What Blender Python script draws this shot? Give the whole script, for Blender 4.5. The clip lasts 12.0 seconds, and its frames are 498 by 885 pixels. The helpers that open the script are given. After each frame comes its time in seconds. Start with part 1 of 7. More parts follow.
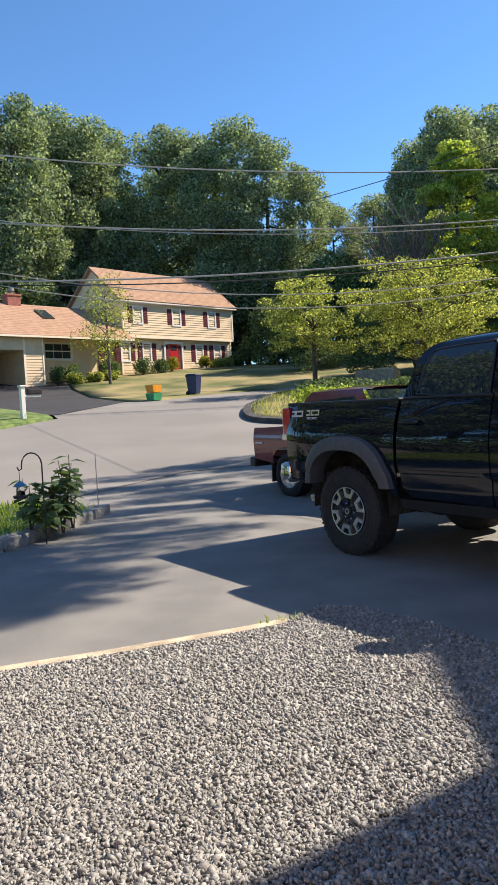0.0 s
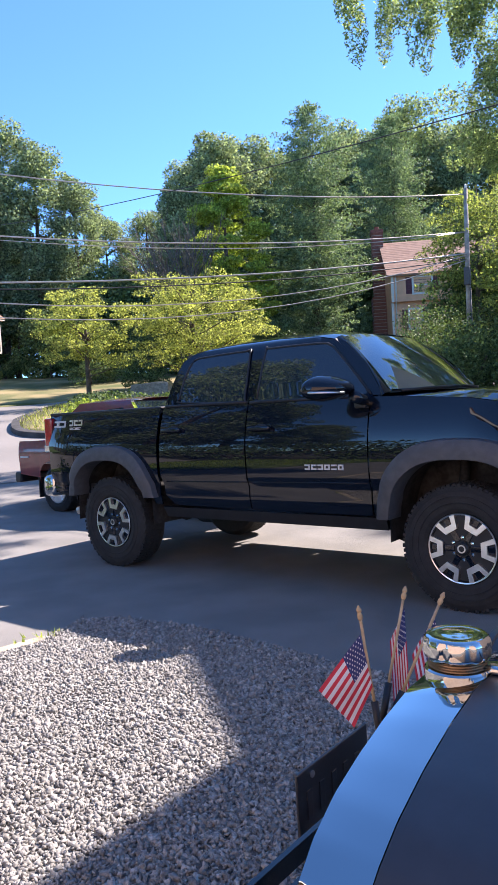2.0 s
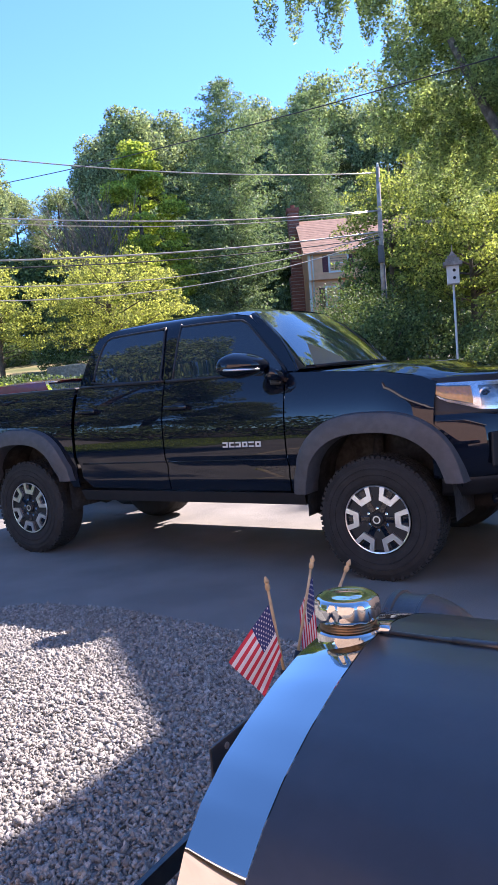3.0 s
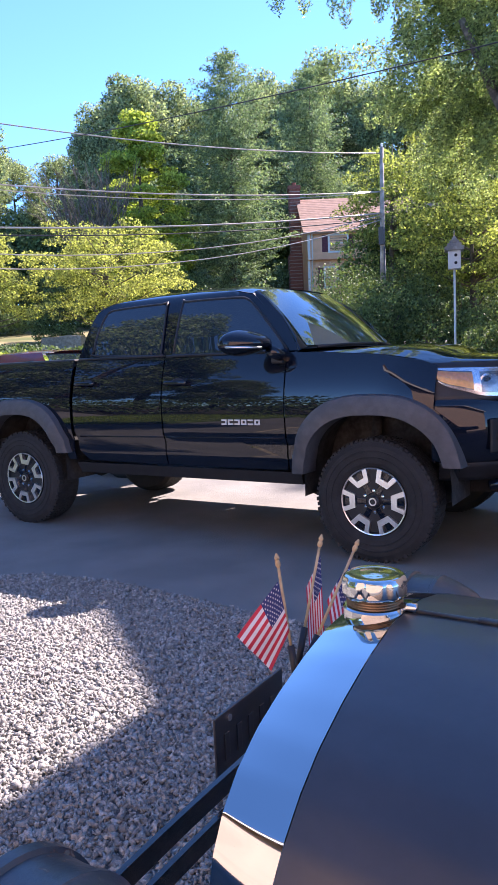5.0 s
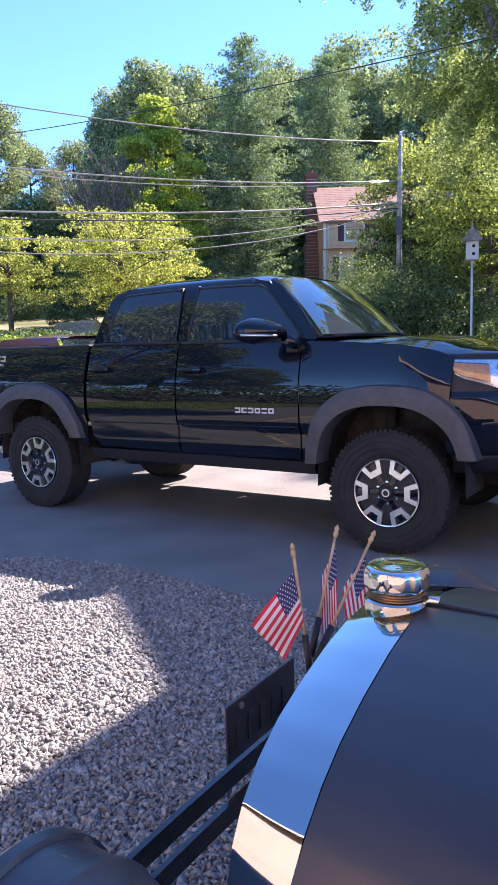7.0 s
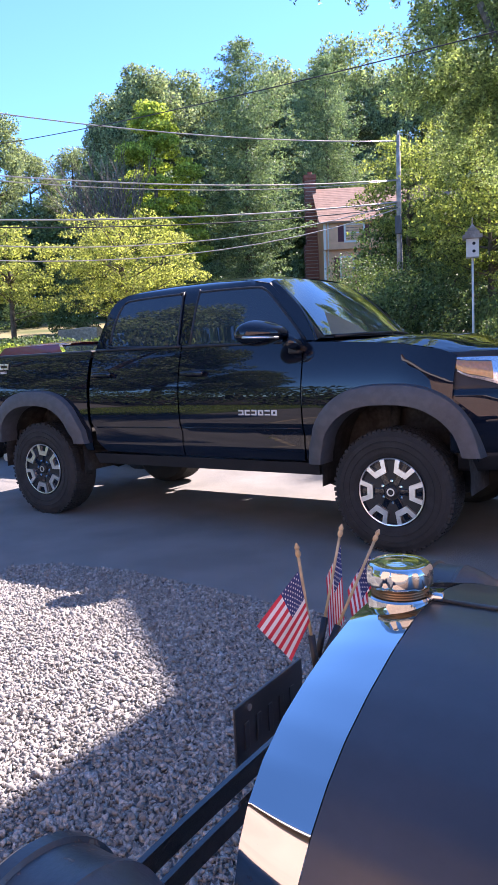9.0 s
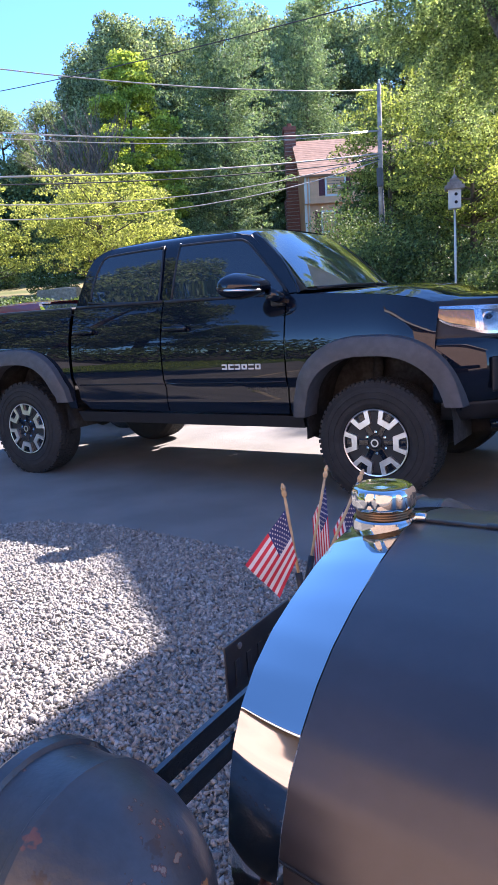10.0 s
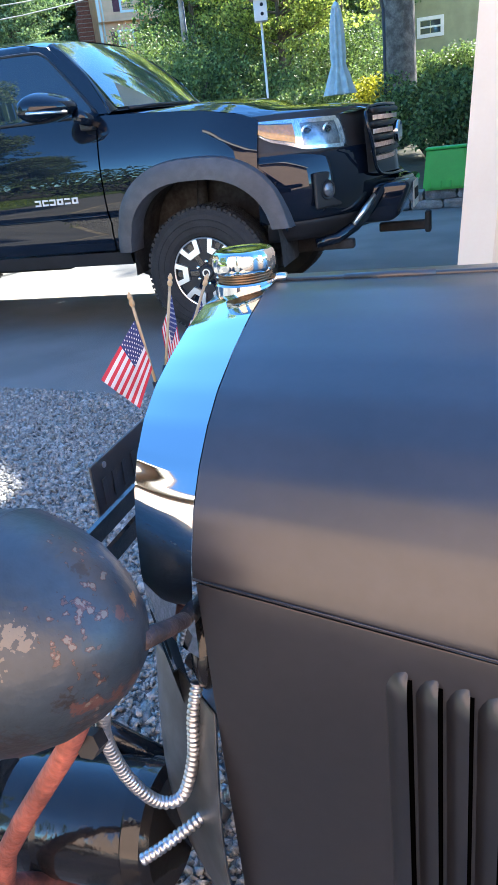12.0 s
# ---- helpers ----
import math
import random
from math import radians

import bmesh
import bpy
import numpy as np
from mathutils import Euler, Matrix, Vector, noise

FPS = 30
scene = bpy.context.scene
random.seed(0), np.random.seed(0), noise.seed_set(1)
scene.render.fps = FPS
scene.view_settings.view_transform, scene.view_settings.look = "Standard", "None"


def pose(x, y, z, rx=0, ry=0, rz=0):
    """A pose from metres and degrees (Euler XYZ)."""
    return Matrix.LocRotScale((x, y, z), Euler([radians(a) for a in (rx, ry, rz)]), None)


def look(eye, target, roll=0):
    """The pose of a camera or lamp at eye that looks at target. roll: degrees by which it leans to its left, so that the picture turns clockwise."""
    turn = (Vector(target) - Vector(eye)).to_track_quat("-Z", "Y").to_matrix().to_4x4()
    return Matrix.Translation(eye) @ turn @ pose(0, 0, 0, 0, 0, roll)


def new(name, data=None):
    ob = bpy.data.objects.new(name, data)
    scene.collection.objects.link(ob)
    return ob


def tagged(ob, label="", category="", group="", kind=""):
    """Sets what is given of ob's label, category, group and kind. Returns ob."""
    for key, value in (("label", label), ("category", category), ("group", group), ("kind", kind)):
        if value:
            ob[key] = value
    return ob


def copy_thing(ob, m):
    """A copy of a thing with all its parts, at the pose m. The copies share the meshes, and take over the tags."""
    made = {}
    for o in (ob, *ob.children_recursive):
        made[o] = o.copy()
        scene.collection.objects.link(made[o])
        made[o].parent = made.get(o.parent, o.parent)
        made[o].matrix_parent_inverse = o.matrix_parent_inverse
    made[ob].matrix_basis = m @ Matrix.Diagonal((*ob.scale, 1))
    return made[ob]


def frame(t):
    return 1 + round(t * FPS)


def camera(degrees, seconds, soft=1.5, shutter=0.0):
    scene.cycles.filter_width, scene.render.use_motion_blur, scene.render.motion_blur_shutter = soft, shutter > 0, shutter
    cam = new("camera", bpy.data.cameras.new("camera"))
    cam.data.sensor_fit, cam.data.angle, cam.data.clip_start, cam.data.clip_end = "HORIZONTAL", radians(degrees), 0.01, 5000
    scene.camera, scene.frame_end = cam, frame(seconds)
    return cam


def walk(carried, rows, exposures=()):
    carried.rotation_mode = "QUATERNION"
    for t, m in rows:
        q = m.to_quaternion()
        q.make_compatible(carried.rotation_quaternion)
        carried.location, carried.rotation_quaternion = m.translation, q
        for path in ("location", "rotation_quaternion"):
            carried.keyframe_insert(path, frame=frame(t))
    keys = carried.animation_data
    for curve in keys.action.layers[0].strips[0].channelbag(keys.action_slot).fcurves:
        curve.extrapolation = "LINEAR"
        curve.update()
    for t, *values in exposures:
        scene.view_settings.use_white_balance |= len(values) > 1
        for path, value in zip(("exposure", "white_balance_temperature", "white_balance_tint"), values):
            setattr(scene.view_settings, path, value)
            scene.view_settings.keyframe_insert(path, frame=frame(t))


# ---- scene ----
cam = camera(37.9, 12.0)
PATH = [
    (0, (4.937, -4.388, 1.393), (3.283, -3.269, 1.294), -2.9),
    (0.5, (4.95, -4.355, 1.389), (3.353, -3.154, 1.309), -3.1),
    (1, (4.967, -4.323, 1.376), (3.428, -3.048, 1.31), -3.3),
    (1.5, (4.989, -4.294, 1.355), (3.573, -2.883, 1.284), -3.3),
    (2, (5.007, -4.278, 1.336), (3.762, -2.715, 1.245), -3.3),
    (2.5, (5.033, -4.263, 1.326), (3.879, -2.633, 1.217), -4.6),
    (3, (5.032, -4.245, 1.319), (3.958, -2.565, 1.159), -4.6),
    (5, (4.995, -4.278, 1.321), (3.94, -2.592, 1.1), -2.5),
    (5.5, (4.986, -4.278, 1.314), (3.925, -2.6, 1.067), -1.9),
    (6, (4.984, -4.284, 1.316), (3.917, -2.611, 1.06), -1.6),
    (6.5, (4.977, -4.269, 1.315), (3.903, -2.601, 1.058), -1.6),
    (7, (4.978, -4.276, 1.319), (3.898, -2.611, 1.068), -1.5),
    (9, (4.982, -4.272, 1.315), (3.891, -2.613, 1.072), -2.8),
    (9.5, (4.993, -4.264, 1.291), (3.907, -2.605, 1.029), -3.4),
    (10, (4.989, -4.29, 1.282), (3.938, -2.626, 0.926), -3.8),
    (10.5, (4.972, -4.316, 1.222), (4.054, -2.634, 0.649), -4.8),
    (11, (4.974, -4.329, 1.206), (4.221, -2.593, 0.56), -6.3),
    (11.5, (4.95, -4.327, 1.192), (4.306, -2.597, 0.421), -6.3),
    (12, (4.959, -4.337, 1.2), (4.331, -2.609, 0.412), -6.7),
]
walk(cam, [(t, look(eye, target, roll)) for t, eye, target, roll in PATH], [(0.0, 0.9, 7100, 15), (1.2, 1.14, 6650, 18), (2.5, 1.63, 6480, 28), (6.0, 1.83, 6470, 32), (9.7, 1.83, 6420, 31), (10.5, 2.28, 6100, 17), (11.3, 2.6, 6110, 11), (12.0, 2.78, 6150, 8)])

# ---- world, sun ----
SUN = Vector((0.25, 1.0, 1.0)).normalized()
world = bpy.data.worlds.new("sky")
scene.world = world
world.use_nodes = True
wn, wl = world.node_tree.nodes, world.node_tree.links
sky = wn.new("ShaderNodeTexSky")
sky.sky_type = "NISHITA"
sky.sun_disc = False
sky.sun_elevation = math.asin(SUN.z)
sky.sun_rotation = math.atan2(SUN.x, SUN.y)
sky.air_density, sky.dust_density, sky.ozone_density = 0.62, 0.0, 1.2
wn["Background"].inputs["Strength"].default_value = 0.15
clear = wn.new("ShaderNodeMix")
clear.data_type, clear.blend_type = "RGBA", "MULTIPLY"
clear.inputs[0].default_value = 1.0
clear.inputs[7].default_value = (0.5, 0.85, 1.05, 1)
wl.new(sky.outputs["Color"], clear.inputs[6])
wl.new(clear.outputs[2], wn["Background"].inputs["Color"])
lamp = bpy.data.lights.new("sun", "SUN")
lamp.energy, lamp.angle, lamp.color = 4.8, radians(0.53), (1.0, 0.92, 0.8)
sun = new("sun", lamp)
sun.matrix_world = look(SUN * 200, (0, 0, 0))


# ---- node helpers ----
def mat(name, base, rough=0.6, metal=0.0, var=0.15, scale=8.0, bump=0.0, bump_scale=60.0, coat=0.0, second=None, spread=(0.4, 0.65), island=0.0, obj_random=0.0, spec=0.5, detail=6.0, coords="Object", grain=0.0):
    """A principled surface with two scales of colour variation, optional second colour in patches, and fine relief."""
    m = bpy.data.materials.new(name)
    m.use_nodes = True
    n, l = m.node_tree.nodes, m.node_tree.links
    b = n["Principled BSDF"]
    b.inputs["Roughness"].default_value = rough
    b.inputs["Metallic"].default_value = metal
    b.inputs["Coat Weight"].default_value = coat
    b.inputs["Coat Roughness"].default_value = 0.03
    b.inputs["Coat IOR"].default_value = 1.55
    b.inputs["Specular IOR Level"].default_value = spec
    tc = n.new("ShaderNodeTexCoord")
    big = n.new("ShaderNodeTexNoise")
    big.inputs["Scale"].default_value = scale
    big.inputs["Detail"].default_value = detail
    l.new(tc.outputs[coords], big.inputs["Vector"])
    ramp = n.new("ShaderNodeValToRGB")
    ramp.color_ramp.elements[0].position, ramp.color_ramp.elements[1].position = spread
    lo = [c * (1 - var) for c in base]
    hi = second if second else [min(1, c * (1 + var)) for c in base]
    ramp.color_ramp.elements[0].color = (*lo, 1)
    ramp.color_ramp.elements[1].color = (*hi, 1)
    l.new(big.outputs["Fac"], ramp.inputs["Fac"])
    fine = n.new("ShaderNodeTexNoise")
    fine.inputs["Scale"].default_value = bump_scale
    fine.inputs["Detail"].default_value = 3.0
    l.new(tc.outputs[coords], fine.inputs["Vector"])
    mix = n.new("ShaderNodeMix")
    mix.data_type, mix.blend_type = "RGBA", "OVERLAY"
    mix.inputs[0].default_value = min(0.5, var * 1.6)
    l.new(ramp.outputs["Color"], mix.inputs[6])
    l.new(fine.outputs["Fac"], mix.inputs[7])
    if grain:
        crisp = n.new("ShaderNodeMapRange")
        crisp.inputs[1].default_value, crisp.inputs[2].default_value = 0.36, 0.64
        crisp.inputs[3].default_value, crisp.inputs[4].default_value = 0.5 - grain, 0.5 + grain
        l.new(fine.outputs["Fac"], crisp.inputs[0])
        l.new(crisp.outputs[0], mix.inputs[7])
    out = mix.outputs[2]
    if island or obj_random:
        src = n.new("ShaderNodeNewGeometry").outputs["Random Per Island"] if island else n.new("ShaderNodeObjectInfo").outputs["Random"]
        hsv = n.new("ShaderNodeHueSaturation")
        rng = n.new("ShaderNodeMapRange")
        amount = island or obj_random
        rng.inputs[3].default_value, rng.inputs[4].default_value = 1 - amount, 1 + amount
        l.new(src, rng.inputs[0])
        l.new(rng.outputs[0], hsv.inputs["Value"])
        l.new(out, hsv.inputs["Color"])
        out = hsv.outputs["Color"]
    l.new(out, b.inputs["Base Color"])
    if bump:
        bp = n.new("ShaderNodeBump")
        bp.inputs["Strength"].default_value = bump
        bp.inputs["Distance"].default_value = 0.01
        l.new(fine.outputs["Fac"], bp.inputs["Height"])
        l.new(bp.outputs["Normal"], b.inputs["Normal"])
    return m


def leaf_mat(name, base, light, amount=0.35, through_light=0.45):
    """Leaves: diffuse, a little gloss and light that shines through; each leaf has its own tint."""
    m = bpy.data.materials.new(name)
    m.use_nodes = True
    n, l = m.node_tree.nodes, m.node_tree.links
    b = n["Principled BSDF"]
    b.inputs["Roughness"].default_value = 0.6
    b.inputs["Specular IOR Level"].default_value = 0.2
    geo = n.new("ShaderNodeNewGeometry")
    ramp = n.new("ShaderNodeValToRGB")
    ramp.color_ramp.elements[0].color = (*[c * (1 - min(0.75, amount * 1.7)) for c in base], 1)
    ramp.color_ramp.elements[1].color = (*light, 1)
    l.new(geo.outputs["Random Per Island"], ramp.inputs["Fac"])
    l.new(ramp.outputs["Color"], b.inputs["Base Color"])
    tr = n.new("ShaderNodeBsdfTranslucent")
    warm = n.new("ShaderNodeMix")
    warm.data_type, warm.blend_type = "RGBA", "MULTIPLY"
    warm.inputs[0].default_value = 1.0
    warm.inputs[7].default_value = (1.35, 1.38, 0.75, 1)
    l.new(ramp.outputs["Color"], warm.inputs[6])
    l.new(warm.outputs[2], tr.inputs["Color"])
    mix = n.new("ShaderNodeMixShader")
    mix.inputs[0].default_value = through_light
    l.new(b.outputs[0], mix.inputs[1])
    l.new(tr.outputs[0], mix.inputs[2])
    l.new(mix.outputs[0], n["Material Output"].inputs["Surface"])
    return m


def glass_mat(name, tint=(0.02, 0.025, 0.03), rough=0.02, see=0.0):
    """Tinted glass: a dark glossy body, or a clear one that lets the view through."""
    m = bpy.data.materials.new(name)
    m.use_nodes = True
    b = m.node_tree.nodes["Principled BSDF"]
    b.inputs["Base Color"].default_value = (*tint, 1)
    b.inputs["Roughness"].default_value = rough
    b.inputs["IOR"].default_value = 1.5
    b.inputs["Specular IOR Level"].default_value = 0.95
    b.inputs["Transmission Weight"].default_value = see
    return m


ASPHALT = mat("asphalt", (0.208, 0.206, 0.194), 0.85, var=0.1, scale=1.6, bump=0.6, bump_scale=210, second=(0.242, 0.236, 0.219), grain=0.4)
ROAD = mat("old_asphalt", (0.208, 0.198, 0.184), 0.85, var=0.06, scale=0.35, bump=0.5, bump_scale=70, second=(0.236, 0.222, 0.205), grain=0.3)
NEW_ASPHALT = mat("fresh_asphalt", (0.035, 0.035, 0.04), 0.8, var=0.2, scale=1.0, bump=0.3, bump_scale=150)
SOIL = mat("forest_floor", (0.06, 0.065, 0.03), 0.95, var=0.4, scale=0.4, bump=0.6, bump_scale=12, second=(0.1, 0.085, 0.05))
GREEN_LAWN = mat("green_lawn", (0.07, 0.14, 0.03), 0.9, var=0.25, scale=3, bump=0.8, bump_scale=60, second=(0.16, 0.22, 0.06))
LAWN = mat("dry_lawn", (0.12, 0.15, 0.04), 0.9, var=0.25, scale=0.35, bump=0.8, bump_scale=40, second=(0.3, 0.24, 0.11))
GRAVEL_BED = mat("gravel_bed", (0.16, 0.155, 0.15), 0.95, var=0.4, scale=40, bump=1.0, bump_scale=90)
STONE_CHIP = mat("crushed_stone", (0.302, 0.296, 0.274), 0.85, var=0.25, scale=60, bump=0.3, bump_scale=200, obj_random=0, island=0.36)
PALE_WOOD = mat("weathered_board", (0.5, 0.42, 0.3), 0.85, var=0.25, scale=6, bump=0.4, bump_scale=90)
GRANITE = mat("kerb_stone", (0.27, 0.26, 0.24), 0.9, var=0.25, scale=9, bump=0.6, bump_scale=70, obj_random=0.15)
SIDING = mat("cream_siding", (0.72, 0.56, 0.37), 0.7, var=0.06, scale=2, bump=0.05, bump_scale=60, obj_random=0.02)
SIDING_TAN = mat("tan_siding", (0.86, 0.47, 0.27), 0.7, var=0.06, scale=2, bump=0.05, bump_scale=60, obj_random=0.02)
WALL_TAN = mat("weathered_tan_wall", (0.52, 0.37, 0.285), 0.7, var=0.08, scale=1.2, bump=0.1, bump_scale=80)
SIDING_PALE = mat("pale_cream_paint", (0.8, 0.65, 0.48), 0.6, var=0.05, scale=1.5, bump=0.1, bump_scale=80)
SHINGLE = mat("tan_roof_shingle", (0.37, 0.235, 0.16), 0.95, var=0.1, scale=3, bump=0.4, bump_scale=50, obj_random=0.03, spec=0.15)
# Mixed as tan shingle in shade; serves as the olive house's even roof colour.
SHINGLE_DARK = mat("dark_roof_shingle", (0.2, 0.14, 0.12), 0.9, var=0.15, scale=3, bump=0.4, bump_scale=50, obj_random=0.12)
TRIM = mat("white_trim", (0.78, 0.76, 0.7), 0.5, var=0.04, scale=4)
TRIM_CREAM = mat("cream_trim", (0.86, 0.74, 0.58), 0.55, var=0.04, scale=2)
MAROON = mat("maroon_shutter", (0.13, 0.02, 0.03), 0.5, var=0.12, scale=6)
RED = mat("red_door_paint", (0.5, 0.02, 0.03), 0.35, var=0.06, scale=3)
BRICK = mat("red_brick", (0.3, 0.11, 0.08), 0.9, var=0.25, scale=12, bump=0.4, bump_scale=60, obj_random=0.25)
RED_LENS = mat("red_lens", (0.45, 0.015, 0.02), 0.12, var=0.15, scale=30, coat=1.0)
PANE = glass_mat("window_pane", (0.03, 0.04, 0.05), 0.03)
# near-black that paints in the shade inside the louvre openings
SLOT_SHADE = mat("slot_shade", (0.001, 0.001, 0.001), 1.0, var=0.1, spec=0.0)
RUST_DARK = mat("dark_rusty_steel", (0.045, 0.028, 0.024), 0.6, var=0.4, scale=40, bump=0.3, bump_scale=150)
DARK = mat("dark_interior", (0.02, 0.02, 0.022), 0.9, var=0.2)
BARK = mat("bark", (0.11, 0.085, 0.065), 0.95, var=0.35, scale=5, bump=0.8, bump_scale=30)
BARK_GREY = mat("grey_bark", (0.13, 0.112, 0.095), 0.95, var=0.3, scale=6, bump=1.0, bump_scale=26, second=(0.2, 0.175, 0.15), grain=0.18)
LEAF_DARK = leaf_mat("oak_leaf", (0.175, 0.255, 0.165), (0.4, 0.5, 0.31), 0.42, 0.45)
LEAF_PINE = leaf_mat("pine_needles", (0.14, 0.225, 0.14), (0.27, 0.39, 0.23), 0.35, 0.4)
LEAF_LIME = leaf_mat("lime_leaf", (0.24, 0.35, 0.07), (0.48, 0.58, 0.14), 0.3, 0.52)
LEAF_YELLOW = leaf_mat("yellow_green_leaf", (0.26, 0.325, 0.1), (0.54, 0.59, 0.2), 0.42, 0.55)
LEAF_NEAR = leaf_mat("hanging_leaf", (0.19, 0.275, 0.155), (0.42, 0.53, 0.27), 0.35, 0.55)
LEAF_GARDEN = leaf_mat("garden_tree_leaf", (0.14, 0.205, 0.08), (0.4, 0.475, 0.15), 0.4, 0.48)
LEAF_SHRUB = leaf_mat("shrub_leaf", (0.08, 0.135, 0.062), (0.2, 0.29, 0.115), 0.35, 0.25)
LEAF_GOLD = leaf_mat("golden_shrub_leaf", (0.3, 0.3, 0.03), (0.45, 0.42, 0.06), 0.3, 0.35)
BLACK_PAINT = mat("black_car_paint", (0.005, 0.008, 0.016), 0.12, spec=0.0, var=0.1, scale=2, coat=1.0)
BLACK_PAINT.node_tree.nodes["Principled BSDF"].inputs["Coat Roughness"].default_value = 0.004
BLACK_PAINT.node_tree.nodes["Principled BSDF"].inputs["Coat IOR"].default_value = 1.52
FLARE = mat("grey_plastic", (0.075, 0.077, 0.085), 0.55, var=0.12, scale=20, bump=0.15, bump_scale=300)
BLACK_PLASTIC = mat("black_plastic", (0.015, 0.015, 0.017), 0.5, var=0.15, scale=10)
RUBBER = mat("tyre_rubber", (0.022, 0.022, 0.023), 0.8, var=0.2, scale=14, bump=0.3, bump_scale=120)
CHROME = mat("chrome", (0.54, 0.56, 0.56), 0.04, metal=1.0, var=0.01, scale=3)
ALLOY = mat("machined_alloy", (0.75, 0.75, 0.76), 0.28, metal=1.0, var=0.05, scale=20)
SCREEN_GLASS = glass_mat("windscreen_glass", (0.03, 0.045, 0.05), 0.01)
SCREEN_GLASS.node_tree.nodes["Principled BSDF"].inputs["IOR"].default_value = 2.0
SCREEN_GLASS.node_tree.nodes["Principled BSDF"].inputs["Coat Weight"].default_value = 1.0
SCREEN_GLASS.node_tree.nodes["Principled BSDF"].inputs["Coat Roughness"].default_value = 0.0
SHINGLE_PALE = mat("pinkish_roof_shingle", (0.4, 0.26, 0.195), 0.95, var=0.1, scale=3, bump=0.4, bump_scale=50, obj_random=0.05, spec=0.1)
AUTO_GLASS = glass_mat("privacy_glass", (0.012, 0.022, 0.034), 0.01)
SATIN_BLACK = mat("satin_black_paint", (0.018, 0.018, 0.022), 0.4, var=0.22, scale=4.5, bump=0.02, bump_scale=60, spec=0.65, coat=0.48)
SATIN_BLACK.node_tree.nodes["Principled BSDF"].inputs["Coat Roughness"].default_value = 0.3


# wear on the near lamp, then two dark areas on its underside: centre, reach, kind
LAMP_MARKS = [
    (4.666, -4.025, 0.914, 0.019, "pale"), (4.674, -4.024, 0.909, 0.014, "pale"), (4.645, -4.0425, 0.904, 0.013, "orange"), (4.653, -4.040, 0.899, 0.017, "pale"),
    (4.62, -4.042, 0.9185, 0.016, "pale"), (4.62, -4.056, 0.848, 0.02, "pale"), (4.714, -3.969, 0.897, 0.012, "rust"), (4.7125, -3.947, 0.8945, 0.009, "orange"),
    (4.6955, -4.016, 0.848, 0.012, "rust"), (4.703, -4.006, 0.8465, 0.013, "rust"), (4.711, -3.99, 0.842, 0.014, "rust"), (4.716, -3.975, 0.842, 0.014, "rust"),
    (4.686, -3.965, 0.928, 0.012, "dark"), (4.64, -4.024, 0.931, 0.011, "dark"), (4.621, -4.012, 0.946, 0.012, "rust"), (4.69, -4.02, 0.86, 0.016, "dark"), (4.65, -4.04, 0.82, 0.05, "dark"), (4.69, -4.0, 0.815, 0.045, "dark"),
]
MARK_COLOUR = {"pale": (0.155, 0.128, 0.1), "orange": (0.3, 0.13, 0.045), "rust": (0.1, 0.045, 0.034), "dark": (0.022, 0.017, 0.016)}


def rusted(name, base, rough=0.4):
    """Old paint with rust showing through in flakes, a few worn patches, a darker underside and scattered small chips.
    """
    m = mat(name, base, rough, var=0.18, scale=16, bump=0.1, bump_scale=120, spec=0.6, coat=0.14)
    n, l = m.node_tree.nodes, m.node_tree.links
    b = n["Principled BSDF"]
    b.inputs["Coat Roughness"].default_value = 0.28
    tc = n.new("ShaderNodeTexCoord")
    wide, fine, flake = (n.new("ShaderNodeTexNoise") for _ in range(3))
    for q, scale, detail in ((wide, 15, 2), (fine, 130, 5), (flake, 240, 4)):
        q.inputs["Scale"].default_value, q.inputs["Detail"].default_value = scale, detail
        l.new(tc.outputs["Object"], q.inputs["Vector"])
    last = b.inputs["Base Color"].links[0].from_socket

    def over(value, low, high, colour):
        r = n.new("ShaderNodeMapRange")
        r.inputs[1].default_value, r.inputs[2].default_value = low, high
        l.new(value, r.inputs[0])
        mix = n.new("ShaderNodeMix")
        mix.data_type = "RGBA"
        mix.inputs[7].default_value = (*colour, 1)
        l.new(r.outputs[0], mix.inputs[0])
        l.new(last, mix.inputs[6])
        return mix.outputs[2]
    both = n.new("ShaderNodeMath")
    both.operation = "MULTIPLY"
    l.new(wide.outputs["Fac"], both.inputs[0])
    l.new(fine.outputs["Fac"], both.inputs[1])
    for kind, low, high in (("dark", 0.35, 0.362), ("rust", 0.368, 0.378), ("pale", 0.398, 0.405)):
        last = over(both.outputs[0], low, high, MARK_COLOUR[kind])
    for x, y, z, reach, kind in sorted(LAMP_MARKS, key=lambda w: ("dark", "rust", "orange", "pale").index(w[4])):
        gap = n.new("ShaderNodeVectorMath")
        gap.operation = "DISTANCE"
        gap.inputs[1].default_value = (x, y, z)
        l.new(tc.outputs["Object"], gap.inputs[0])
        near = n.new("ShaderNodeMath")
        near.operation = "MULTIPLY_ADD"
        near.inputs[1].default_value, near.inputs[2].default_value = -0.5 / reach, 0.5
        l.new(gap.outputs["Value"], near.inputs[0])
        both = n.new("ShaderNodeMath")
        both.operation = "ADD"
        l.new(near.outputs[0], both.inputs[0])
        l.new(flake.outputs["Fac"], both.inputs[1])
        last = over(both.outputs[0], 0.77 if kind == "pale" else 0.71, 0.8 if kind != "dark" else 0.86, MARK_COLOUR[kind])
    l.new(last, b.inputs["Base Color"])
    return m


LAMP_BLACK = rusted("worn_black_lamp_paint", (0.03, 0.04, 0.049))


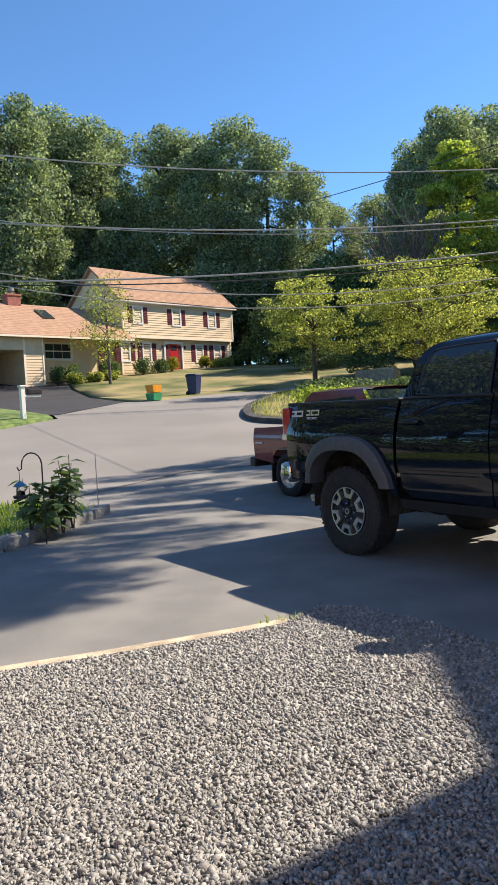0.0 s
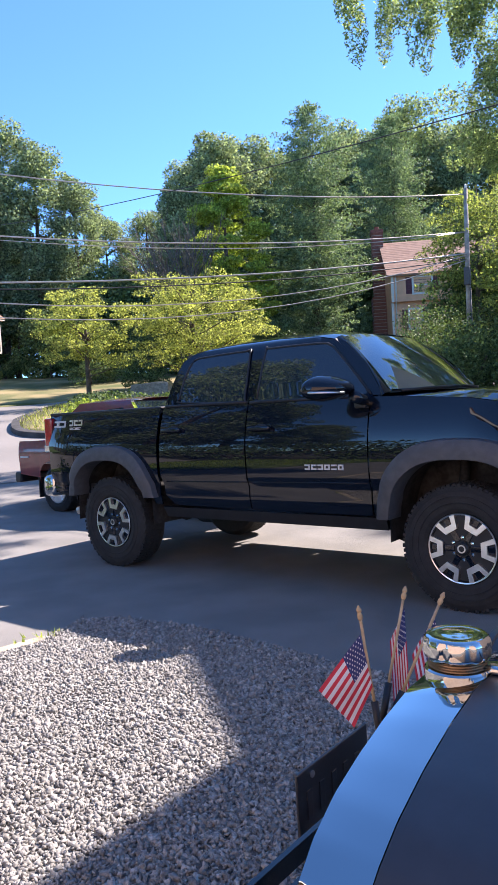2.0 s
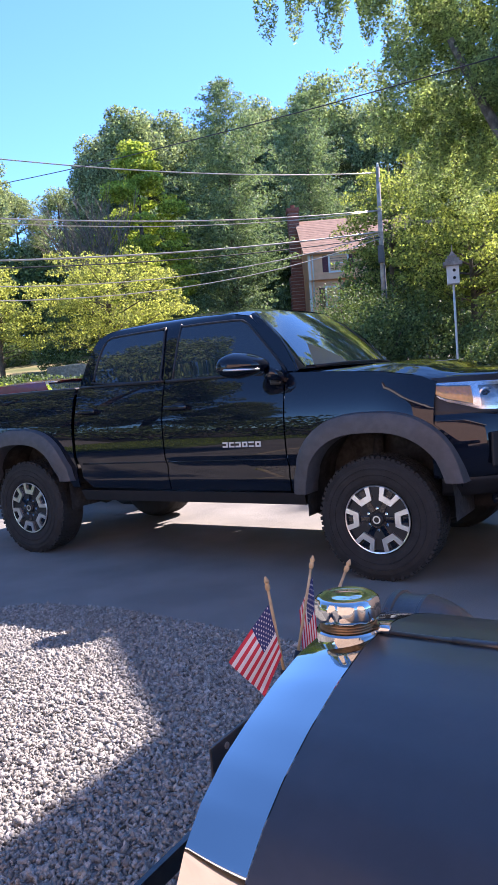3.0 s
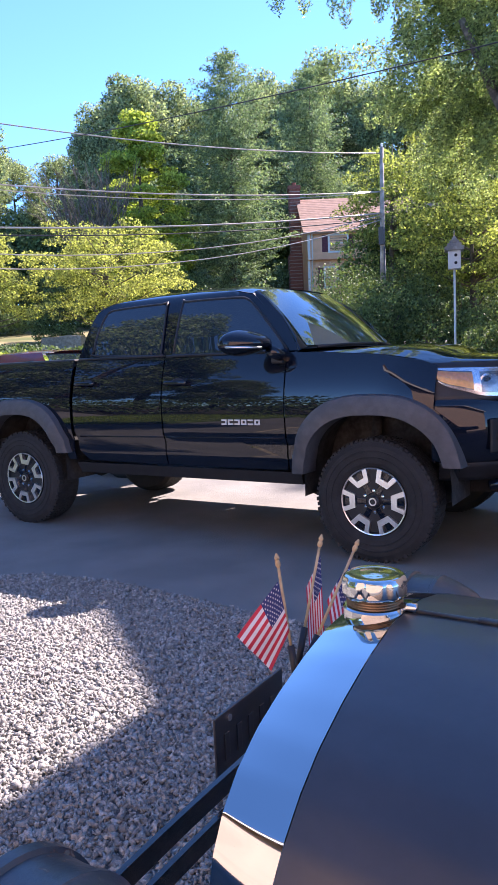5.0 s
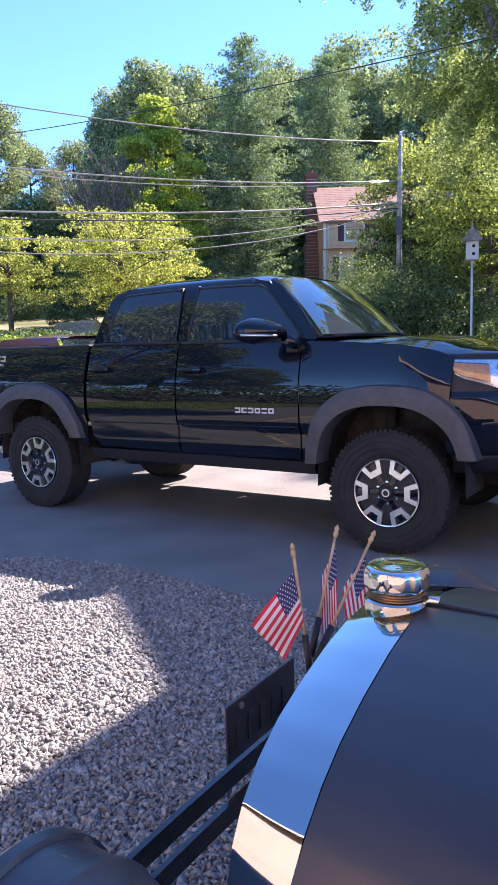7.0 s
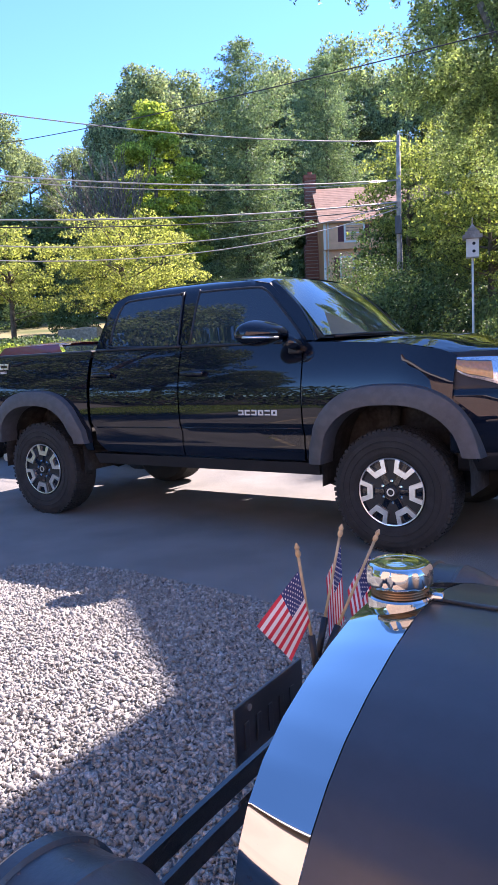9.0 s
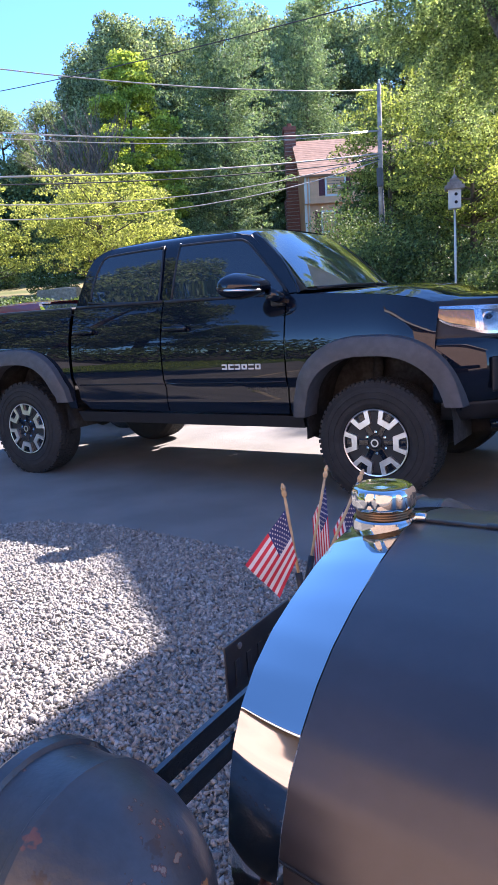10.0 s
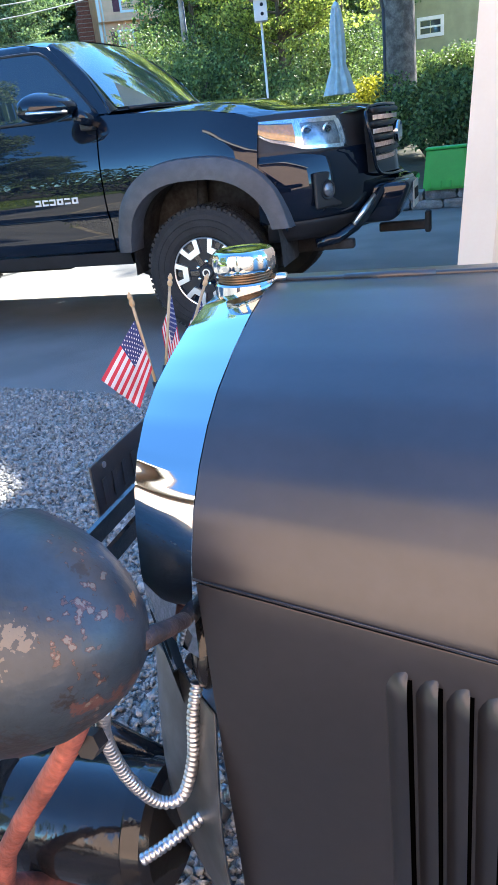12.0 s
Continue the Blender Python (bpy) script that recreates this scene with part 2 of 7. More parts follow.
# ---- mesh helpers ----
def link(name, me, material, parent=None, label=""):
    ob = new(name, me)
    if material:
        me.materials.append(material)
    if parent:
        ob.parent = parent
    if label:
        ob["label"] = label
    return ob


def part(name, bm, material, parent=None, label="", smooth=False):
    me = bpy.data.meshes.new(name)
    bm.to_mesh(me)
    bm.free()
    if smooth:
        for p in me.polygons:
            p.use_smooth = True
    return link(name, me, material, parent, label)


def raw(name, verts, faces, material, parent=None, label="", smooth=False):
    me = bpy.data.meshes.new(name)
    me.from_pydata([tuple(v) for v in verts], [], [tuple(f) for f in faces])
    me.update()
    if smooth:
        for p in me.polygons:
            p.use_smooth = True
    return link(name, me, material, parent, label)


def empty(name, m, label, category, group="", kind=""):
    ob = new(name)
    ob.matrix_world = m
    ob.empty_display_size = 0.1
    return tagged(ob, label, category, group, kind)


def add_box(bm, lo, hi, bevel=0.0, m=None):
    res = bmesh.ops.create_cube(bm, size=1.0)
    vs = res["verts"]
    c = [(a + b) / 2 for a, b in zip(lo, hi)]
    d = [b - a for a, b in zip(lo, hi)]
    for v in vs:
        v.co = Vector((c[0] + v.co.x * d[0], c[1] + v.co.y * d[1], c[2] + v.co.z * d[2]))
    if bevel:
        es = list({e for v in vs for e in v.link_edges})
        out = bmesh.ops.bevel(bm, geom=es, offset=bevel, segments=2, affect="EDGES", profile=0.5)
        vs = list({v for f in out["faces"] for v in f.verts} | {v for v in vs if v.is_valid})
    if m:
        bmesh.ops.transform(bm, matrix=m, verts=vs)
    return vs


def box(name, lo, hi, material, parent=None, label="", bevel=0.0, m=None):
    bm = bmesh.new()
    add_box(bm, lo, hi, bevel, m)
    return part(name, bm, material, parent, label)


def add_lathe(bm, profile, n=32, m=Matrix(), close=False):
    """Revolves (radius, height) pairs about z."""
    rings = []
    for r, h in profile:
        rings.append([bm.verts.new(m @ Vector((r * math.cos(2 * math.pi * i / n), r * math.sin(2 * math.pi * i / n), h))) for i in range(n)])
    for a, b in zip(rings, rings[1:]):
        for i in range(n):
            bm.faces.new((a[i], a[(i + 1) % n], b[(i + 1) % n], b[i]))
    if close:
        bm.faces.new(list(reversed(rings[0])))
        bm.faces.new(rings[-1])
    return rings


def lathe(name, profile, material, parent=None, label="", n=32, m=Matrix(), close=True, smooth=True):
    bm = bmesh.new()
    add_lathe(bm, profile, n, m, close)
    ob = part(name, bm, material, parent, label, smooth)
    if smooth:
        ob.data.set_sharp_from_angle(angle=radians(35))
    return ob


def add_tube(bm, pts, radius, n=8, caps=True):
    """A tube along points; radius is one number or one for each point."""
    pts = [Vector(p) for p in pts]
    rad = radius if isinstance(radius, (list, tuple)) else [radius] * len(pts)
    rings = []
    ref = Vector((0.31, 0.22, 0.92)).normalized()
    for i, p in enumerate(pts):
        d = (pts[min(i + 1, len(pts) - 1)] - pts[max(i - 1, 0)]).normalized()
        r = ref if abs(d.dot(ref)) < 0.95 else Vector((1, 0, 0))
        u = d.cross(r).normalized()
        v = d.cross(u)
        rings.append([bm.verts.new(p + (u * math.cos(2 * math.pi * k / n) + v * math.sin(2 * math.pi * k / n)) * rad[i]) for k in range(n)])
    for a, b in zip(rings, rings[1:]):
        for k in range(n):
            bm.faces.new((a[k], a[(k + 1) % n], b[(k + 1) % n], b[k]))
    if caps:
        bm.faces.new(list(reversed(rings[0])))
        bm.faces.new(rings[-1])


def tube(name, pts, radius, material, parent=None, label="", n=8):
    bm = bmesh.new()
    add_tube(bm, pts, radius, n)
    return part(name, bm, material, parent, label, True)


def smooth_line(pts, n=6, closed=False):
    """Catmull-Rom through the points."""
    P = [Vector(p) for p in pts]
    out = []
    count = len(P)
    for i in range(count if closed else count - 1):
        if closed:
            a, b, c, d = (P[(i + k) % count] for k in (-1, 0, 1, 2))
        else:
            a, b, c, d = P[max(i - 1, 0)], P[i], P[i + 1], P[min(i + 2, count - 1)]
        for k in range(n):
            t = k / n
            out.append(0.5 * (2 * b + (c - a) * t + (2 * a - 5 * b + 4 * c - d) * t * t + (3 * b - a - 3 * c + d) * t ** 3))
    if not closed:
        out.append(P[-1])
    return out


def cut_sheet(poly, step):
    """A flat polygon cut into a grid, ready to be bent."""
    bm = bmesh.new()
    bm.faces.new([bm.verts.new((p[0], p[1], 0)) for p in poly])
    xs, ys = [p[0] for p in poly], [p[1] for p in poly]
    for axis, vals in ((0, xs), (1, ys)):
        a = min(vals) + step / 2
        while a < max(vals):
            co, no = Vector((0, 0, 0)), Vector((0, 0, 0))
            co[axis], no[axis] = a, 1
            bmesh.ops.bisect_plane(bm, geom=bm.verts[:] + bm.edges[:] + bm.faces[:], plane_co=co, plane_no=no)
            a += step
    return bm


# ---- terrain ----
RISE = [(0, 0), (11, 0), (14, 0.25), (20, 0.85), (24, 1.3), (33, 1.85), (40, 2.25), (48, 3.3), (56, 4.4), (62, 4.9), (90, 6.5), (160, 8.5), (700, 14)]


def land(x, y):
    dx, dy = x - 5, y + 4.3
    r = math.hypot(dx, dy)
    z = float(np.interp(r, [a for a, _ in RISE], [b for _, b in RISE]))
    c = (-0.6 * dx + 0.8 * dy) / max(r, 0.01)
    w = min(1, max(0, (c + 0.45) / 0.8))
    return z * w * w * (3 - 2 * w)


def patch(name, poly, up, material, step=1.0, label="", edge=0.0):
    """A sheet that lies on the land, with a skirt of that depth at its rim."""
    bm = cut_sheet(poly, step)
    for v in bm.verts:
        v.co.z = land(v.co.x, v.co.y) + up
    if edge:
        rim = [e for e in bm.edges if e.is_boundary]
        ex = bmesh.ops.extrude_edge_only(bm, edges=rim)
        for v in ex["geom"]:
            if isinstance(v, bmesh.types.BMVert):
                v.co.z -= edge
    bmesh.ops.recalc_face_normals(bm, faces=bm.faces[:])
    ob = part(name, bm, material, None, "", True)
    return tagged(ob, label, "", "", "structure")


def ground_sheet():
    radii = [0.01, 2, 4, 6, 8, 9.5, 11, 12, 13, 14, 16, 18, 20, 22, 24, 27, 30, 33, 36, 40, 44, 48, 52, 56, 60, 66, 75, 90, 120, 160, 250, 400, 700]
    n = 96
    verts, faces = [], []
    for r in radii:
        for k in range(n):
            a = 2 * math.pi * k / n
            x, y = 5 + r * math.cos(a), -4.3 + r * math.sin(a)
            verts.append((x, y, land(x, y) - 0.06))
    for i in range(len(radii) - 1):
        for k in range(n):
            faces.append((i * n + k, (i + 1) * n + k, (i + 1) * n + (k + 1) % n, i * n + (k + 1) % n))
    ob = raw("ground", verts, faces, SOIL, None, "", True)
    tagged(ob, "dark forest floor and soil under the woods", "ground", "", "structure")


# ---- foliage ----
def leaves_mesh(name, P, size, rng, squash=0.75, droop=0.0):
    """Bent diamond leaves at the points P, each with its own turn."""
    n = len(P)
    d = rng.normal(size=(n, 3))
    d[:, 2] = d[:, 2] * (1 - droop) - droop
    d /= np.linalg.norm(d, axis=1)[:, None] + 1e-9
    e = rng.normal(size=(n, 3))
    e -= d * np.sum(d * e, axis=1)[:, None]
    e /= np.linalg.norm(e, axis=1)[:, None] + 1e-9
    s = size * rng.uniform(0.6, 1.3, size=(n, 1))
    nrm = np.cross(d, e)
    a = P - d * s * 0.5
    b = P + e * s * squash * 0.5 + nrm * s * 0.12
    c = P + d * s * 0.5
    f = P - e * s * squash * 0.5 + nrm * s * 0.12
    V = np.stack([a, b, c, f], axis=1).reshape(-1, 3)
    me = bpy.data.meshes.new(name)
    me.vertices.add(4 * n)
    me.vertices.foreach_set("co", V.astype(np.float32).ravel())
    me.loops.add(4 * n)
    me.loops.foreach_set("vertex_index", np.arange(4 * n, dtype=np.int32))
    me.polygons.add(n)
    me.polygons.foreach_set("loop_start", np.arange(0, 4 * n, 4, dtype=np.int32))
    me.update(calc_edges=True)
    return me


def lobe_points(lobes, count, rng, inner=0.55):
    """Points in the shells of ellipsoid lobes (x, y, z, rx, ry, rz), shared out by size."""
    w = np.array([l[3] * l[5] for l in lobes])
    pick = rng.choice(len(lobes), size=count, p=w / w.sum())
    L = np.array(lobes)[pick]
    d = rng.normal(size=(count, 3))
    d /= np.linalg.norm(d, axis=1)[:, None]
    r = rng.uniform(inner ** 3, 1.0, size=(count, 1)) ** (1 / 3) * rng.uniform(0.9, 1.1, size=(count, 1))
    return L[:, :3] + d * r * L[:, 3:]


def tree_lobes(h, crown_from, width, rng, count=30, top=0.3, clump=1.0):
    """Lobes of a broad crown: widest at a third of its height, narrower towards the top."""
    out = []
    for i in range(count):
        u = (i + rng.uniform(0, 1)) / count
        z = crown_from + (h - crown_from) * (0.08 + 0.86 * u)
        reach = width * 0.5 * (math.sin(math.pi * min(1, 0.25 + 0.75 * u)) * (1 - top) + top)
        a = rng.uniform(0, 2 * math.pi)
        rr = reach * math.sqrt(rng.uniform(0.15, 1.0)) * 0.8
        s = width * rng.uniform(0.1, 0.19) * clump
        out.append((rr * math.cos(a), rr * math.sin(a), z, s * 1.15, s * 1.15, s * 0.85))
    return out


def tree(name, h, crown_from, width, leaf, count, leaf_size, seed, bark=BARK, label="", trunk_r=None, lobe_count=30, lobes=None, droop=0.0, limbs=9, at=(0, 0, 0), squash=0.75, top=0.3, limb=0.42, clump=1.0):
    rng = np.random.default_rng(seed)
    lobes = lobes or tree_lobes(h, crown_from, width, rng, lobe_count, top, clump)
    root = empty(name, pose(*at), label, "tree")
    r0 = trunk_r or h * 0.016
    bm = bmesh.new()
    bend = rng.uniform(-0.02, 0.02, size=2) * h
    spine = [(bend[0] * t * t, bend[1] * t * t, h * 0.92 * t - 0.3 * (t == 0)) for t in (0, 0.05, 0.2, 0.4, 0.6, 0.8, 1.0)]
    add_tube(bm, spine, [r0 * 1.5, r0 * 1.1, r0, r0 * 0.8, r0 * 0.55, r0 * 0.3, r0 * 0.08], 9)
    for lo in sorted(lobes, key=lambda q: -q[3])[:limbs]:
        end = Vector(lo[:3])
        t = max(0.12, min(0.85, (end.z - 0.35 * math.hypot(end.x, end.y)) / (h * 0.92)))
        start = Vector((bend[0] * t * t, bend[1] * t * t, h * 0.92 * t))
        mid = start.lerp(end, 0.5) + Vector((0, 0, 0.04 * h * rng.uniform(-0.5, 1)))
        add_tube(bm, smooth_line([start, mid, end], 4), [r0 * limb * (1 - 0.11 * k) for k in range(9)], 6)
    part("trunk", bm, bark, root, "", True)
    P = lobe_points(lobes, count, rng)
    link("crown", leaves_mesh("crown", P, leaf_size, rng, squash, droop), leaf, root)
    return root


def place(ob, x, y, turn=0.0, size=1.0, sink=0.0):
    """A copy of a tree at a spot on the land."""
    c = copy_thing(ob, pose(x, y, land(x, y) - sink, 0, 0, turn))
    c.scale = (size, size, size)
    return c


# ---- ground and roads ----
ground_sheet()
DRIVE = [(-1.5, -9), (-1.8, -5), (-2.2, -3.4), (-2.8, -2.3), (-4.4, -0.55), (-6.4, -0.4), (-7.2, 2.2), (-6.0, 7.0), (-3, 7.6), (0, 7.4), (3, 7.5), (12, 7.6), (12, -9)]
ROADWAY = [(-6.2, -0.4), (-6.4, -8), (-12, -11), (-15.5, -4), (-16.3, 1.4), (-17.7, 3.6), (-19.6, 4.1), (-22.5, 6.5), (-25.1, 9.2), (-24.5, 10.4), (-27, 14), (-27.4, 20.1), (-25, 27), (-12, 32), (-3, 27), (-3, 14), (-5.6, 7.0), (-7.0, 2.2)]
ISLAND = [(-14.9, 9.1), (-12.5, 7.6), (-10.9, 7.8), (-8, 9), (-6, 12), (-6, 18), (-12, 24), (-20, 22), (-22.5, 18), (-21.5, 15.5), (-18, 12)]
FRONT_LAWN = [(-24.4, 10.7), (-26.8, 14.2), (-27.3, 20.5), (-25, 27), (-30, 42), (-44, 46), (-52, 35), (-47, 14.5), (-37, 11.6), (-25.6, 9.7)]
HOUSE_DRIVE = [(-19.4, 4.2), (-25.1, 9.3), (-37.2, 11.4), (-45, 14.0), (-45, 4), (-38, 4.5), (-26, 4.0), (-19.5, 3.7)]
SIDE_LAWN = [(-16.3, 1.2), (-17.6, 3.4), (-19.4, 3.8), (-26, 3.9), (-38, 4.4), (-45, 3.9), (-45, -14), (-18, -9), (-15.6, -4)]
BED = [(-4.4, -0.62), (-2.84, -2.36), (-2.25, -3.4), (-1.85, -5), (-1.55, -9), (-5.8, -9), (-6.3, -2.5), (-5.8, -0.8)]
patch("driveway", DRIVE, 0.0, ASPHALT, 1.0, "dark asphalt driveway dappled with tree shade")
patch("road", ROADWAY, 0.012, ROAD, 1.5, "worn pinkish grey asphalt cul-de-sac")
patch("grass_island", smooth_line([(*p, 0) for p in ISLAND], 4, True), 0.13, LAWN, 1.5, "dry grass island with a dark kerb", 0.25)
patch("front_lawn", FRONT_LAWN, 0.07, LAWN, 2.0, "patchy sun-dried front lawn", 0.2)
patch("house_driveway", HOUSE_DRIVE, 0.03, NEW_ASPHALT, 2.0, "fresh black asphalt driveway leading to the garage")
patch("side_lawn", SIDE_LAWN, 0.08, GREEN_LAWN, 2.0, "green side lawn beside the road", 0.2)
patch("garden_bed_lawn", BED, 0.1, GREEN_LAWN, 0.5, "green grass bed beside the driveway", 0.2)
GRAVEL = [(0.86, -3.37), (1.1, -2.57), (1.26, -1.7), (1.12, -1.3), (1.32, -1.16), (1.89, -1.07), (2.49, -1.11), (2.95, -1.18), (3.5, -1.22), (5.5, -1.1), (9, -1.0), (9, -7.2), (0.2, -7.2)]
patch("gravel_pad", GRAVEL, 0.012, GRAVEL_BED, 0.5, "grey crushed stone parking pad")


# ---- houses ----
def window(parent, m, w, h, panes=(2, 2), shutters=True, label="white-framed window with maroon shutters", pane_mat=PANE):
    """A framed window in the plane x = 0 of m, facing +x, centred on y, standing on z."""
    f = part("window", frame_mesh(m, w, h), TRIM, parent, label if shutters else "white-framed window")
    nx, nz = panes
    for i in range(nx):
        for k in range(nz):
            a, b = -w / 2 + 0.05 + (w - 0.1) * i / nx, -w / 2 + 0.05 + (w - 0.1) * (i + 1) / nx
            c, d = 0.05 + (h - 0.1) * k / nz, 0.05 + (h - 0.1) * (k + 1) / nz
            box("pane", (0.0, a + 0.02, c + 0.02), (0.012, b - 0.02, d - 0.02), pane_mat, f, m=m)
    if shutters:
        for s in (-1, 1):
            bm = bmesh.new()
            y0 = s * (w / 2 + 0.27)
            add_box(bm, (0.0, y0 - 0.2, 0), (0.03, y0 + 0.2, h), 0.006)
            for k in range(9):
                add_box(bm, (0.03, y0 - 0.15, 0.08 + k * (h - 0.16) / 9), (0.045, y0 + 0.15, 0.08 + (k + 0.6) * (h - 0.16) / 9))
            bmesh.ops.transform(bm, matrix=m, verts=bm.verts[:])
            part("shutter", bm, MAROON, parent)


def frame_mesh(m, w, h):
    bm = bmesh.new()
    t = 0.07
    add_box(bm, (0.0, -w / 2 - t, -t), (0.06, w / 2 + t, 0.05))
    add_box(bm, (0.0, -w / 2 - t, h - 0.05), (0.06, w / 2 + t, h + t))
    add_box(bm, (0.0, -w / 2 - t, 0.05), (0.06, -w / 2 + 0.05, h - 0.05))
    add_box(bm, (0.0, w / 2 - 0.05, 0.05), (0.06, w / 2 + t, h - 0.05))
    add_box(bm, (0.0, -w / 2 + 0.05, h / 2 - 0.03), (0.045, w / 2 - 0.05, h / 2 + 0.03))
    bmesh.ops.transform(bm, matrix=m, verts=bm.verts[:])
    return bm


def clapboards(parent, m, width, height, material, step=0.2, skip=()):
    """Overlapping boards on the plane x = 0 of m, facing +x, over y 0..width; skip: openings (y0, y1, z0, z1)."""
    n = int(height / step)
    for k in range(n):
        z0, z1 = k * step, (k + 1) * step
        cuts = [(0, width)]
        for a, b, c, d in skip:
            if z1 > c and z0 < d:
                cuts = [q for s0, s1 in cuts for q in ((s0, min(s1, a)), (max(s0, b), s1)) if q[1] - q[0] > 0.02]
        for a, b in cuts:
            v = [m @ Vector(p) for p in ((0.03, a, z0), (0.03, b, z0), (0.008, b, z1), (0.008, a, z1), (0, a, z0), (0, b, z0))]
            raw("clapboard", v, [(0, 1, 2, 3), (4, 5, 1, 0)], material, parent)


def roof_slope(parent, a, b, c, d, material, rows=14, name="roof", thick=0.12):
    """A sloped slab a-b (eave) to d-c (ridge), with courses of shingles laid on it."""
    a, b, c, d = (Vector(p) for p in (a, b, c, d))
    nrm = (b - a).cross(d - a).normalized()
    if nrm.z < 0:
        nrm = -nrm
    v = [a, b, c, d, a - nrm * thick, b - nrm * thick, c - nrm * thick, d - nrm * thick]
    ob = raw(name, v, [(0, 1, 2, 3), (7, 6, 5, 4), (0, 4, 5, 1), (1, 5, 6, 2), (2, 6, 7, 3), (3, 7, 4, 0)], material, parent)
    for k in range(rows):
        p, q = a.lerp(d, k / rows), b.lerp(c, k / rows)
        r, s = b.lerp(c, (k + 1) / rows), a.lerp(d, (k + 1) / rows)
        raw("shingle_course", [p + nrm * 0.016, q + nrm * 0.016, r + nrm * 0.008, s + nrm * 0.008, p, q], [(0, 1, 2, 3), (4, 5, 1, 0)], material, ob)
    return ob


def cream_house():
    h = empty("house", pose(-43.82, 17.82, 4.2, 0, 0, 11.9), "two-storey cream clapboard house with maroon shutters and red door", "house")
    h.scale = (1.1, 1.1, 1.1)
    W, D, EAVE, RIDGE = 10.2, 5.7, 4.95, 7.35
    mid = -D / 2 + 0.15
    bm = bmesh.new()
    add_box(bm, (-D, 0, -0.9), (0, W, 2.45))
    add_box(bm, (-D - 0.0, -0.02, 2.45), (0.3, W + 0.02, EAVE))
    for y in (-0.02, W + 0.02):
        bm.faces.new([bm.verts.new(p) for p in ((0.3, y, EAVE), (mid, y, RIDGE), (-D, y, EAVE))])
    part("wall", bm, SIDING, h)
    clapboards(h, pose(0.0, 0, 0.1), W, 2.3, SIDING, 0.16)
    clapboards(h, pose(0.3, 0, 2.5), W, 2.4, SIDING, 0.16)
    for a, rows in ((0.6, 24), (-D - 0.35, 3)):
        roof_slope(h, (a, -0.3, EAVE - 0.1), (a, W + 0.3, EAVE - 0.1), (mid, W + 0.3, RIDGE + 0.1), (mid, -0.3, RIDGE + 0.1), SHINGLE, rows)
    for z0, z1, x in ((0, 2.45, 0.0), (2.45, EAVE, 0.3)):
        for y in (0.0, W - 0.1):
            box("corner_board", (x, y, z0), (x + 0.045, y + 0.12, z1), TRIM_CREAM, h)
    box("fascia", (0.3, -0.25, EAVE - 0.22), (0.58, W + 0.25, EAVE - 0.12), TRIM_CREAM, h)
    box("band_board", (0.3, 0.0, 2.38), (0.34, W, 2.5), TRIM_CREAM, h)
    for y in (1.29, 4.67, 8.05):
        window(h, pose(0.3, y, 3.36), 0.72, 1.1)
    for y in (0.35, 2.15, 6.95, 8.75):
        window(h, pose(0.0, y, 0.87), 0.66, 1.22)
    d = box("door", (0.03, 4.07, 0.2), (0.07, 4.88, 2.05), RED, h, "red painted front door")
    box("door_glass", (0.07, 4.2, 1.65), (0.085, 4.75, 1.92), PANE, d)
    for k in range(4):
        box("door_panel", (0.07, 4.15 + 0.35 * (k % 2), 0.32 + 0.66 * (k // 2)), (0.08, 4.45 + 0.35 * (k % 2), 0.9 + 0.66 * (k // 2)), RED, d)
    for y in (3.78, 4.93):
        box("sidelight", (0.03, y, 0.3), (0.05, y + 0.24, 2.0), MAROON, h)
    box("door_frame", (0.03, 3.6, 2.08), (0.12, 5.35, 2.26), TRIM, h)
    for y in (3.6, 5.22):
        box("pilaster", (0.03, y, 0.1), (0.1, y + 0.13, 2.08), TRIM, h)
    for y in (3.42, 5.5):
        box("wall_lantern", (0.03, y, 1.75), (0.12, y + 0.1, 1.98), DARK, h, "small dark wall lantern", 0.015)
    for k in range(3):
        box("step", (0.0, 3.85 - 0.1 * k, -0.4), (1.2 - 0.32 * k, 5.1 + 0.1 * k, -0.13 + 0.13 * k), GRANITE, h)
    # low wing: recessed wall with the wide window, and a garage with an open bay
    box("wall", (-5.5, -6.44, -0.9), (-0.3, 0, 2.2), SIDING, h, "recessed wall of the low wing")
    window(h, pose(-0.3, -4.55, 0.94), 1.9, 1.0, (3, 2), False)
    box("side_door", (-0.3, -1.6, 0.0), (-0.24, -0.8, 1.95), MAROON, h, "dark maroon side door")
    bm = bmesh.new()
    add_box(bm, (-5.5, -7.6, -0.9), (1.2, -6.44, 2.2))
    add_box(bm, (-5.5, -16, -0.9), (1.2, -12.6, 2.2))
    add_box(bm, (-5.5, -12.6, 1.3), (1.2, -7.6, 2.2))
    add_box(bm, (-5.5, -12.6, -0.9), (-5.2, -7.6, 1.3))
    part("wall", bm, SIDING, h, "cream garage walls round an open bay")
    clapboards(h, pose(1.2, -7.6, -0.8), 1.16, 2.95, SIDING, 0.16)
    clapboards(h, pose(1.2, -12.6, 1.32), 5.0, 0.85, SIDING, 0.16)
    for y, w in ((-7.72, 0.12), (-6.5, 0.08)):
        box("corner_board", (1.2, y, -0.8), (1.245, y + w, 2.15), TRIM_CREAM, h)
    box("garage_floor", (-5.2, -12.6, -0.9), (1.2, -7.6, -0.72), DARK, h)
    for a, rows in ((1.6, 18), (-6.4, 3)):
        roof_slope(h, (a, -16.3, 2.15), (a, -0.03, 2.15), (-2.6, -0.03, 4.55), (-2.6, -16.3, 4.55), SHINGLE, rows)
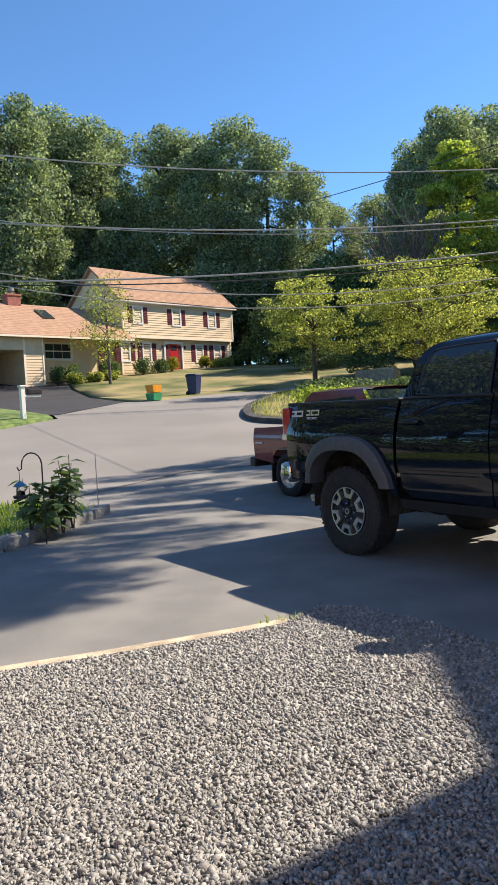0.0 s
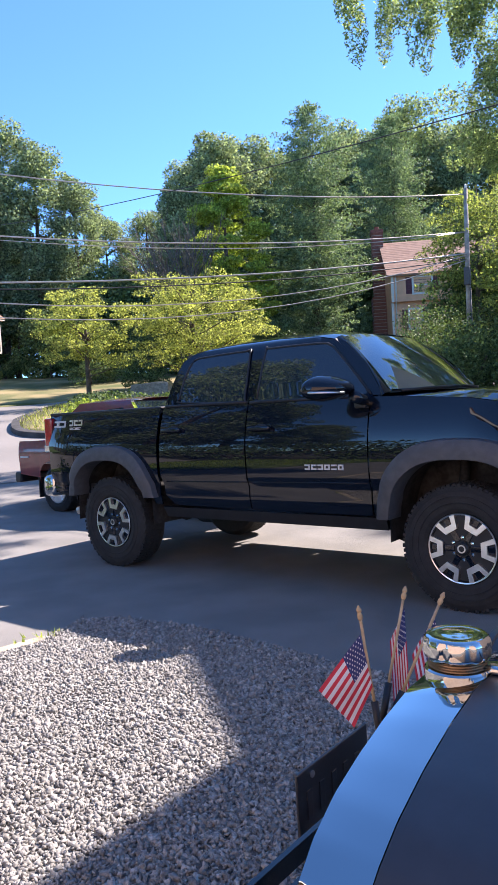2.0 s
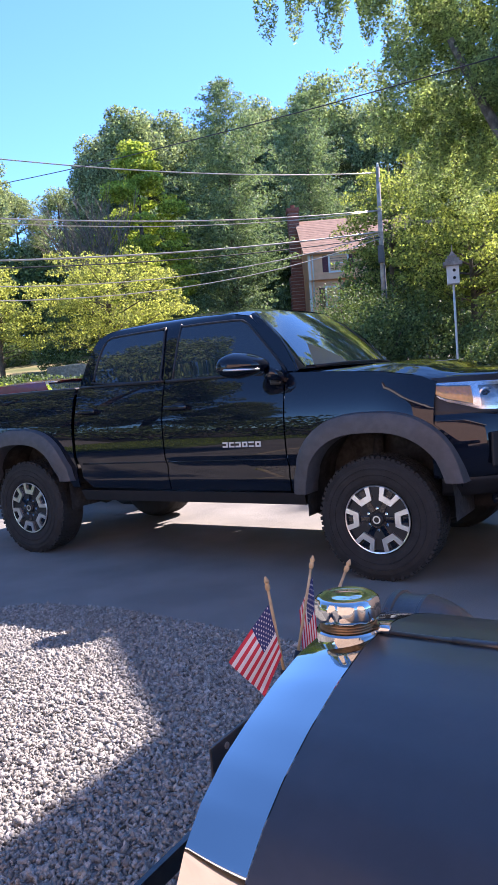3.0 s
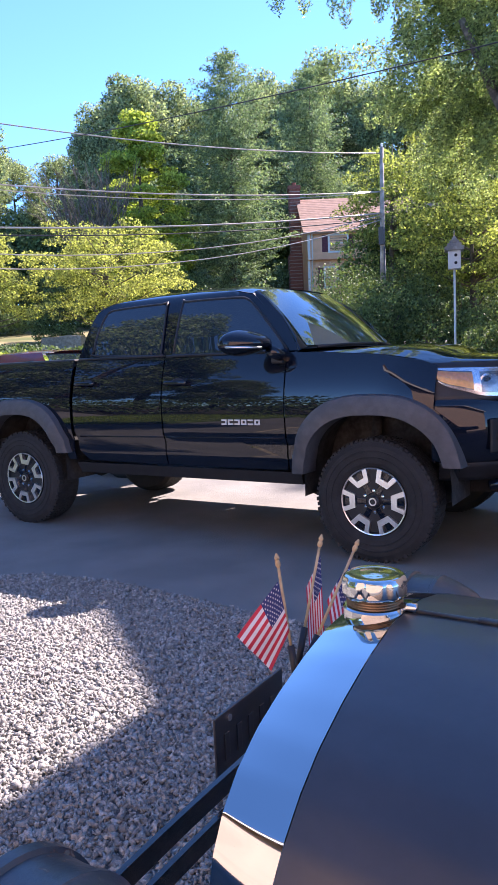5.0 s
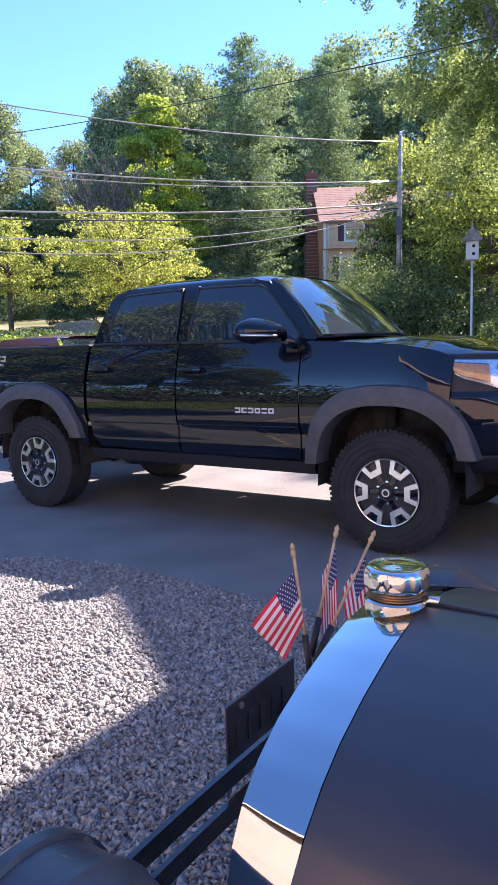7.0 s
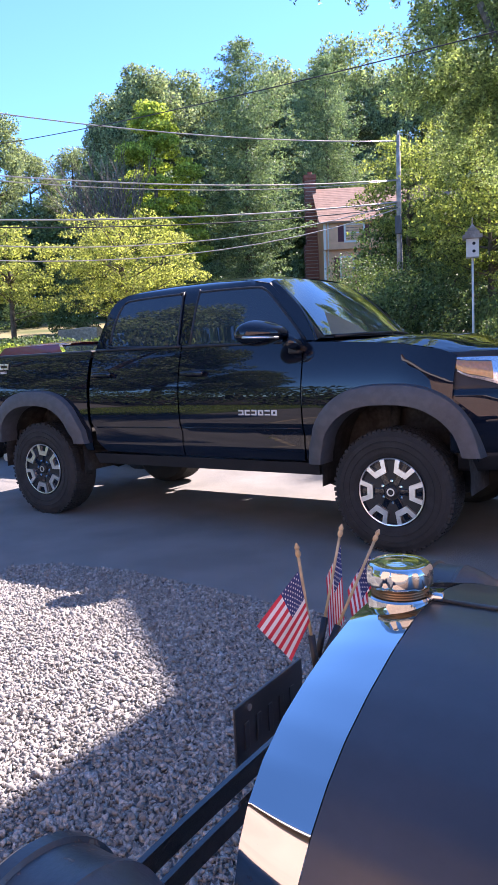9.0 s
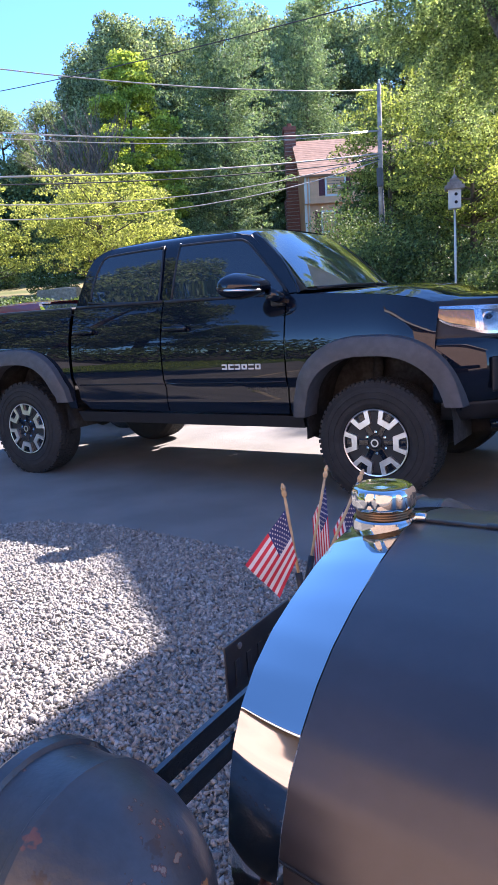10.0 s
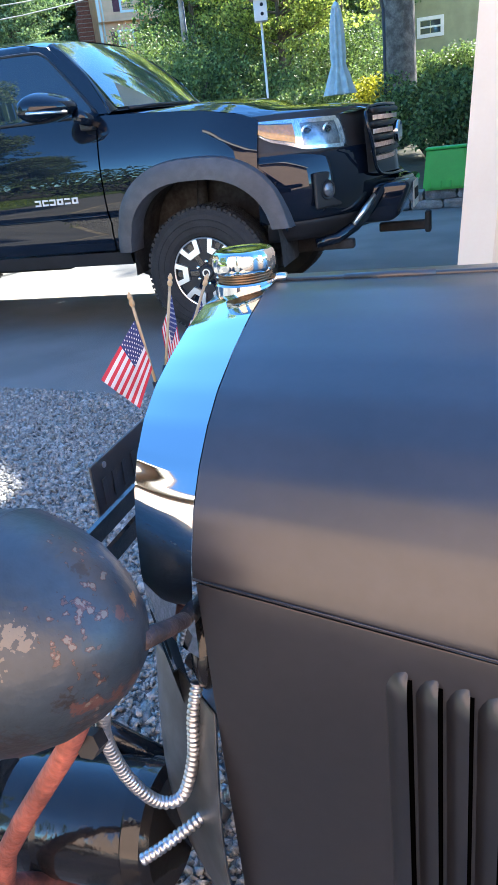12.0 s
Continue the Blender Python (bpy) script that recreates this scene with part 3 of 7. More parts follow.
    box("gutter", (1.56, -16.3, 2.02), (1.68, -0.1, 2.13), TRIM_CREAM, h)
    tilt = math.degrees(math.atan2(2.4, 4.2))
    box("skylight", (-0.65, -0.38, 0.03), (0.65, 0.38, 0.1), PANE, h, "roof skylight", 0.0, pose(-1.2, -4.8, 3.75, 0, tilt, 0))
    bm = bmesh.new()
    add_box(bm, (-3.0, -6.6, 4.0), (-2.3, -5.7, 5.1), 0.02)
    add_box(bm, (-3.05, -6.65, 5.0), (-2.25, -5.65, 5.12), 0.02)
    c = part("chimney", bm, BRICK, h, "red brick chimney with a pale pot")
    lathe("chimney_pot", [(0.14, 5.1), (0.16, 5.3), (0.22, 5.34), (0.2, 5.5), (0.0, 5.55)], GRANITE, c, "pale chimney pot", 14, Matrix.Translation((-2.65, -6.15, 0)))
    return h


def white_car_in_garage():
    h = empty("car", pose(-45.5, 7.6, 3.42, 0, 0, 11.9), "white car standing inside the open garage", "car")
    white = mat("white_car_paint", (0.75, 0.76, 0.78), 0.2, var=0.03, scale=3, coat=1.0)
    bm = bmesh.new()
    add_box(bm, (-3.6, -0.85, 0.3), (0.0, 0.85, 0.95), 0.12)
    part("body", bm, white, h, "", True)
    bm = bmesh.new()
    for v in add_box(bm, (-3.2, -0.75, 0.9), (-0.35, 0.75, 1.42), 0.1):
        if v.co.z > 1.2:
            v.co.x = -1.8 + (v.co.x + 1.8) * 0.78
            v.co.y *= 0.85
    part("cabin", bm, AUTO_GLASS, h, "dark cabin glass", True)
    for y in (-0.62, 0.62):
        box("tail_light", (-0.02, y - 0.16, 0.68), (0.03, y + 0.16, 0.84), RED_LENS, h, "", 0.02)
    for x in (-2.9, -0.7):
        for y in (-0.78, 0.78):
            lathe("wheel", [(0.0, -0.09), (0.31, -0.09), (0.31, 0.09), (0.0, 0.09)], RUBBER, h, "", 22, Matrix.Translation((x, y, 0.31)) @ pose(0, 0, 0, 90))
    return h


def tan_house():
    h = empty("house", pose(-17.63, 40.31, 4.4, 0, 0, -57), "two-storey tan house with brick chimney and maroon shutters", "house")
    W, D, EAVE, RIDGE = 12.0, 8.0, 5.4, 8.2
    bm = bmesh.new()
    add_box(bm, (-D, 0, -0.8), (0, W, 3.5))
    add_box(bm, (-D, -0.02, 3.5), (0.3, W + 0.02, EAVE))
    for y in (-0.02, W + 0.02):
        bm.faces.new([bm.verts.new(p) for p in ((0.3, y, EAVE), (-D / 2 + 0.15, y, RIDGE), (-D, y, EAVE))])
    part("wall", bm, SIDING_TAN, h)
    clapboards(h, pose(0, 0, 0), W, 3.45, SIDING_TAN, 0.17)
    clapboards(h, pose(0.3, 0, 3.52), W, 1.8, SIDING_TAN, 0.17)
    roof_slope(h, (0.65, -0.3, EAVE - 0.15), (0.65, W + 0.3, EAVE - 0.15), (-D / 2 + 0.15, W + 0.3, RIDGE + 0.1), (-D / 2 + 0.15, -0.3, RIDGE + 0.1), SHINGLE_PALE, 18)
    roof_slope(h, (-D - 0.35, -0.3, EAVE - 0.15), (-D - 0.35, W + 0.3, EAVE - 0.15), (-D / 2 + 0.15, W + 0.3, RIDGE + 0.1), (-D / 2 + 0.15, -0.3, RIDGE + 0.1), SHINGLE, 3)
    for z0, z1, x in ((-0.4, 3.5, 0.0), (3.5, EAVE, 0.3)):
        box("corner_board", (x, 0.0, z0), (x + 0.045, 0.16, z1), TRIM, h)
    for y in (2.05, 5.6, 9.2):
        window(h, pose(0.3, y, 3.98), 1.25, 1.1, (4, 2))
        window(h, pose(0.0, y - 0.5, 1.7), 0.85, 1.3, (2, 2))
    tube("downpipe", [(0.05, 0.3, -0.4), (0.05, 0.3, 3.4), (0.36, 0.3, 3.6), (0.36, 0.3, 5.2)], 0.05, TRIM, h, "white downpipe", 8)
    bm = bmesh.new()
    add_box(bm, (-4.6, -0.95, -0.8), (-3.0, -0.03, 4.4))
    add_box(bm, (-4.4, -0.8, 4.4), (-3.3, -0.03, 9.1))
    add_box(bm, (-4.46, -0.86, 8.95), (-3.24, 0.02, 9.2))
    c = part("chimney", bm, BRICK, h, "tall red brick chimney on the gable end")
    MORTAR = mat("pale_mortar", (0.42, 0.36, 0.31), 0.95, var=0.15, scale=6)
    for k in range(36):
        z, wide = 0.6 + 0.24 * k, (0.955, -2.995) if 0.6 + 0.24 * k < 4.3 else (0.805, -3.295)
        if z < 8.9:
            box("mortar_course", (-4.3, -wide[0], z), (wide[1], -0.05, z + 0.035), MORTAR, c)
    lathe("flue", [(0.16, 9.15), (0.16, 9.5), (0.12, 9.5), (0.12, 9.2)], BRICK, c, "clay flue", 12, Matrix.Translation((-3.85, -0.4, 0)), False)
    return h


def olive_house():
    x, y = 3.2, 27.6
    h = empty("house", pose(x, y, land(x, y)), "olive house half hidden behind garden trees", "house")
    olive = mat("olive_siding", (0.3, 0.3, 0.17), 0.8, var=0.1, scale=2, bump=0.1, bump_scale=60)
    box("wall", (-3.0, 0.0, -0.6), (6.0, 6.0, 4.2), olive, h)
    clapboards(h, pose(6.0, 0, 0.3, 0, 0, -90), 9.0, 3.8, olive, 0.24)
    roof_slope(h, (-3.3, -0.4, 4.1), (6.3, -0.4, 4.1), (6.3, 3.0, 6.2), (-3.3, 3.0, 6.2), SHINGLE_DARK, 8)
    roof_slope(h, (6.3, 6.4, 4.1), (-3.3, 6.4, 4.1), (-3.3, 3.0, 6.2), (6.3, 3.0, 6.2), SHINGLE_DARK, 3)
    for wx in (-0.7, 2.2):
        window(h, pose(wx, 0.0, 3.72 - land(x, y), 0, 0, -90), 0.85, 0.55, (2, 1), False)


cream_house()
white_car_in_garage()
tan_house()
olive_house()


# ---- the house beside the drive, mostly out of sight ----
def own_house():
    h = empty("house", pose(4.765, 0.1, 0), "pale cream two-storey house corner with a stone foot", "house")
    # upper storey is out of view; its outline is shaped to shade the gravel
    outline = [(0.0, 2.4), (0.0, 6.2), (3.84, 6.2), (9.9, 11.3), (14.0, 7.85), (14.0, 2.4)]
    v = [(x, y, z) for x in (0.0, 9.0) for y, z in outline]
    k = len(outline)
    raw("upper_wall", v, [tuple(range(k)), tuple(range(2 * k - 1, k - 1, -1))] + [(i, i + k, (i + 1) % k + k, (i + 1) % k) for i in range(k)], SIDING_PALE, h)
    box("lower_wall", (0.22, 0.004, -0.2), (9.0, 14.0, 2.396), SIDING_PALE, h)
    # splayed corner boards, wide at the foot
    bm = bmesh.new()
    for v in add_box(bm, (-0.03, -0.03, 0.0), (0.16, 0.0, 2.38)):
        v.co.x += 0.075 * v.co.z
    part("corner_board", bm, TRIM_CREAM, h, "cream corner board")
    bm = bmesh.new()
    for v in add_box(bm, (0.16, -0.022, 0.0), (0.6, 0.0, 2.38)):
        v.co.x += 0.075 * v.co.z * (v.co.x < 0.4)
    part("wall_board", bm, SIDING_PALE, h, "cream wall board")
    for k in range(5):
        for j in range(9):
            off = 0.2 * (k % 2)
            box("stone", (0.62 + 0.42 * j - off * 0.3, -0.05, 0.02 + 0.11 * k), (0.62 + 0.42 * j + 0.4 - off * 0.3, -0.001, 0.02 + 0.11 * k + 0.1), GRANITE, h, "", 0.008)


def wing():
    h = empty("house_wing", pose(1.7, -8.4, 0), "sunlit tan house wing with white eaves", "house")
    bm = bmesh.new()
    add_box(bm, (0.0, -7, -0.2), (16, 0, 6.0))
    part("wall", bm, WALL_TAN, h)
    roof_slope(h, (-0.4, 0.5, 5.9), (16.4, 0.5, 5.9), (16.4, -3.5, 8.3), (-0.4, -3.5, 8.3), SHINGLE, 10)
    roof_slope(h, (-0.4, -7.5, 5.9), (16.4, -7.5, 5.9), (16.4, -3.5, 8.3), (-0.4, -3.5, 8.3), SHINGLE, 3)
    box("fascia", (-0.4, 0.4, 5.65), (16.4, 0.48, 5.88), TRIM, h)


own_house()
wing()


# ---- woods and trees ----
def crown_shape(center, semi, count, size, seed, floor=-99):
    """Lobes scattered in an ellipsoid, thicker towards its skin."""
    rng = random.Random(seed)
    out = []
    while len(out) < count:
        d = Vector((rng.gauss(0, 1), rng.gauss(0, 1), rng.gauss(0, 1))).normalized() * rng.uniform(0.35, 1.0)
        p = [c + a * b for c, a, b in zip(center, d, semi)]
        if p[2] > floor:
            s = size * rng.uniform(0.65, 1.25)
            out.append((*p, s, s, s * 0.8))
    return out


def polar(ang, r):
    return 5 + r * math.cos(radians(ang)), -4.3 + r * math.sin(radians(ang))


def pine(h, width, seed, at, count=46000):
    """A white pine: whorls of level branches with upturned, feathery needle sprays and sky between them."""
    rng = random.Random(seed)
    lobes = []
    z = h * 0.12
    while z < h * 0.99:
        full = 0.5 * width * (1 - math.exp(-(h - z) / (0.17 * h)))
        start = rng.uniform(0, 6.28)
        for k in range(5):
            a = start + k * 1.257 + rng.uniform(-0.35, 0.35)
            reach = full * rng.uniform(0.6, 1.15) + 0.2
            for q in (0.3, 0.55, 0.78, 1.0):
                rr = reach * q
                s = 0.27 + 0.15 * reach * (1.2 - q)
                lobes.append((rr * math.cos(a) + rng.uniform(-0.2, 0.2), rr * math.sin(a) + rng.uniform(-0.2, 0.2), z + 0.22 * rr * q + rng.uniform(-0.1, 0.2), s * 1.5, s * 1.5, s * 0.6))
        z += h * rng.uniform(0.026, 0.04)
    return tree("tree", h, h * 0.1, width, LEAF_PINE, count, 0.27, seed, label="tall dark pine with feathery level branches", lobes=lobes, at=at, squash=0.36, limbs=60, trunk_r=h * 0.011, limb=0.2)


def woods():
    far = (0, -400, -60)
    oaks = [tree("tree", 25, 2.5, 13, LEAF_DARK, 32000, 0.26, 11 + k, label="tall broad-leaved tree in full summer leaf", clump=0.6, lobe_count=130, at=far) for k in range(3)]
    pines = [pine(24, 10, 31 + k, far) for k in range(2)]
    under = [tree("tree", 8, 0.3, 9, LEAF_SHRUB, 9000, 0.28, 41 + k, label="dense dark undergrowth at the edge of the woods", lobe_count=26, at=far, limbs=4) for k in range(2)]
    rng = random.Random(5)
    rows = []
    for k in range(13):
        rows.append((174 - 2.75 * k, 69 + rng.uniform(-3, 6), rng.choice(oaks), (1.0, 0.95, 1.04, 1.0, 0.97, 1.03, 0.98, 1.02, 0.97, 0.93, 0.92, 0.85, 0.72)[k]))
    for k in range(17):
        rows.append((172 - 5.0 * k, 90 + rng.uniform(-4, 6), rng.choice(oaks + pines), rng.uniform(0.85, 1.05) if k not in (6, 7) else 0.7))
    for k in range(10):
        behind = 1.22 if 3 <= k <= 6 else 1.0
        rows.append((132 - 4.2 * k, (64 + rng.uniform(-4, 6)) * behind, rng.choice(oaks + pines[:1]), rng.uniform(0.7, 0.85) * behind))
    for k in range(26):
        rows.append((175 - 3.2 * k, 61 + rng.uniform(0, 5) if 175 - 3.2 * k > 128 or 175 - 3.2 * k < 98 else 56 + rng.uniform(0, 3), rng.choice(under), rng.uniform(0.8, 1.1)))
    for ang, r, kind, size in rows:
        x, y = polar(ang, r)
        if -56 < x < -40 and -2 < y < (36 if kind in under else 30):
            x -= 12
        place(kind, x, y, rng.uniform(0, 360), size)
    # trees out of view, added mostly to be mirrored in the black pickup's side
    for ang, r, size in ((198, 24, 0.6), (207, 22, 0.75), (216, 24, 0.62), (226, 30, 0.5), (191, 28, 0.6), (230, 45, 0.7), (260, 50, 0.75), (290, 40, 0.6), (200, 48, 0.8), (215, 40, 0.6), (320, 45, 0.7), (60, 40, 0.7), (30, 45, 0.7)):
        place(rng.choice(oaks), *polar(ang, r), rng.uniform(0, 360), size)
    for ang, r, size in ((138.6, 73, 0.64), (135.6, 76, 0.68), (132.6, 70, 0.72), (129.5, 74, 0.78)):
        place(rng.choice(oaks), *polar(ang, r), rng.uniform(0, 360), size)
    place(oaks[0], *polar(156.4, 76), 75, 1.0)
    place(under[0], *polar(145.6, 68), 30, 0.95)
    place(under[1], *polar(143.0, 66), 200, 0.8)
    place(pines[0], -20.9, 36.2, 40, 17.6 / 24)
    place(pines[1], -21.7, 49.5, 140, 19.5 / 24)
    place(oaks[1], -33.4, 41.9, 200, 19.5 / 25)
    for ang, r, size in ((127.6, 63, 0.8), (129.6, 70, 0.84), (125.2, 66, 0.78), (120.6, 74, 0.9), (118.2, 78, 0.96), (113.2, 78, 0.94)):
        place(rng.choice(oaks), *polar(ang, r), rng.uniform(0, 360), size)
    for k in range(9):
        place(rng.choice(under), *polar(90 + 2.6 * k, 41 + 3 * (k % 2)), rng.uniform(0, 360), 0.75)
    place(pines[1], *polar(116, 77), 80, 1.04)
    place(oaks[2], *polar(109.3, 78), 10, 0.9)
    place(oaks[0], *polar(105, 46), 110, 0.6)
    for ang, r, size in ((142, 60, 0.5), (139, 58, 0.5), (137.4, 56, 0.45), (134.6, 57, 0.5), (133, 54, 0.45), (129, 55, 0.5), (127.5, 52, 0.45), (124, 54, 0.5), (143.4, 57, 0.6), (140.5, 50, 0.5), (136, 44, 0.42), (131, 46, 0.45), (126, 45, 0.45)):
        place(rng.choice(under), *polar(ang, r), rng.uniform(0, 360), size)
    for t in oaks + pines + under:
        for c in list(t.children):
            bpy.data.objects.remove(c)
        bpy.data.objects.remove(t)


woods()


def lone(name, x, y, *args, **kw):
    return tree(name, *args, at=(x, y, land(x, y)), **kw)


def sprays(center, semi, count, size, seed, floor=-99, flat=0.6):
    """Flattened leaf sprays in an ellipsoid crown, with gaps between the layers."""
    return [(*q[:3], q[3] * 1.25, q[4] * 1.25, q[5] * flat) for q in crown_shape(center, semi, count, size, seed, floor)]


lone("tree", -24.6, 31.6, 14.2, 1.5, 7.0, LEAF_LIME, 30000, 0.19, 51, label="bright lime-green tree lit from the side", lobes=[(*q[:3], q[3] * 1.25, q[4] * 1.25, q[5] * 0.6) for q in tree_lobes(14.2, 1.2, 7.4, np.random.default_rng(51), 120, 0.1, 0.55)], limbs=20, limb=0.25)
lone("tree", -20.5, 16.6, 5.7, 1.5, 5.6, LEAF_YELLOW, 14000, 0.1, 52, label="small rounded ornamental tree with yellow-green leaves", lobes=sprays((0, 0, 3.4), (2.35, 2.35, 2.1), 105, 0.42, 152), trunk_r=0.11, limbs=34, limb=0.3)
lone("tree", -18.6, 21.6, 6.4, 0.6, 7.6, LEAF_YELLOW, 25000, 0.1, 53, label="broad ornamental tree with yellow-green leaves", lobes=sprays((0, 0, 3.6), (3.9, 3.7, 2.7), 200, 0.46, 153, 0.7), trunk_r=0.14, limbs=44, limb=0.3)
lone("tree", -38.3, 14.45, 7.0, 1.6, 4.6, LEAF_YELLOW, 3200, 0.13, 54, BARK_GREY, "slim sparse young tree on the front lawn", lobe_count=30, trunk_r=0.09, limbs=24)
# big tree over the drive; its crown hangs into view and dapples the asphalt
BIG = (2.8, 14.6)
SHADE = [(-7.0, 0.6), (-7.9, 2.3), (-7.4, 4.6), (-4.5, 5.5), (-2.7, 4.0), (-2.2, 2.4), (-1.9, 0.8), (-0.9, -0.6), (-0.35, -1.5), (-0.1, -2.4), (0.05, -3.3), (-3.5, -3.1), (-5.4, -0.7)]


def inside(x, y, poly):
    hit = False
    for (x0, y0), (x1, y1) in zip(poly, poly[1:] + poly[:1]):
        if (y0 > y) != (y1 > y) and x < (x1 - x0) * (y - y0) / (y1 - y0) + x0:
            hit = not hit
    return hit


def big_tree():
    """A spreading tree whose long, hanging sprays rake the drive with streaks of shade."""
    rng = random.Random(61)
    sx, sy = SUN.x / SUN.z, SUN.y / SUN.z
    lobes = []
    for c, semi, n, size, seed, floor in (((-1.3, -1.2, 9.6), (5.0, 5.0, 4.8), 210, 0.62, 61, 4.6), ((-0.6, 1.2, 8.4), (4.4, 2.6, 3.4), 110, 0.55, 66, 4.8), ((-3.4, 1.9, 8.0), (2.8, 2.2, 3.4), 130, 0.5, 67, 4.4), ((3.5, 1.5, 10.5), (4.5, 4, 4), 60, 0.8, 62, 6.5), ((2.6, -4.2, 12.6), (4.2, 4.0, 2.6), 150, 0.45, 68, 10.5)):
        for q in crown_shape(c, semi, n, size, seed, floor):
            gx, gy = BIG[0] + q[0] - sx * q[2], BIG[1] + q[1] - sy * q[2]
            if gy > 5.0 or gx > 3.6 or (gy > 3.2 and gx < -2.5):
                lobes.append((*q[:3], q[3] * 0.7, q[4] * 0.7, q[5] * 1.15))
    # unseen sprays above the view, placed so that their shadows fall inside SHADE
    while len([q for q in lobes if q[5] == 0.9]) < 150:
        gx, gy = (rng.uniform(-8, 0), rng.uniform(-3, 5.6)) if rng.random() < 0.7 else (rng.uniform(-3.0, 0.0), rng.uniform(-3.3, -1.6))
        if inside(gx, gy, SHADE):
            h = rng.uniform(9.8, 13.0)
            r = rng.uniform(0.16, 0.34)
            lobes.append((gx + sx * h - BIG[0], gy + sy * h - BIG[1], h, r, r, 0.9))
    # more unseen lobes high up, added for the windscreen to mirror
    for k in range(40):
        gx, gy, h = rng.uniform(1.2, 3.5), rng.uniform(-0.4, 1.5), rng.uniform(10.5, 13.5)
        lobes.append((gx + sx * h - BIG[0], gy + sy * h - BIG[1], h, 0.26, 0.26, 0.5))
    root = lone("tree", *BIG, 13.5, 5, 10, LEAF_NEAR, 230000, 0.1, 63, BARK_GREY, "large grey-barked tree with hanging sprays of leaves", lobes=lobes, trunk_r=0.36, limbs=26, limb=0.12, droop=0.5, squash=0.45)
    bm = bmesh.new()
    add_tube(bm, smooth_line([(0, 0, 2.0), (-0.35, -0.05, 3.4), (-1.0, -0.15, 4.7), (-1.9, -0.3, 6.2), (-2.8, -0.6, 8.4)], 5), [0.26 - 0.009 * k for k in range(21)], 10)
    part("limb", bm, BARK_GREY, root, "heavy leaning limb", True)


big_tree()
# out of view behind the house: added to put leaves into the windscreen's reflection
lone("tree", 5.2, 21.5, 18, 9, 7, LEAF_NEAR, 30000, 0.13, 71, BARK_GREY, "tall slender tree behind the house", lobes=sprays((0, 0, 13), (3.6, 3.0, 4.3), 140, 0.55, 72), trunk_r=0.24, limbs=30, limb=0.25)
# second, paler crowns further back
lone("tree", *polar(105.8, 26), 8.0, 2.6, 4.4, LEAF_GARDEN, 17000, 0.095, 64, label="mid-height tree with sunlit yellow-green leaves", lobes=sprays((0, 0, 5.3), (2.3, 2.2, 2.8), 120, 0.45, 164), trunk_r=0.14, limbs=30, limb=0.3)
lone("tree", *polar(104.6, 22.5), 4.9, 1.6, 5.0, LEAF_GARDEN, 19000, 0.085, 65, label="spreading garden tree with layers of bright green leaves", lobes=sprays((0, 0, 3.1), (2.6, 2.4, 1.7), 120, 0.45, 165, -99, 0.35), trunk_r=0.12, limbs=30, limb=0.3)
lone("tree", *polar(110.6, 38), 10.4, 2.0, 6.0, LEAF_GARDEN, 18000, 0.12, 66, label="mid-height tree behind the utility pole", lobes=sprays((0, 0, 6.2), (2.7, 2.6, 3.8), 120, 0.6, 166), trunk_r=0.15, limbs=30, limb=0.3)
lone("tree", *polar(100.5, 32), 7.5, 0.6, 7.0, LEAF_SHRUB, 20000, 0.11, 67, label="broad garden tree in leafy shade", lobe_count=40, trunk_r=0.15)
lone("tree", *polar(90.5, 40), 9.5, 0.6, 8.0, LEAF_SHRUB, 12000, 0.16, 68, label="broad garden tree in leafy shade", lobe_count=40, trunk_r=0.15)


def bare_tree(x, y, h, seed):
    """A dead tree: forking grey limbs and twigs, no leaves."""
    rng = random.Random(seed)
    root = empty("tree", pose(x, y, land(x, y)), "bare grey dead tree with fanning twigs", "tree")
    bm = bmesh.new()

    def grow(p, d, length, r, depth):
        q = p + d * length
        add_tube(bm, [p, p.lerp(q, 0.5) + Vector((rng.uniform(-1, 1), rng.uniform(-1, 1), 0)) * length * 0.04, q], [r, r * 0.85, r * 0.65], 5 if depth > 2 else 4, False)
        if depth == 0:
            return
        for k in range(3 if depth > 1 else 4):
            e = (d + Vector((rng.uniform(-1, 1), rng.uniform(-1, 1), rng.uniform(-0.1, 0.7))) * 0.5).normalized()
            grow(p.lerp(q, rng.uniform(0.55, 1.0)), e, length * rng.uniform(0.55, 0.8), r * 0.6, depth - 1)
    for k in range(3):
        grow(Vector((0, 0, -0.1)), Vector((rng.uniform(-0.2, 0.2), rng.uniform(-0.2, 0.2), 1)).normalized(), h * 0.36, 0.1, 4)
    part("trunk", bm, BARK_GREY, root, "", True)


bare_tree(-24.2, 27.4, 11.5, 3)
bare_tree(-25.8, 29.0, 11.5, 4)


def shrub(name, x, y, w, h, leaf, count, size, seed, label, inner=0.55):
    rng = np.random.default_rng(seed)
    root = empty(name, pose(x, y, land(x, y)), label, "shrub")
    lobes = []
    for k in range(14):
        a, rr = rng.uniform(0, 6.28), w * 0.5 * math.sqrt(rng.uniform(0, 0.55))
        s = w * rng.uniform(0.16, 0.27)
        lobes.append((rr * math.cos(a), rr * math.sin(a), h * rng.uniform(0.25, 0.72), s, s, min(s, h * 0.34)))
    bm = bmesh.new()
    for lo in lobes[:7]:
        add_tube(bm, [(0, 0, -0.05), Vector(lo[:3]) * 0.5, Vector(lo[:3])], [0.02 * w, 0.014 * w, 0.006 * w], 5)
    part("trunk", bm, BARK, root, "", True)
    link("foliage", leaves_mesh("foliage", lobe_points(lobes, count, rng, inner), size, rng), leaf, root)
    return root


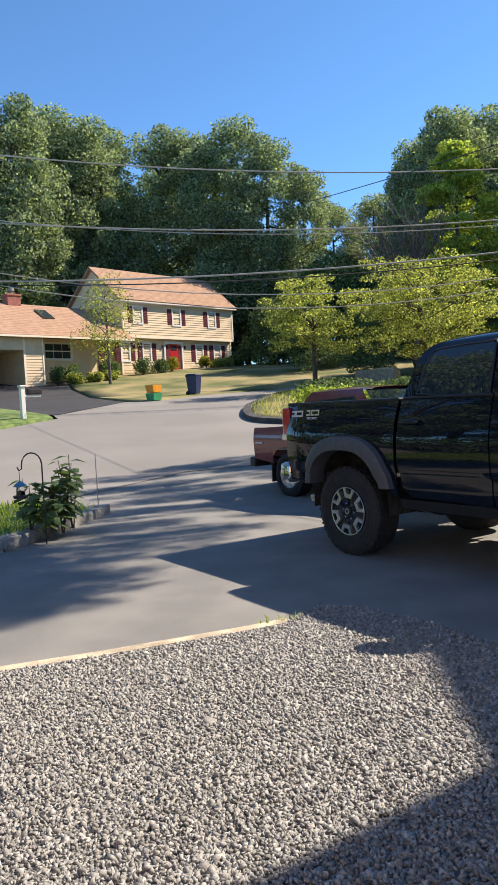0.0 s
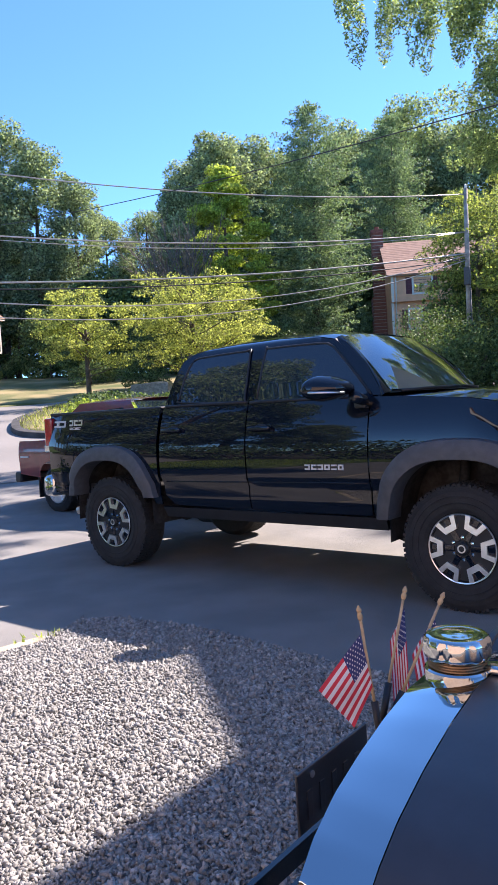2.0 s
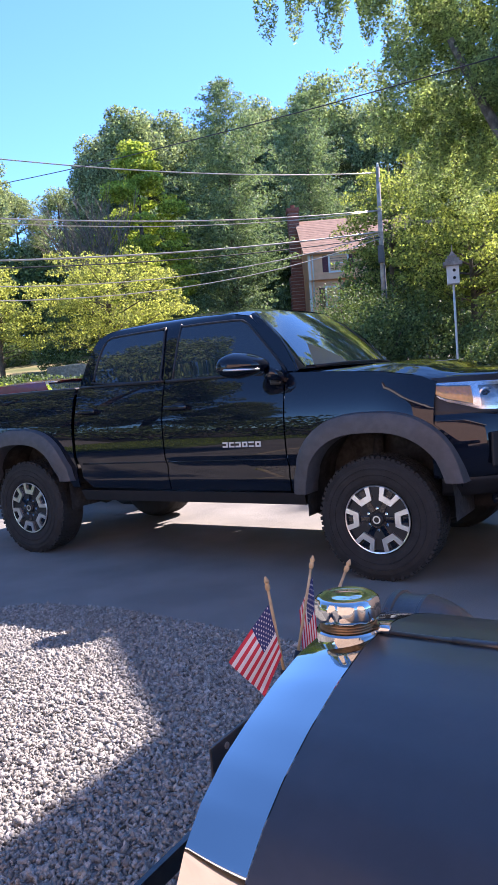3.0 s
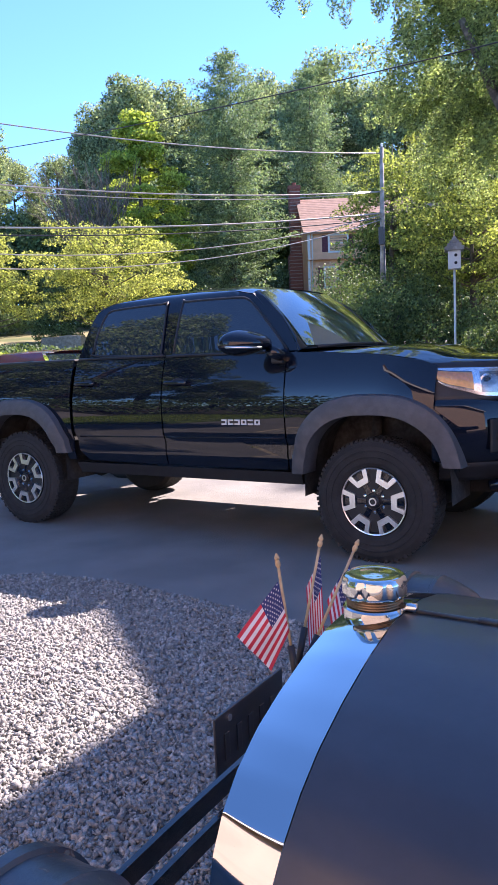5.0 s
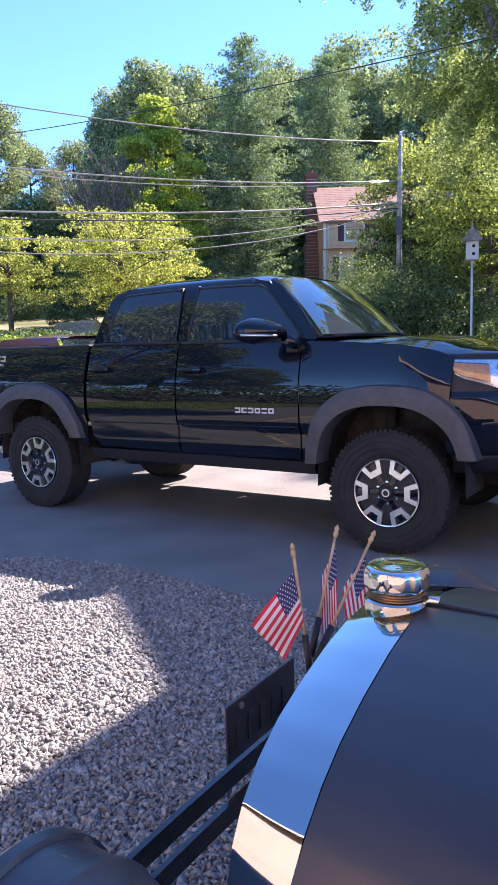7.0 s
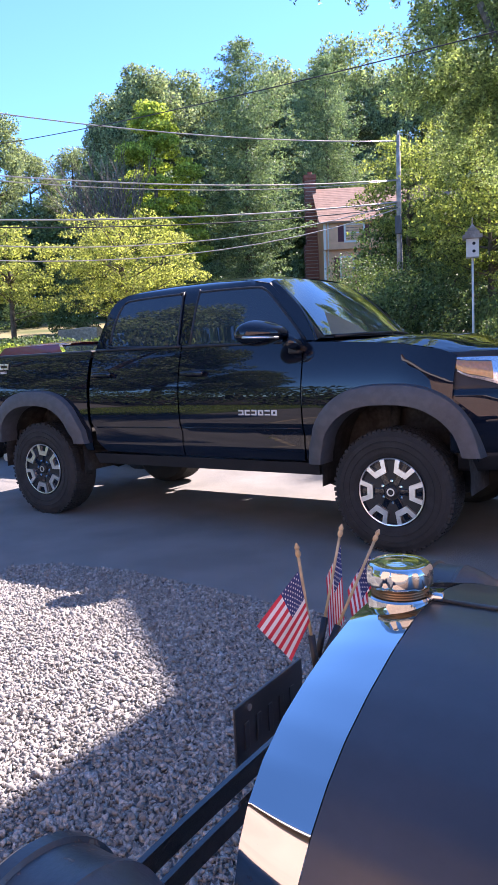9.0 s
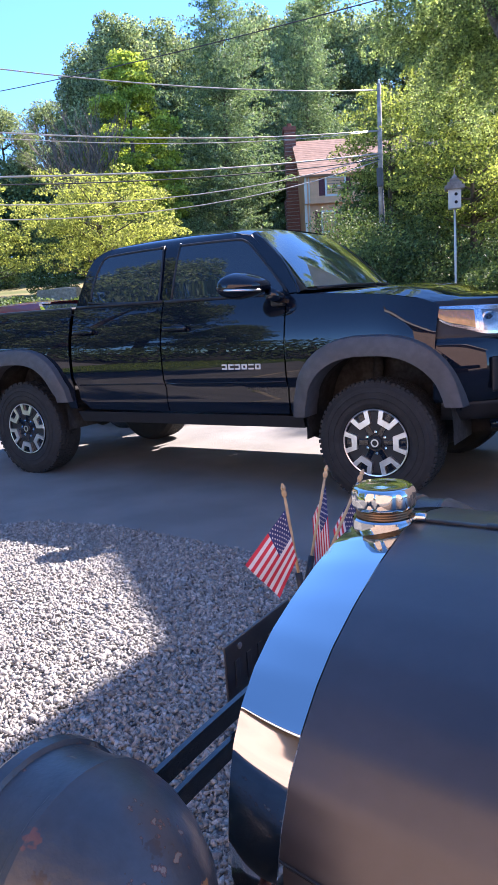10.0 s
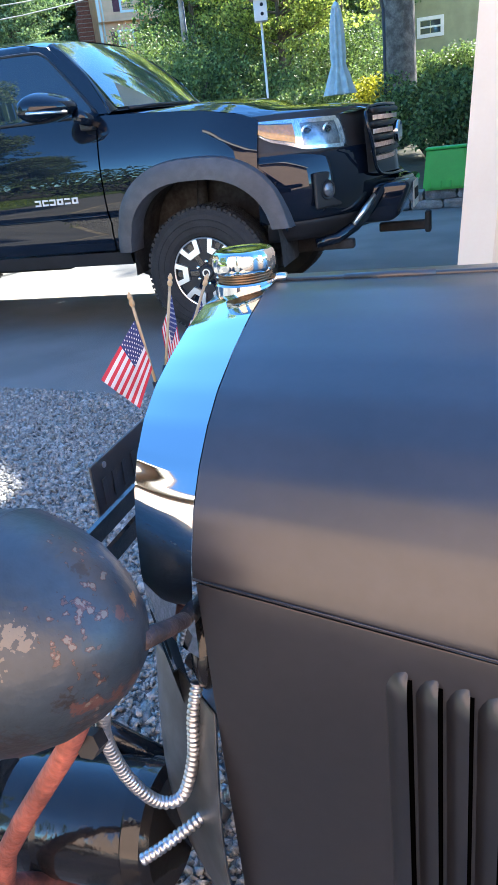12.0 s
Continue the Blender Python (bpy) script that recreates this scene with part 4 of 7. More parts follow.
for k, (ang, r, w, h, leaf) in enumerate(((113.5, 26, 4.2, 3.6, LEAF_SHRUB), (116.2, 29, 3.4, 2.9, LEAF_SHRUB), (109.5, 22, 3.6, 3.0, LEAF_SHRUB), (106, 20, 3.2, 2.0, LEAF_SHRUB), (119, 34, 3.4, 1.9, LEAF_SHRUB), (112, 20.5, 3.0, 2.1, LEAF_SHRUB), (103, 18, 2.4, 1.3, LEAF_SHRUB), (98.3, 22, 2.6, 1.7, LEAF_SHRUB), (94.8, 15.5, 2.0, 1.7, LEAF_SHRUB), (93.6, 13.2, 1.6, 1.6, LEAF_SHRUB), (100, 26, 4, 3, LEAF_SHRUB), (95.2, 26, 2.6, 1.4, LEAF_SHRUB), (93.0, 26, 2.8, 1.5, LEAF_SHRUB), (91, 25.5, 2.8, 1.5, LEAF_SHRUB), (122.5, 37, 4, 2.6, LEAF_SHRUB), (125, 36, 4, 3, LEAF_SHRUB))):
    shrub("shrub", *polar(ang, r), w, h, leaf, 9000, 0.055 + 0.001 * r, 70 + k, "dense dark green garden shrub")
shrub("shrub", *polar(98.9, 19), 1.9, 1.3, LEAF_GOLD, 5000, 0.07, 90, "golden yellow-green grassy shrub in the sun")
RUSSET = leaf_mat("russet_leaf", (0.16, 0.06, 0.035), (0.28, 0.13, 0.07), 0.3, 0.3)
shrub("shrub", *polar(120.2, 32), 2.4, 2.2, RUSSET, 2500, 0.11, 91, "rounded russet shrub before the chimney")
# foundation planting along the cream house
TURN = radians(11.9)
for k, (px, py, w, h, leaf) in enumerate(((1.9, -6.0, 1.2, 1.5, LEAF_SHRUB), (1.2, -4.8, 1.4, 1.5, LEAF_SHRUB), (2.3, -5.1, 1.2, 0.8, LEAF_YELLOW), (2.3, -3.8, 1.2, 0.8, LEAF_YELLOW), (2.3, -2.4, 1.2, 0.8, LEAF_YELLOW), (1.5, -1.9, 1.7, 1.7, LEAF_SHRUB), (1.1, 0.8, 1.5, 1.4, LEAF_SHRUB), (1.3, 2.2, 1.3, 1.15, LEAF_SHRUB), (1.1, 3.35, 1.2, 1.35, LEAF_GOLD), (1.1, 6.6, 1.2, 1.25, LEAF_GOLD), (1.3, 7.7, 1.2, 0.85, LEAF_YELLOW), (1.2, 8.6, 1.0, 0.85, LEAF_YELLOW), (1.0, 9.6, 1.3, 1.3, LEAF_SHRUB), (0.6, 11.3, 2.2, 1.9, LEAF_SHRUB), (0.2, 13.4, 2.6, 2.3, LEAF_SHRUB))):
    px, py = 1.1 * px, 1.1 * py
    shrub("shrub", -43.82 + math.cos(TURN) * px - math.sin(TURN) * py, 17.82 + math.sin(TURN) * px + math.cos(TURN) * py, w, h, leaf, 1800, 0.12, 100 + k, "clipped rounded shrub by the house wall")
# spreading juniper on the island
for k, (x, y, w) in enumerate(((-14.6, 12.6, 3.2), (-12.6, 11.2, 3.0), (-16.6, 14.0, 3.2), (-10.4, 10.6, 3.0), (-12.8, 14.0, 3.6), (-8.6, 11.4, 3.2))):
    shrub("juniper", x, y, w, 0.75, LEAF_LIME if k % 2 else LEAF_SHRUB, 3000, 0.11, 130 + k, "low spreading juniper on the grass island", 0.2)
# unseen hedge before the wing, behind the camera, added to darken the pickup's reflections
for k in range(7):
    shrub("shrub", -14.5 + 2.2 * k, -8.9 - 0.7 * (k % 2), 3.0, 2.6, LEAF_SHRUB, 1500, 0.14, 160 + k, "unseen hedge shrub added to darken the pickup's door reflections")


# ---- pickups ----
YC = 0.94


def lerp_table(v, table):
    return float(np.interp(v, [a for a, _ in table], [b for _, b in table]))


SIDE_Y = [(0.4, 0.09), (0.52, 0.055), (0.6, 0.025), (0.68, 0.012), (0.74, 0.018), (0.78, 0.002), (0.83, -0.014), (0.98, -0.0165), (1.06, -0.015), (1.13, -0.006), (1.2, 0.008), (1.26, 0.024), (1.32, 0.042), (1.38, 0.063), (1.40, 0.072), (1.42, 0.080), (1.6, 0.15), (1.75, 0.212), (1.80, 0.24), (1.84, 0.275), (1.87, 0.33), (1.9, 0.45)]
ROOF_Z = [(0.655, 1.40), (0.685, 1.58), (0.72, 1.70), (0.765, 1.78), (0.86, 1.832), (1.0, 1.852), (1.3, 1.868), (1.7, 1.87), (2.05, 1.852), (2.25, 1.81)]


def side_y(x, z):
    y = lerp_table(z, SIDE_Y)
    if x > 3.5 and z < 1.45:
        y += 0.2 * ((x - 3.5) / 0.5) ** 2
    if x > 3.3 and z > 1.03:
        y += 0.2 * (min(z, 1.3) - 1.03) * min(1.0, (x - 3.3) / 0.3)
    if x < -0.55:
        y += 0.05 * ((-0.55 - x) / 0.4) ** 2
    return y


def arch(cx, w, h, z0, n=22, cz=0.40):
    """A wheel arch from its rear foot to its front foot."""
    out = []
    for k in range(n + 1):
        a = math.pi * (1 - k / n)
        c, s = math.cos(a), math.sin(a)
        out.append((cx + w * math.copysign(abs(c) ** 0.75, c), max(z0, cz + h * abs(s) ** 0.75)))
    return out


def skin(name, poly, material, parent, out=0.0, step=0.07, thick=0.012, label="", rows=None):
    """A body panel: an outline in x and z, bent to the truck's side."""
    bm = cut_sheet(poly, step)
    for v in bm.verts:
        x, z = v.co.x, v.co.y
        v.co = Vector((x, side_y(x, z) - out, z))
    rim = [e for e in bm.edges if e.is_boundary]
    ex = bmesh.ops.extrude_edge_only(bm, edges=rim)
    for v in ex["geom"]:
        if isinstance(v, bmesh.types.BMVert):
            v.co.y += thick
    bmesh.ops.recalc_face_normals(bm, faces=bm.faces[:])
    ob = part(name, bm, material, parent, label, True)
    ob.data.set_sharp_from_angle(angle=radians(40))
    return ob


def sheet(name, fn, nu, nv, material, parent, label="", smooth=True, thick=0.0):
    """A surface fn(u, v) over the unit square."""
    verts = [fn(i / nu, k / nv) for i in range(nu + 1) for k in range(nv + 1)]
    faces = [(i * (nv + 1) + k, (i + 1) * (nv + 1) + k, (i + 1) * (nv + 1) + k + 1, i * (nv + 1) + k + 1) for i in range(nu) for k in range(nv)]
    ob = raw(name, verts, faces, material, parent, label, smooth)
    if thick:
        md = ob.modifiers.new("thickness", "SOLIDIFY")
        md.thickness = thick
        md.offset = 0
        flat = ob.modifiers.new("normals", "WEIGHTED_NORMAL")
        flat.weight = 95
    return ob


def mirrored(ob, parent):
    """The twin of a part on the truck's other side."""
    c = ob.copy()
    scene.collection.objects.link(c)
    c.parent = parent
    c.matrix_local = Matrix.Translation((0, 2 * YC, 0)) @ Matrix.Diagonal((1, -1, 1, 1)) @ ob.matrix_local
    for o in ob.children:
        d = o.copy()
        scene.collection.objects.link(d)
        d.parent = c
        d.matrix_parent_inverse = o.matrix_parent_inverse
    return c


NOSE = smooth_line([(3.62, -0.0, 0), (3.82, 0.075, 0), (3.98, 0.19, 0), (4.11, 0.34, 0), (4.22, 0.55, 0), (4.33, 0.94, 0)], 8)


def nose(s, z=1.0):
    """The plan of the front end, s from 0 at the wheel to 1 on the middle line; it leans back above and tucks in below."""
    i = s * (len(NOSE) - 1)
    k = min(int(i), len(NOSE) - 2)
    p = NOSE[k].lerp(NOSE[k + 1], i - k)
    back = lerp_table(z, [(0.5, 0.16), (0.6, 0.08), (0.68, 0.035), (0.76, 0.01), (0.84, 0.0), (0.92, 0.006), (1.0, 0.022), (1.06, 0.042), (1.15, 0.068), (1.25, 0.1), (1.30, 0.16)])
    n = Vector((0.25 + 0.75 * s, -(1 - s) * 0.8, 0)).normalized()
    return p - n * back


AMBER = mat("amber_lens", (0.85, 0.36, 0.1), 0.15, var=0.1, scale=40, coat=1.0)
LAMP_SILVER = mat("lamp_reflector", (0.75, 0.77, 0.8), 0.18, metal=0.9, var=0.1, scale=30)
LAMP_BRIGHT = mat("bright_lamp_housing", (0.3, 0.31, 0.33), 0.2, metal=0.7, var=0.3, scale=24)
GRILLE_TEETH = mat("satin_grille_mesh", (0.42, 0.43, 0.45), 0.3, metal=0.5, var=0.15, scale=30)
LAMP_DARK = mat("lamp_housing", (0.2, 0.21, 0.23), 0.25, metal=0.6, var=0.2, scale=30)
WHITE_MARK = mat("pale_lettering", (0.6, 0.6, 0.6), 0.4, var=0.03)
UNDER = mat("undercarriage", (0.02, 0.019, 0.018), 0.85, var=0.4, scale=12)
LINER = mat("wheel_liner", (0.035, 0.034, 0.033), 0.9, var=0.4, scale=10, bump=0.3, bump_scale=40)
CLEAR = glass_mat("clear_lens", (0.9, 0.93, 0.95), 0.0, 1.0)
PLATE = mat("worn_plate", (0.6, 0.6, 0.55), 0.45, var=0.1, scale=20)
MAROON_PAINT = mat("maroon_car_paint", (0.19, 0.025, 0.03), 0.25, var=0.15, scale=4, coat=0.7)


def wheel(parent, m, rim_style="claw", radius=0.405, width=0.265, rim_r=0.218):
    """A road wheel about y; the outer face looks to -y."""
    w = new("wheel")
    w.parent = parent
    w.matrix_local = m
    t = m.copy()
    r = radius
    turn = pose(0, 0, 0, 90)
    bm = bmesh.new()
    prof = [(rim_r, 0.012), (rim_r + 0.012, 0.0), (rim_r + 0.035, -0.012), (r * 0.78, -0.018), (r * 0.88, -0.012), (r * 0.955, 0.004), (r * 0.985, 0.02), (r * 0.99, 0.05), (r * 0.99, width - 0.05), (r * 0.975, width - 0.02), (r * 0.88, width + 0.01), (rim_r + 0.02, width + 0.005), (rim_r, width - 0.01)]
    add_lathe(bm, [(a, -b) for a, b in prof], 56, turn)
    # tread and shoulder lugs
    for k in range(72):
        a = 2 * math.pi * k / 72
        rot = Matrix.Rotation(a, 4, "Y")
        j = 0.008 if k % 2 else 0.0
        add_box(bm, (-0.0115, 0.002 + j, r * 0.93), (0.0115, 0.05, r * 1.0), 0.0, rot)
        for q in (0.075, 0.115, 0.155, 0.195):
            add_box(bm, (-0.011, q - 0.015 + j, r * 0.975), (0.011, q + 0.015 + j, r * 1.0), 0.0, rot @ Matrix.Rotation(0.02 * (1 if q < 0.13 else -1), 4, "Y"))
    for ring in (0.80, 0.70):
        add_lathe(bm, [(r * ring, 0.018), (r * ring + 0.003, 0.0215), (r * (ring + 0.015), 0.018)], 56, turn)
    tyre = part("tyre", bm, RUBBER, w, "black all-terrain tyre with chunky shoulder blocks")
    rim = lathe("rim", [(rim_r + 0.004, -0.008), (rim_r + 0.004, 0.004), (rim_r - 0.012, 0.006), (rim_r - 0.022, -0.03), (rim_r - 0.03, -0.06), (0.13, -0.07), (0.105, -0.035), (0.07, -0.03), (0.03, -0.03)], BLACK_PLASTIC if rim_style == "claw" else ALLOY, w, "", 48, turn)
    if rim_style == "claw":
        for k in range(6):
            bm = bmesh.new()
            rot = Matrix.Rotation(2 * math.pi * k / 6, 4, "Y")
            R = rim_r - 0.004
            out = [(R * q, R * w) for q, w in ((-0.34, 0.94), (-0.195, 0.98), (-0.125, 0.75), (0.125, 0.75), (0.195, 0.98), (0.34, 0.94), (0.2, 0.57), (-0.2, 0.57))]
            rot2 = rot @ Matrix.Rotation(math.pi / 6, 4, "Y")
            front = [bm.verts.new(rot2 @ Vector((x, -0.012, z))) for x, z in out]
            backv = [bm.verts.new(rot2 @ Vector((x, 0.03, z * 0.98))) for x, z in out]
            bm.faces.new(front)
            for i in range(len(out)):
                bm.faces.new((front[i], backv[i], backv[(i + 1) % len(out)], front[(i + 1) % len(out)]))
            bmesh.ops.recalc_face_normals(bm, faces=bm.faces[:])
            part("spoke_face", bm, ALLOY, rim)
            box("spoke", (-0.02, 0.004, 0.05), (0.02, 0.04, rim_r - 0.01), BLACK_PAINT, rim, "", 0.004, rot2)
        lathe("rim_edge", [(rim_r - 0.006, 0.007), (rim_r + 0.002, 0.009), (rim_r + 0.004, 0.005)], ALLOY, rim, "bright machined lip", 48, turn, False)
        for k in range(6):
            a = 2 * math.pi * (k + 0.5) / 6
            lathe("lug_nut", [(0.012, 0.0), (0.012, 0.03), (0.006, 0.036)], CHROME, rim, "", 8, turn @ pose(0.07 * math.cos(a), 0.07 * math.sin(a), 0.025 - 0.06), smooth=False)
    else:
        for k in range(5):
            box("spoke", (-0.03, -0.002, 0.03), (0.03, 0.03, rim_r - 0.01), ALLOY, rim, "", 0.006, Matrix.Rotation(2 * math.pi * k / 5, 4, "Y"))
    lathe("hub_cap", [(0.042, -0.03), (0.042, 0.004), (0.034, 0.012), (0.0, 0.014)], BLACK_PLASTIC, rim, "dark hub cap with a plain ring", 24, turn, False)
    lathe("hub_ring", [(0.026, 0.0125), (0.026, 0.017), (0.018, 0.017), (0.018, 0.0125)], ALLOY, rim, "", 24, turn, False)
    return w


def flare(cx, parent, lo_r, lo_f, up=0.69, half=0.585):
    """A moulded wheel arch flare: an arched band that stands off the body."""
    inner, outer = arch(cx, 0.475, 0.56, 0.0, 30), arch(cx, half, up, 0.0, 30)
    verts, faces = [], []
    keep = [k for k in range(31)]
    for k in keep:
        (xi, zi), (xo, zo) = inner[k], outer[k]
        foot = lo_r if k < 15 else lo_f
        zi, zo = max(zi, foot), max(zo, foot)
        mx, mz = (xi * 0.45 + xo * 0.55), (zi * 0.45 + zo * 0.55)
        yo = side_y(xo, zo)
        base = min(yo, 0.03)
        verts += [(xo, yo - 0.002, zo), (xo * 0.93 + xi * 0.07, base - 0.052, zo * 0.93 + zi * 0.07), (mx, base - 0.078, mz), (xi * 0.93 + xo * 0.07, base - 0.072, zi), (xi, base - 0.05, zi), (xi, base + 0.1, zi)]
    for a in range(30):
        for b in range(5):
            faces.append((a * 6 + b, (a + 1) * 6 + b, (a + 1) * 6 + b + 1, a * 6 + b + 1))
    ob = raw("wheel_arch_flare", verts, faces, FLARE, parent, "matte grey plastic wheel arch flare", True)
    ob.data.set_sharp_from_angle(angle=radians(45))
    return ob


def handle(parent, x, z):
    y = side_y(x, z)
    bm = bmesh.new()
    add_box(bm, (x - 0.105, y - 0.045, z - 0.016), (x + 0.105, y - 0.022, z + 0.018), 0.011)
    add_box(bm, (x - 0.1, y - 0.03, z - 0.015), (x - 0.07, y + 0.01, z + 0.016), 0.004)
    add_box(bm, (x + 0.07, y - 0.03, z - 0.015), (x + 0.1, y + 0.01, z + 0.016), 0.004)
    h = part("door_handle", bm, BLACK_PAINT, parent, "glossy black door handle", True)
    lathe("handle_cup", [(0.055, -0.004), (0.05, 0.002), (0.0, 0.004)], BLACK_PLASTIC, h, "", 20, Matrix.Translation((x, y + 0.002, z - 0.008)) @ Matrix.Diagonal((1.35, 1, 0.75, 1)) @ pose(0, 0, 0, 90), False)
    return h


def bars(parent, x, z, w, h, n, material, slant=0.0, out=0.004):
    """Plain raised bars that stand for a badge, one part for each."""
    step = w / n
    t = h * 0.28
    for k in range(n):
        bm = bmesh.new()
        a, b = x + k * step + step * 0.1, x + (k + 1) * step - step * 0.1
        y = side_y((a + b) / 2, z) - out
        add_box(bm, (a, y, z), (b, y + 0.006, z + t))
        add_box(bm, (a, y, z + h - t), (b, y + 0.006, z + h))
        if k % 2:
            add_box(bm, (a, y, z + t), (a + step * 0.22, y + 0.006, z + h - t))
        if k % 3 != 1:
            add_box(bm, (b - step * 0.22, y, z + t), (b, y + 0.006, z + h - t))
        for v in bm.verts:
            v.co.x += (v.co.z - z) * slant
        bmesh.ops.remove_doubles(bm, verts=bm.verts[:], dist=0.0005)
        part("badge_bar", bm, material, parent, "pale raised badge bar")


def black_pickup():
    T = empty("pickup_truck", pose(0, 0, 0), "glossy black four-door pickup with grey wheel arch flares", "pickup truck")
    both = []
    bed_poly = [(-0.94, 1.375), (-0.7, 1.385), (0.615, 1.39), (0.605, 0.58), (0.53, 0.58)] + [p for p in reversed(arch(0, 0.53, 0.62, 0.58))] + [(-0.53, 0.62), (-0.86, 0.66), (-0.9, 0.8), (-0.9, 1.03), (-0.925, 1.2)]
    both.append(skin("bed_side", bed_poly, BLACK_PAINT, T))
    rear_door = skin("rear_door", [(0.655, 1.395), (1.56, 1.385), (1.562, 0.57), (0.76, 0.58), (0.67, 0.66), (0.64, 0.85)], BLACK_PAINT, T)
    front_door = skin("front_door", [(1.572, 1.385), (2.612, 1.376), (2.612, 0.62), (2.60, 0.57), (1.574, 0.57)], BLACK_PAINT, T)
    fender = [(2.622, 1.376), (2.9, 1.362), (3.3, 1.332), (3.55, 1.285), (3.64, 1.245), (3.635, 0.99), (3.80, 0.86)] + [(3.77, 0.66)] + list(reversed(arch(3.236, 0.53, 0.62, 0.60)))[1:] + [(2.70, 0.57), (2.624, 0.57)]
    both.append(skin("front_fender", fender, BLACK_PAINT, T))
    both.append(skin("rocker", [(0.6, 0.555), (2.7, 0.555), (2.7, 0.47), (0.62, 0.47)], BLACK_PLASTIC, T, 0.0, 0.2, 0.1))
    # cab side above the belt, as pillars round the glass
    belt = 1.40
    roofline = [(x, z - 0.005) for x, z in ROOF_Z]
    cab_poly = [(0.65, 1.40)] + roofline[1:] + [(2.34, 1.785), (2.53, 1.62), (2.66, 1.44), (2.69, 1.385), (1.56, 1.39)]
    both.append(skin("cab_side", cab_poly, BLACK_PAINT, T, -0.014, 0.06, 0.01))
    rear_glass = [(0.815, 1.46), (0.85, 1.42), (1.495, 1.395), (1.515, 1.42), (1.48, 1.775), (1.43, 1.795), (1.0, 1.785), (0.89, 1.765), (0.84, 1.68), (0.815, 1.56)]
    front_glass = [(1.635, 1.41), (1.65, 1.395), (2.33, 1.378), (2.59, 1.385), (2.56, 1.45), (2.30, 1.71), (2.22, 1.768), (2.12, 1.788), (1.67, 1.795), (1.635, 1.78)]
    for poly, door in ((rear_glass, rear_door), (front_glass, front_door)):
        skin("door_window", poly, AUTO_GLASS, door, -0.004, 0.09, 0.006, "dark tinted side window")
        line = smooth_line([(x, 0, z) for x, z in poly], 3, True)
        tube("window_seal", [Vector((p.x, side_y(p.x, p.z) + 0.004, p.z)) for p in line + line[:1]], 0.009, BLACK_PLASTIC, door, "", 6)
    tube("belt_moulding", [Vector((x, side_y(x, 1.395) - 0.004, 1.398 - 0.012 * (x - 0.7) / 2)) for x in np.linspace(0.68, 1.555, 8)], 0.011, BLACK_PLASTIC, rear_door, "", 6)
    tube("belt_moulding", [Vector((x, side_y(x, 1.388) - 0.004, 1.392 - 0.012 * (x - 0.9) / 2)) for x in np.linspace(1.58, 2.6, 8)], 0.011, BLACK_PLASTIC, front_door, "", 6)
    handle(rear_door, 0.80, 1.20)
    handle(front_door, 1.715, 1.19)
    bars(front_door, 2.10, 0.885, 0.33, 0.038, 6, WHITE_MARK)
    # slim crease along the doors' foot
    for door, a, b in ((rear_door, 0.69, 1.555), (front_door, 1.58, 2.60)):
        tube("door_crease", [Vector((x, side_y(x, 0.77 + 0.01 * x) + 0.001, 0.77 + 0.01 * x)) for x in np.linspace(a, b, 8)], 0.006, BLACK_PAINT, door, "", 6)
    both += [rear_door, front_door]
    both.append(flare(0, T, 0.63, 0.64))
    both.append(flare(3.236, T, 0.56, 0.64))
    for cx in (0, 3.236):
        line = arch(cx, 0.50, 0.60, 0.3, 20)
        v = [(x, y, z) for x, z in line for y in (0.02, 0.42)]
        both.append(raw("wheel_liner", v, [(2 * k, 2 * k + 2, 2 * k + 3, 2 * k + 1) for k in range(20)], LINER, T, "", True))
        back = [(x, 0.42, z) for x, z in line]
        both.append(raw("liner_wall", back, [tuple(range(len(back)))], LINER, T))
    # mirror
    bm = bmesh.new()
    bmesh.ops.create_uvsphere(bm, u_segments=20, v_segments=12, radius=1.0)
    for v in bm.verts:
        x, y, z = v.co
        sx = 1.0 if x > 0 else 0.6
        v.co = Vector((2.40 + x * 0.17 * sx + 0.07 * y, -0.165 + y * 0.15, 1.44 + z * 0.095 * (1.0 - 0.25 * max(0, x)) * (1.0 if z > 0 else 0.85)))
    mirror = part("door_mirror", bm, BLACK_PAINT, T, "glossy black door mirror with a silver strip", True)
    tube("mirror_strip", [(2.31, -0.26, 1.425), (2.38, -0.317, 1.42), (2.48, -0.27, 1.415), (2.56, -0.18, 1.41)], 0.009, ALLOY, mirror, "silver strip", 6)
    tube("mirror_arm", [(2.57, -0.1, 1.39), (2.60, -0.03, 1.36), (2.60, 0.05, 1.35)], [0.045, 0.04, 0.05], BLACK_PAINT, mirror, "", 10)
    box("mirror_foot", (2.53, -0.02, 1.30), (2.62, 0.05, 1.385), BLACK_PLASTIC, mirror, "", 0.012)
    both.append(mirror)
    # roof, glass, hood
    def roof(u, v):
        x = 0.70 + u * 1.55
        z = lerp_table(x, ROOF_Z)
        y0 = lerp_table(z, SIDE_Y) + 0.014
        k = 2 * v - 1
        return (x + 0.11 * (1 - k * k) * max(0.0, (u - 0.7) / 0.3), y0 + v * 2 * (YC - y0), z + 0.045 * (1 - k ** 4))
    sheet("roof", roof, 26, 20, BLACK_PAINT, T)
    def screen(u, v):
        k = 2 * v - 1
        top = Vector((2.25 + 0.08 * (1 - k * k), YC + k * 0.69, 1.81 + 0.045 * (1 - k ** 4)))
        low = Vector((2.66 + 0.2 * (1 - k * k), YC + k * 0.845, 1.392 + 0.012 * (1 - k * k)))
        return top.lerp(low, u) + Vector((0.012, 0, 0.012)) * math.sin(math.pi * u) + Vector((0.008, 0, 0.008))
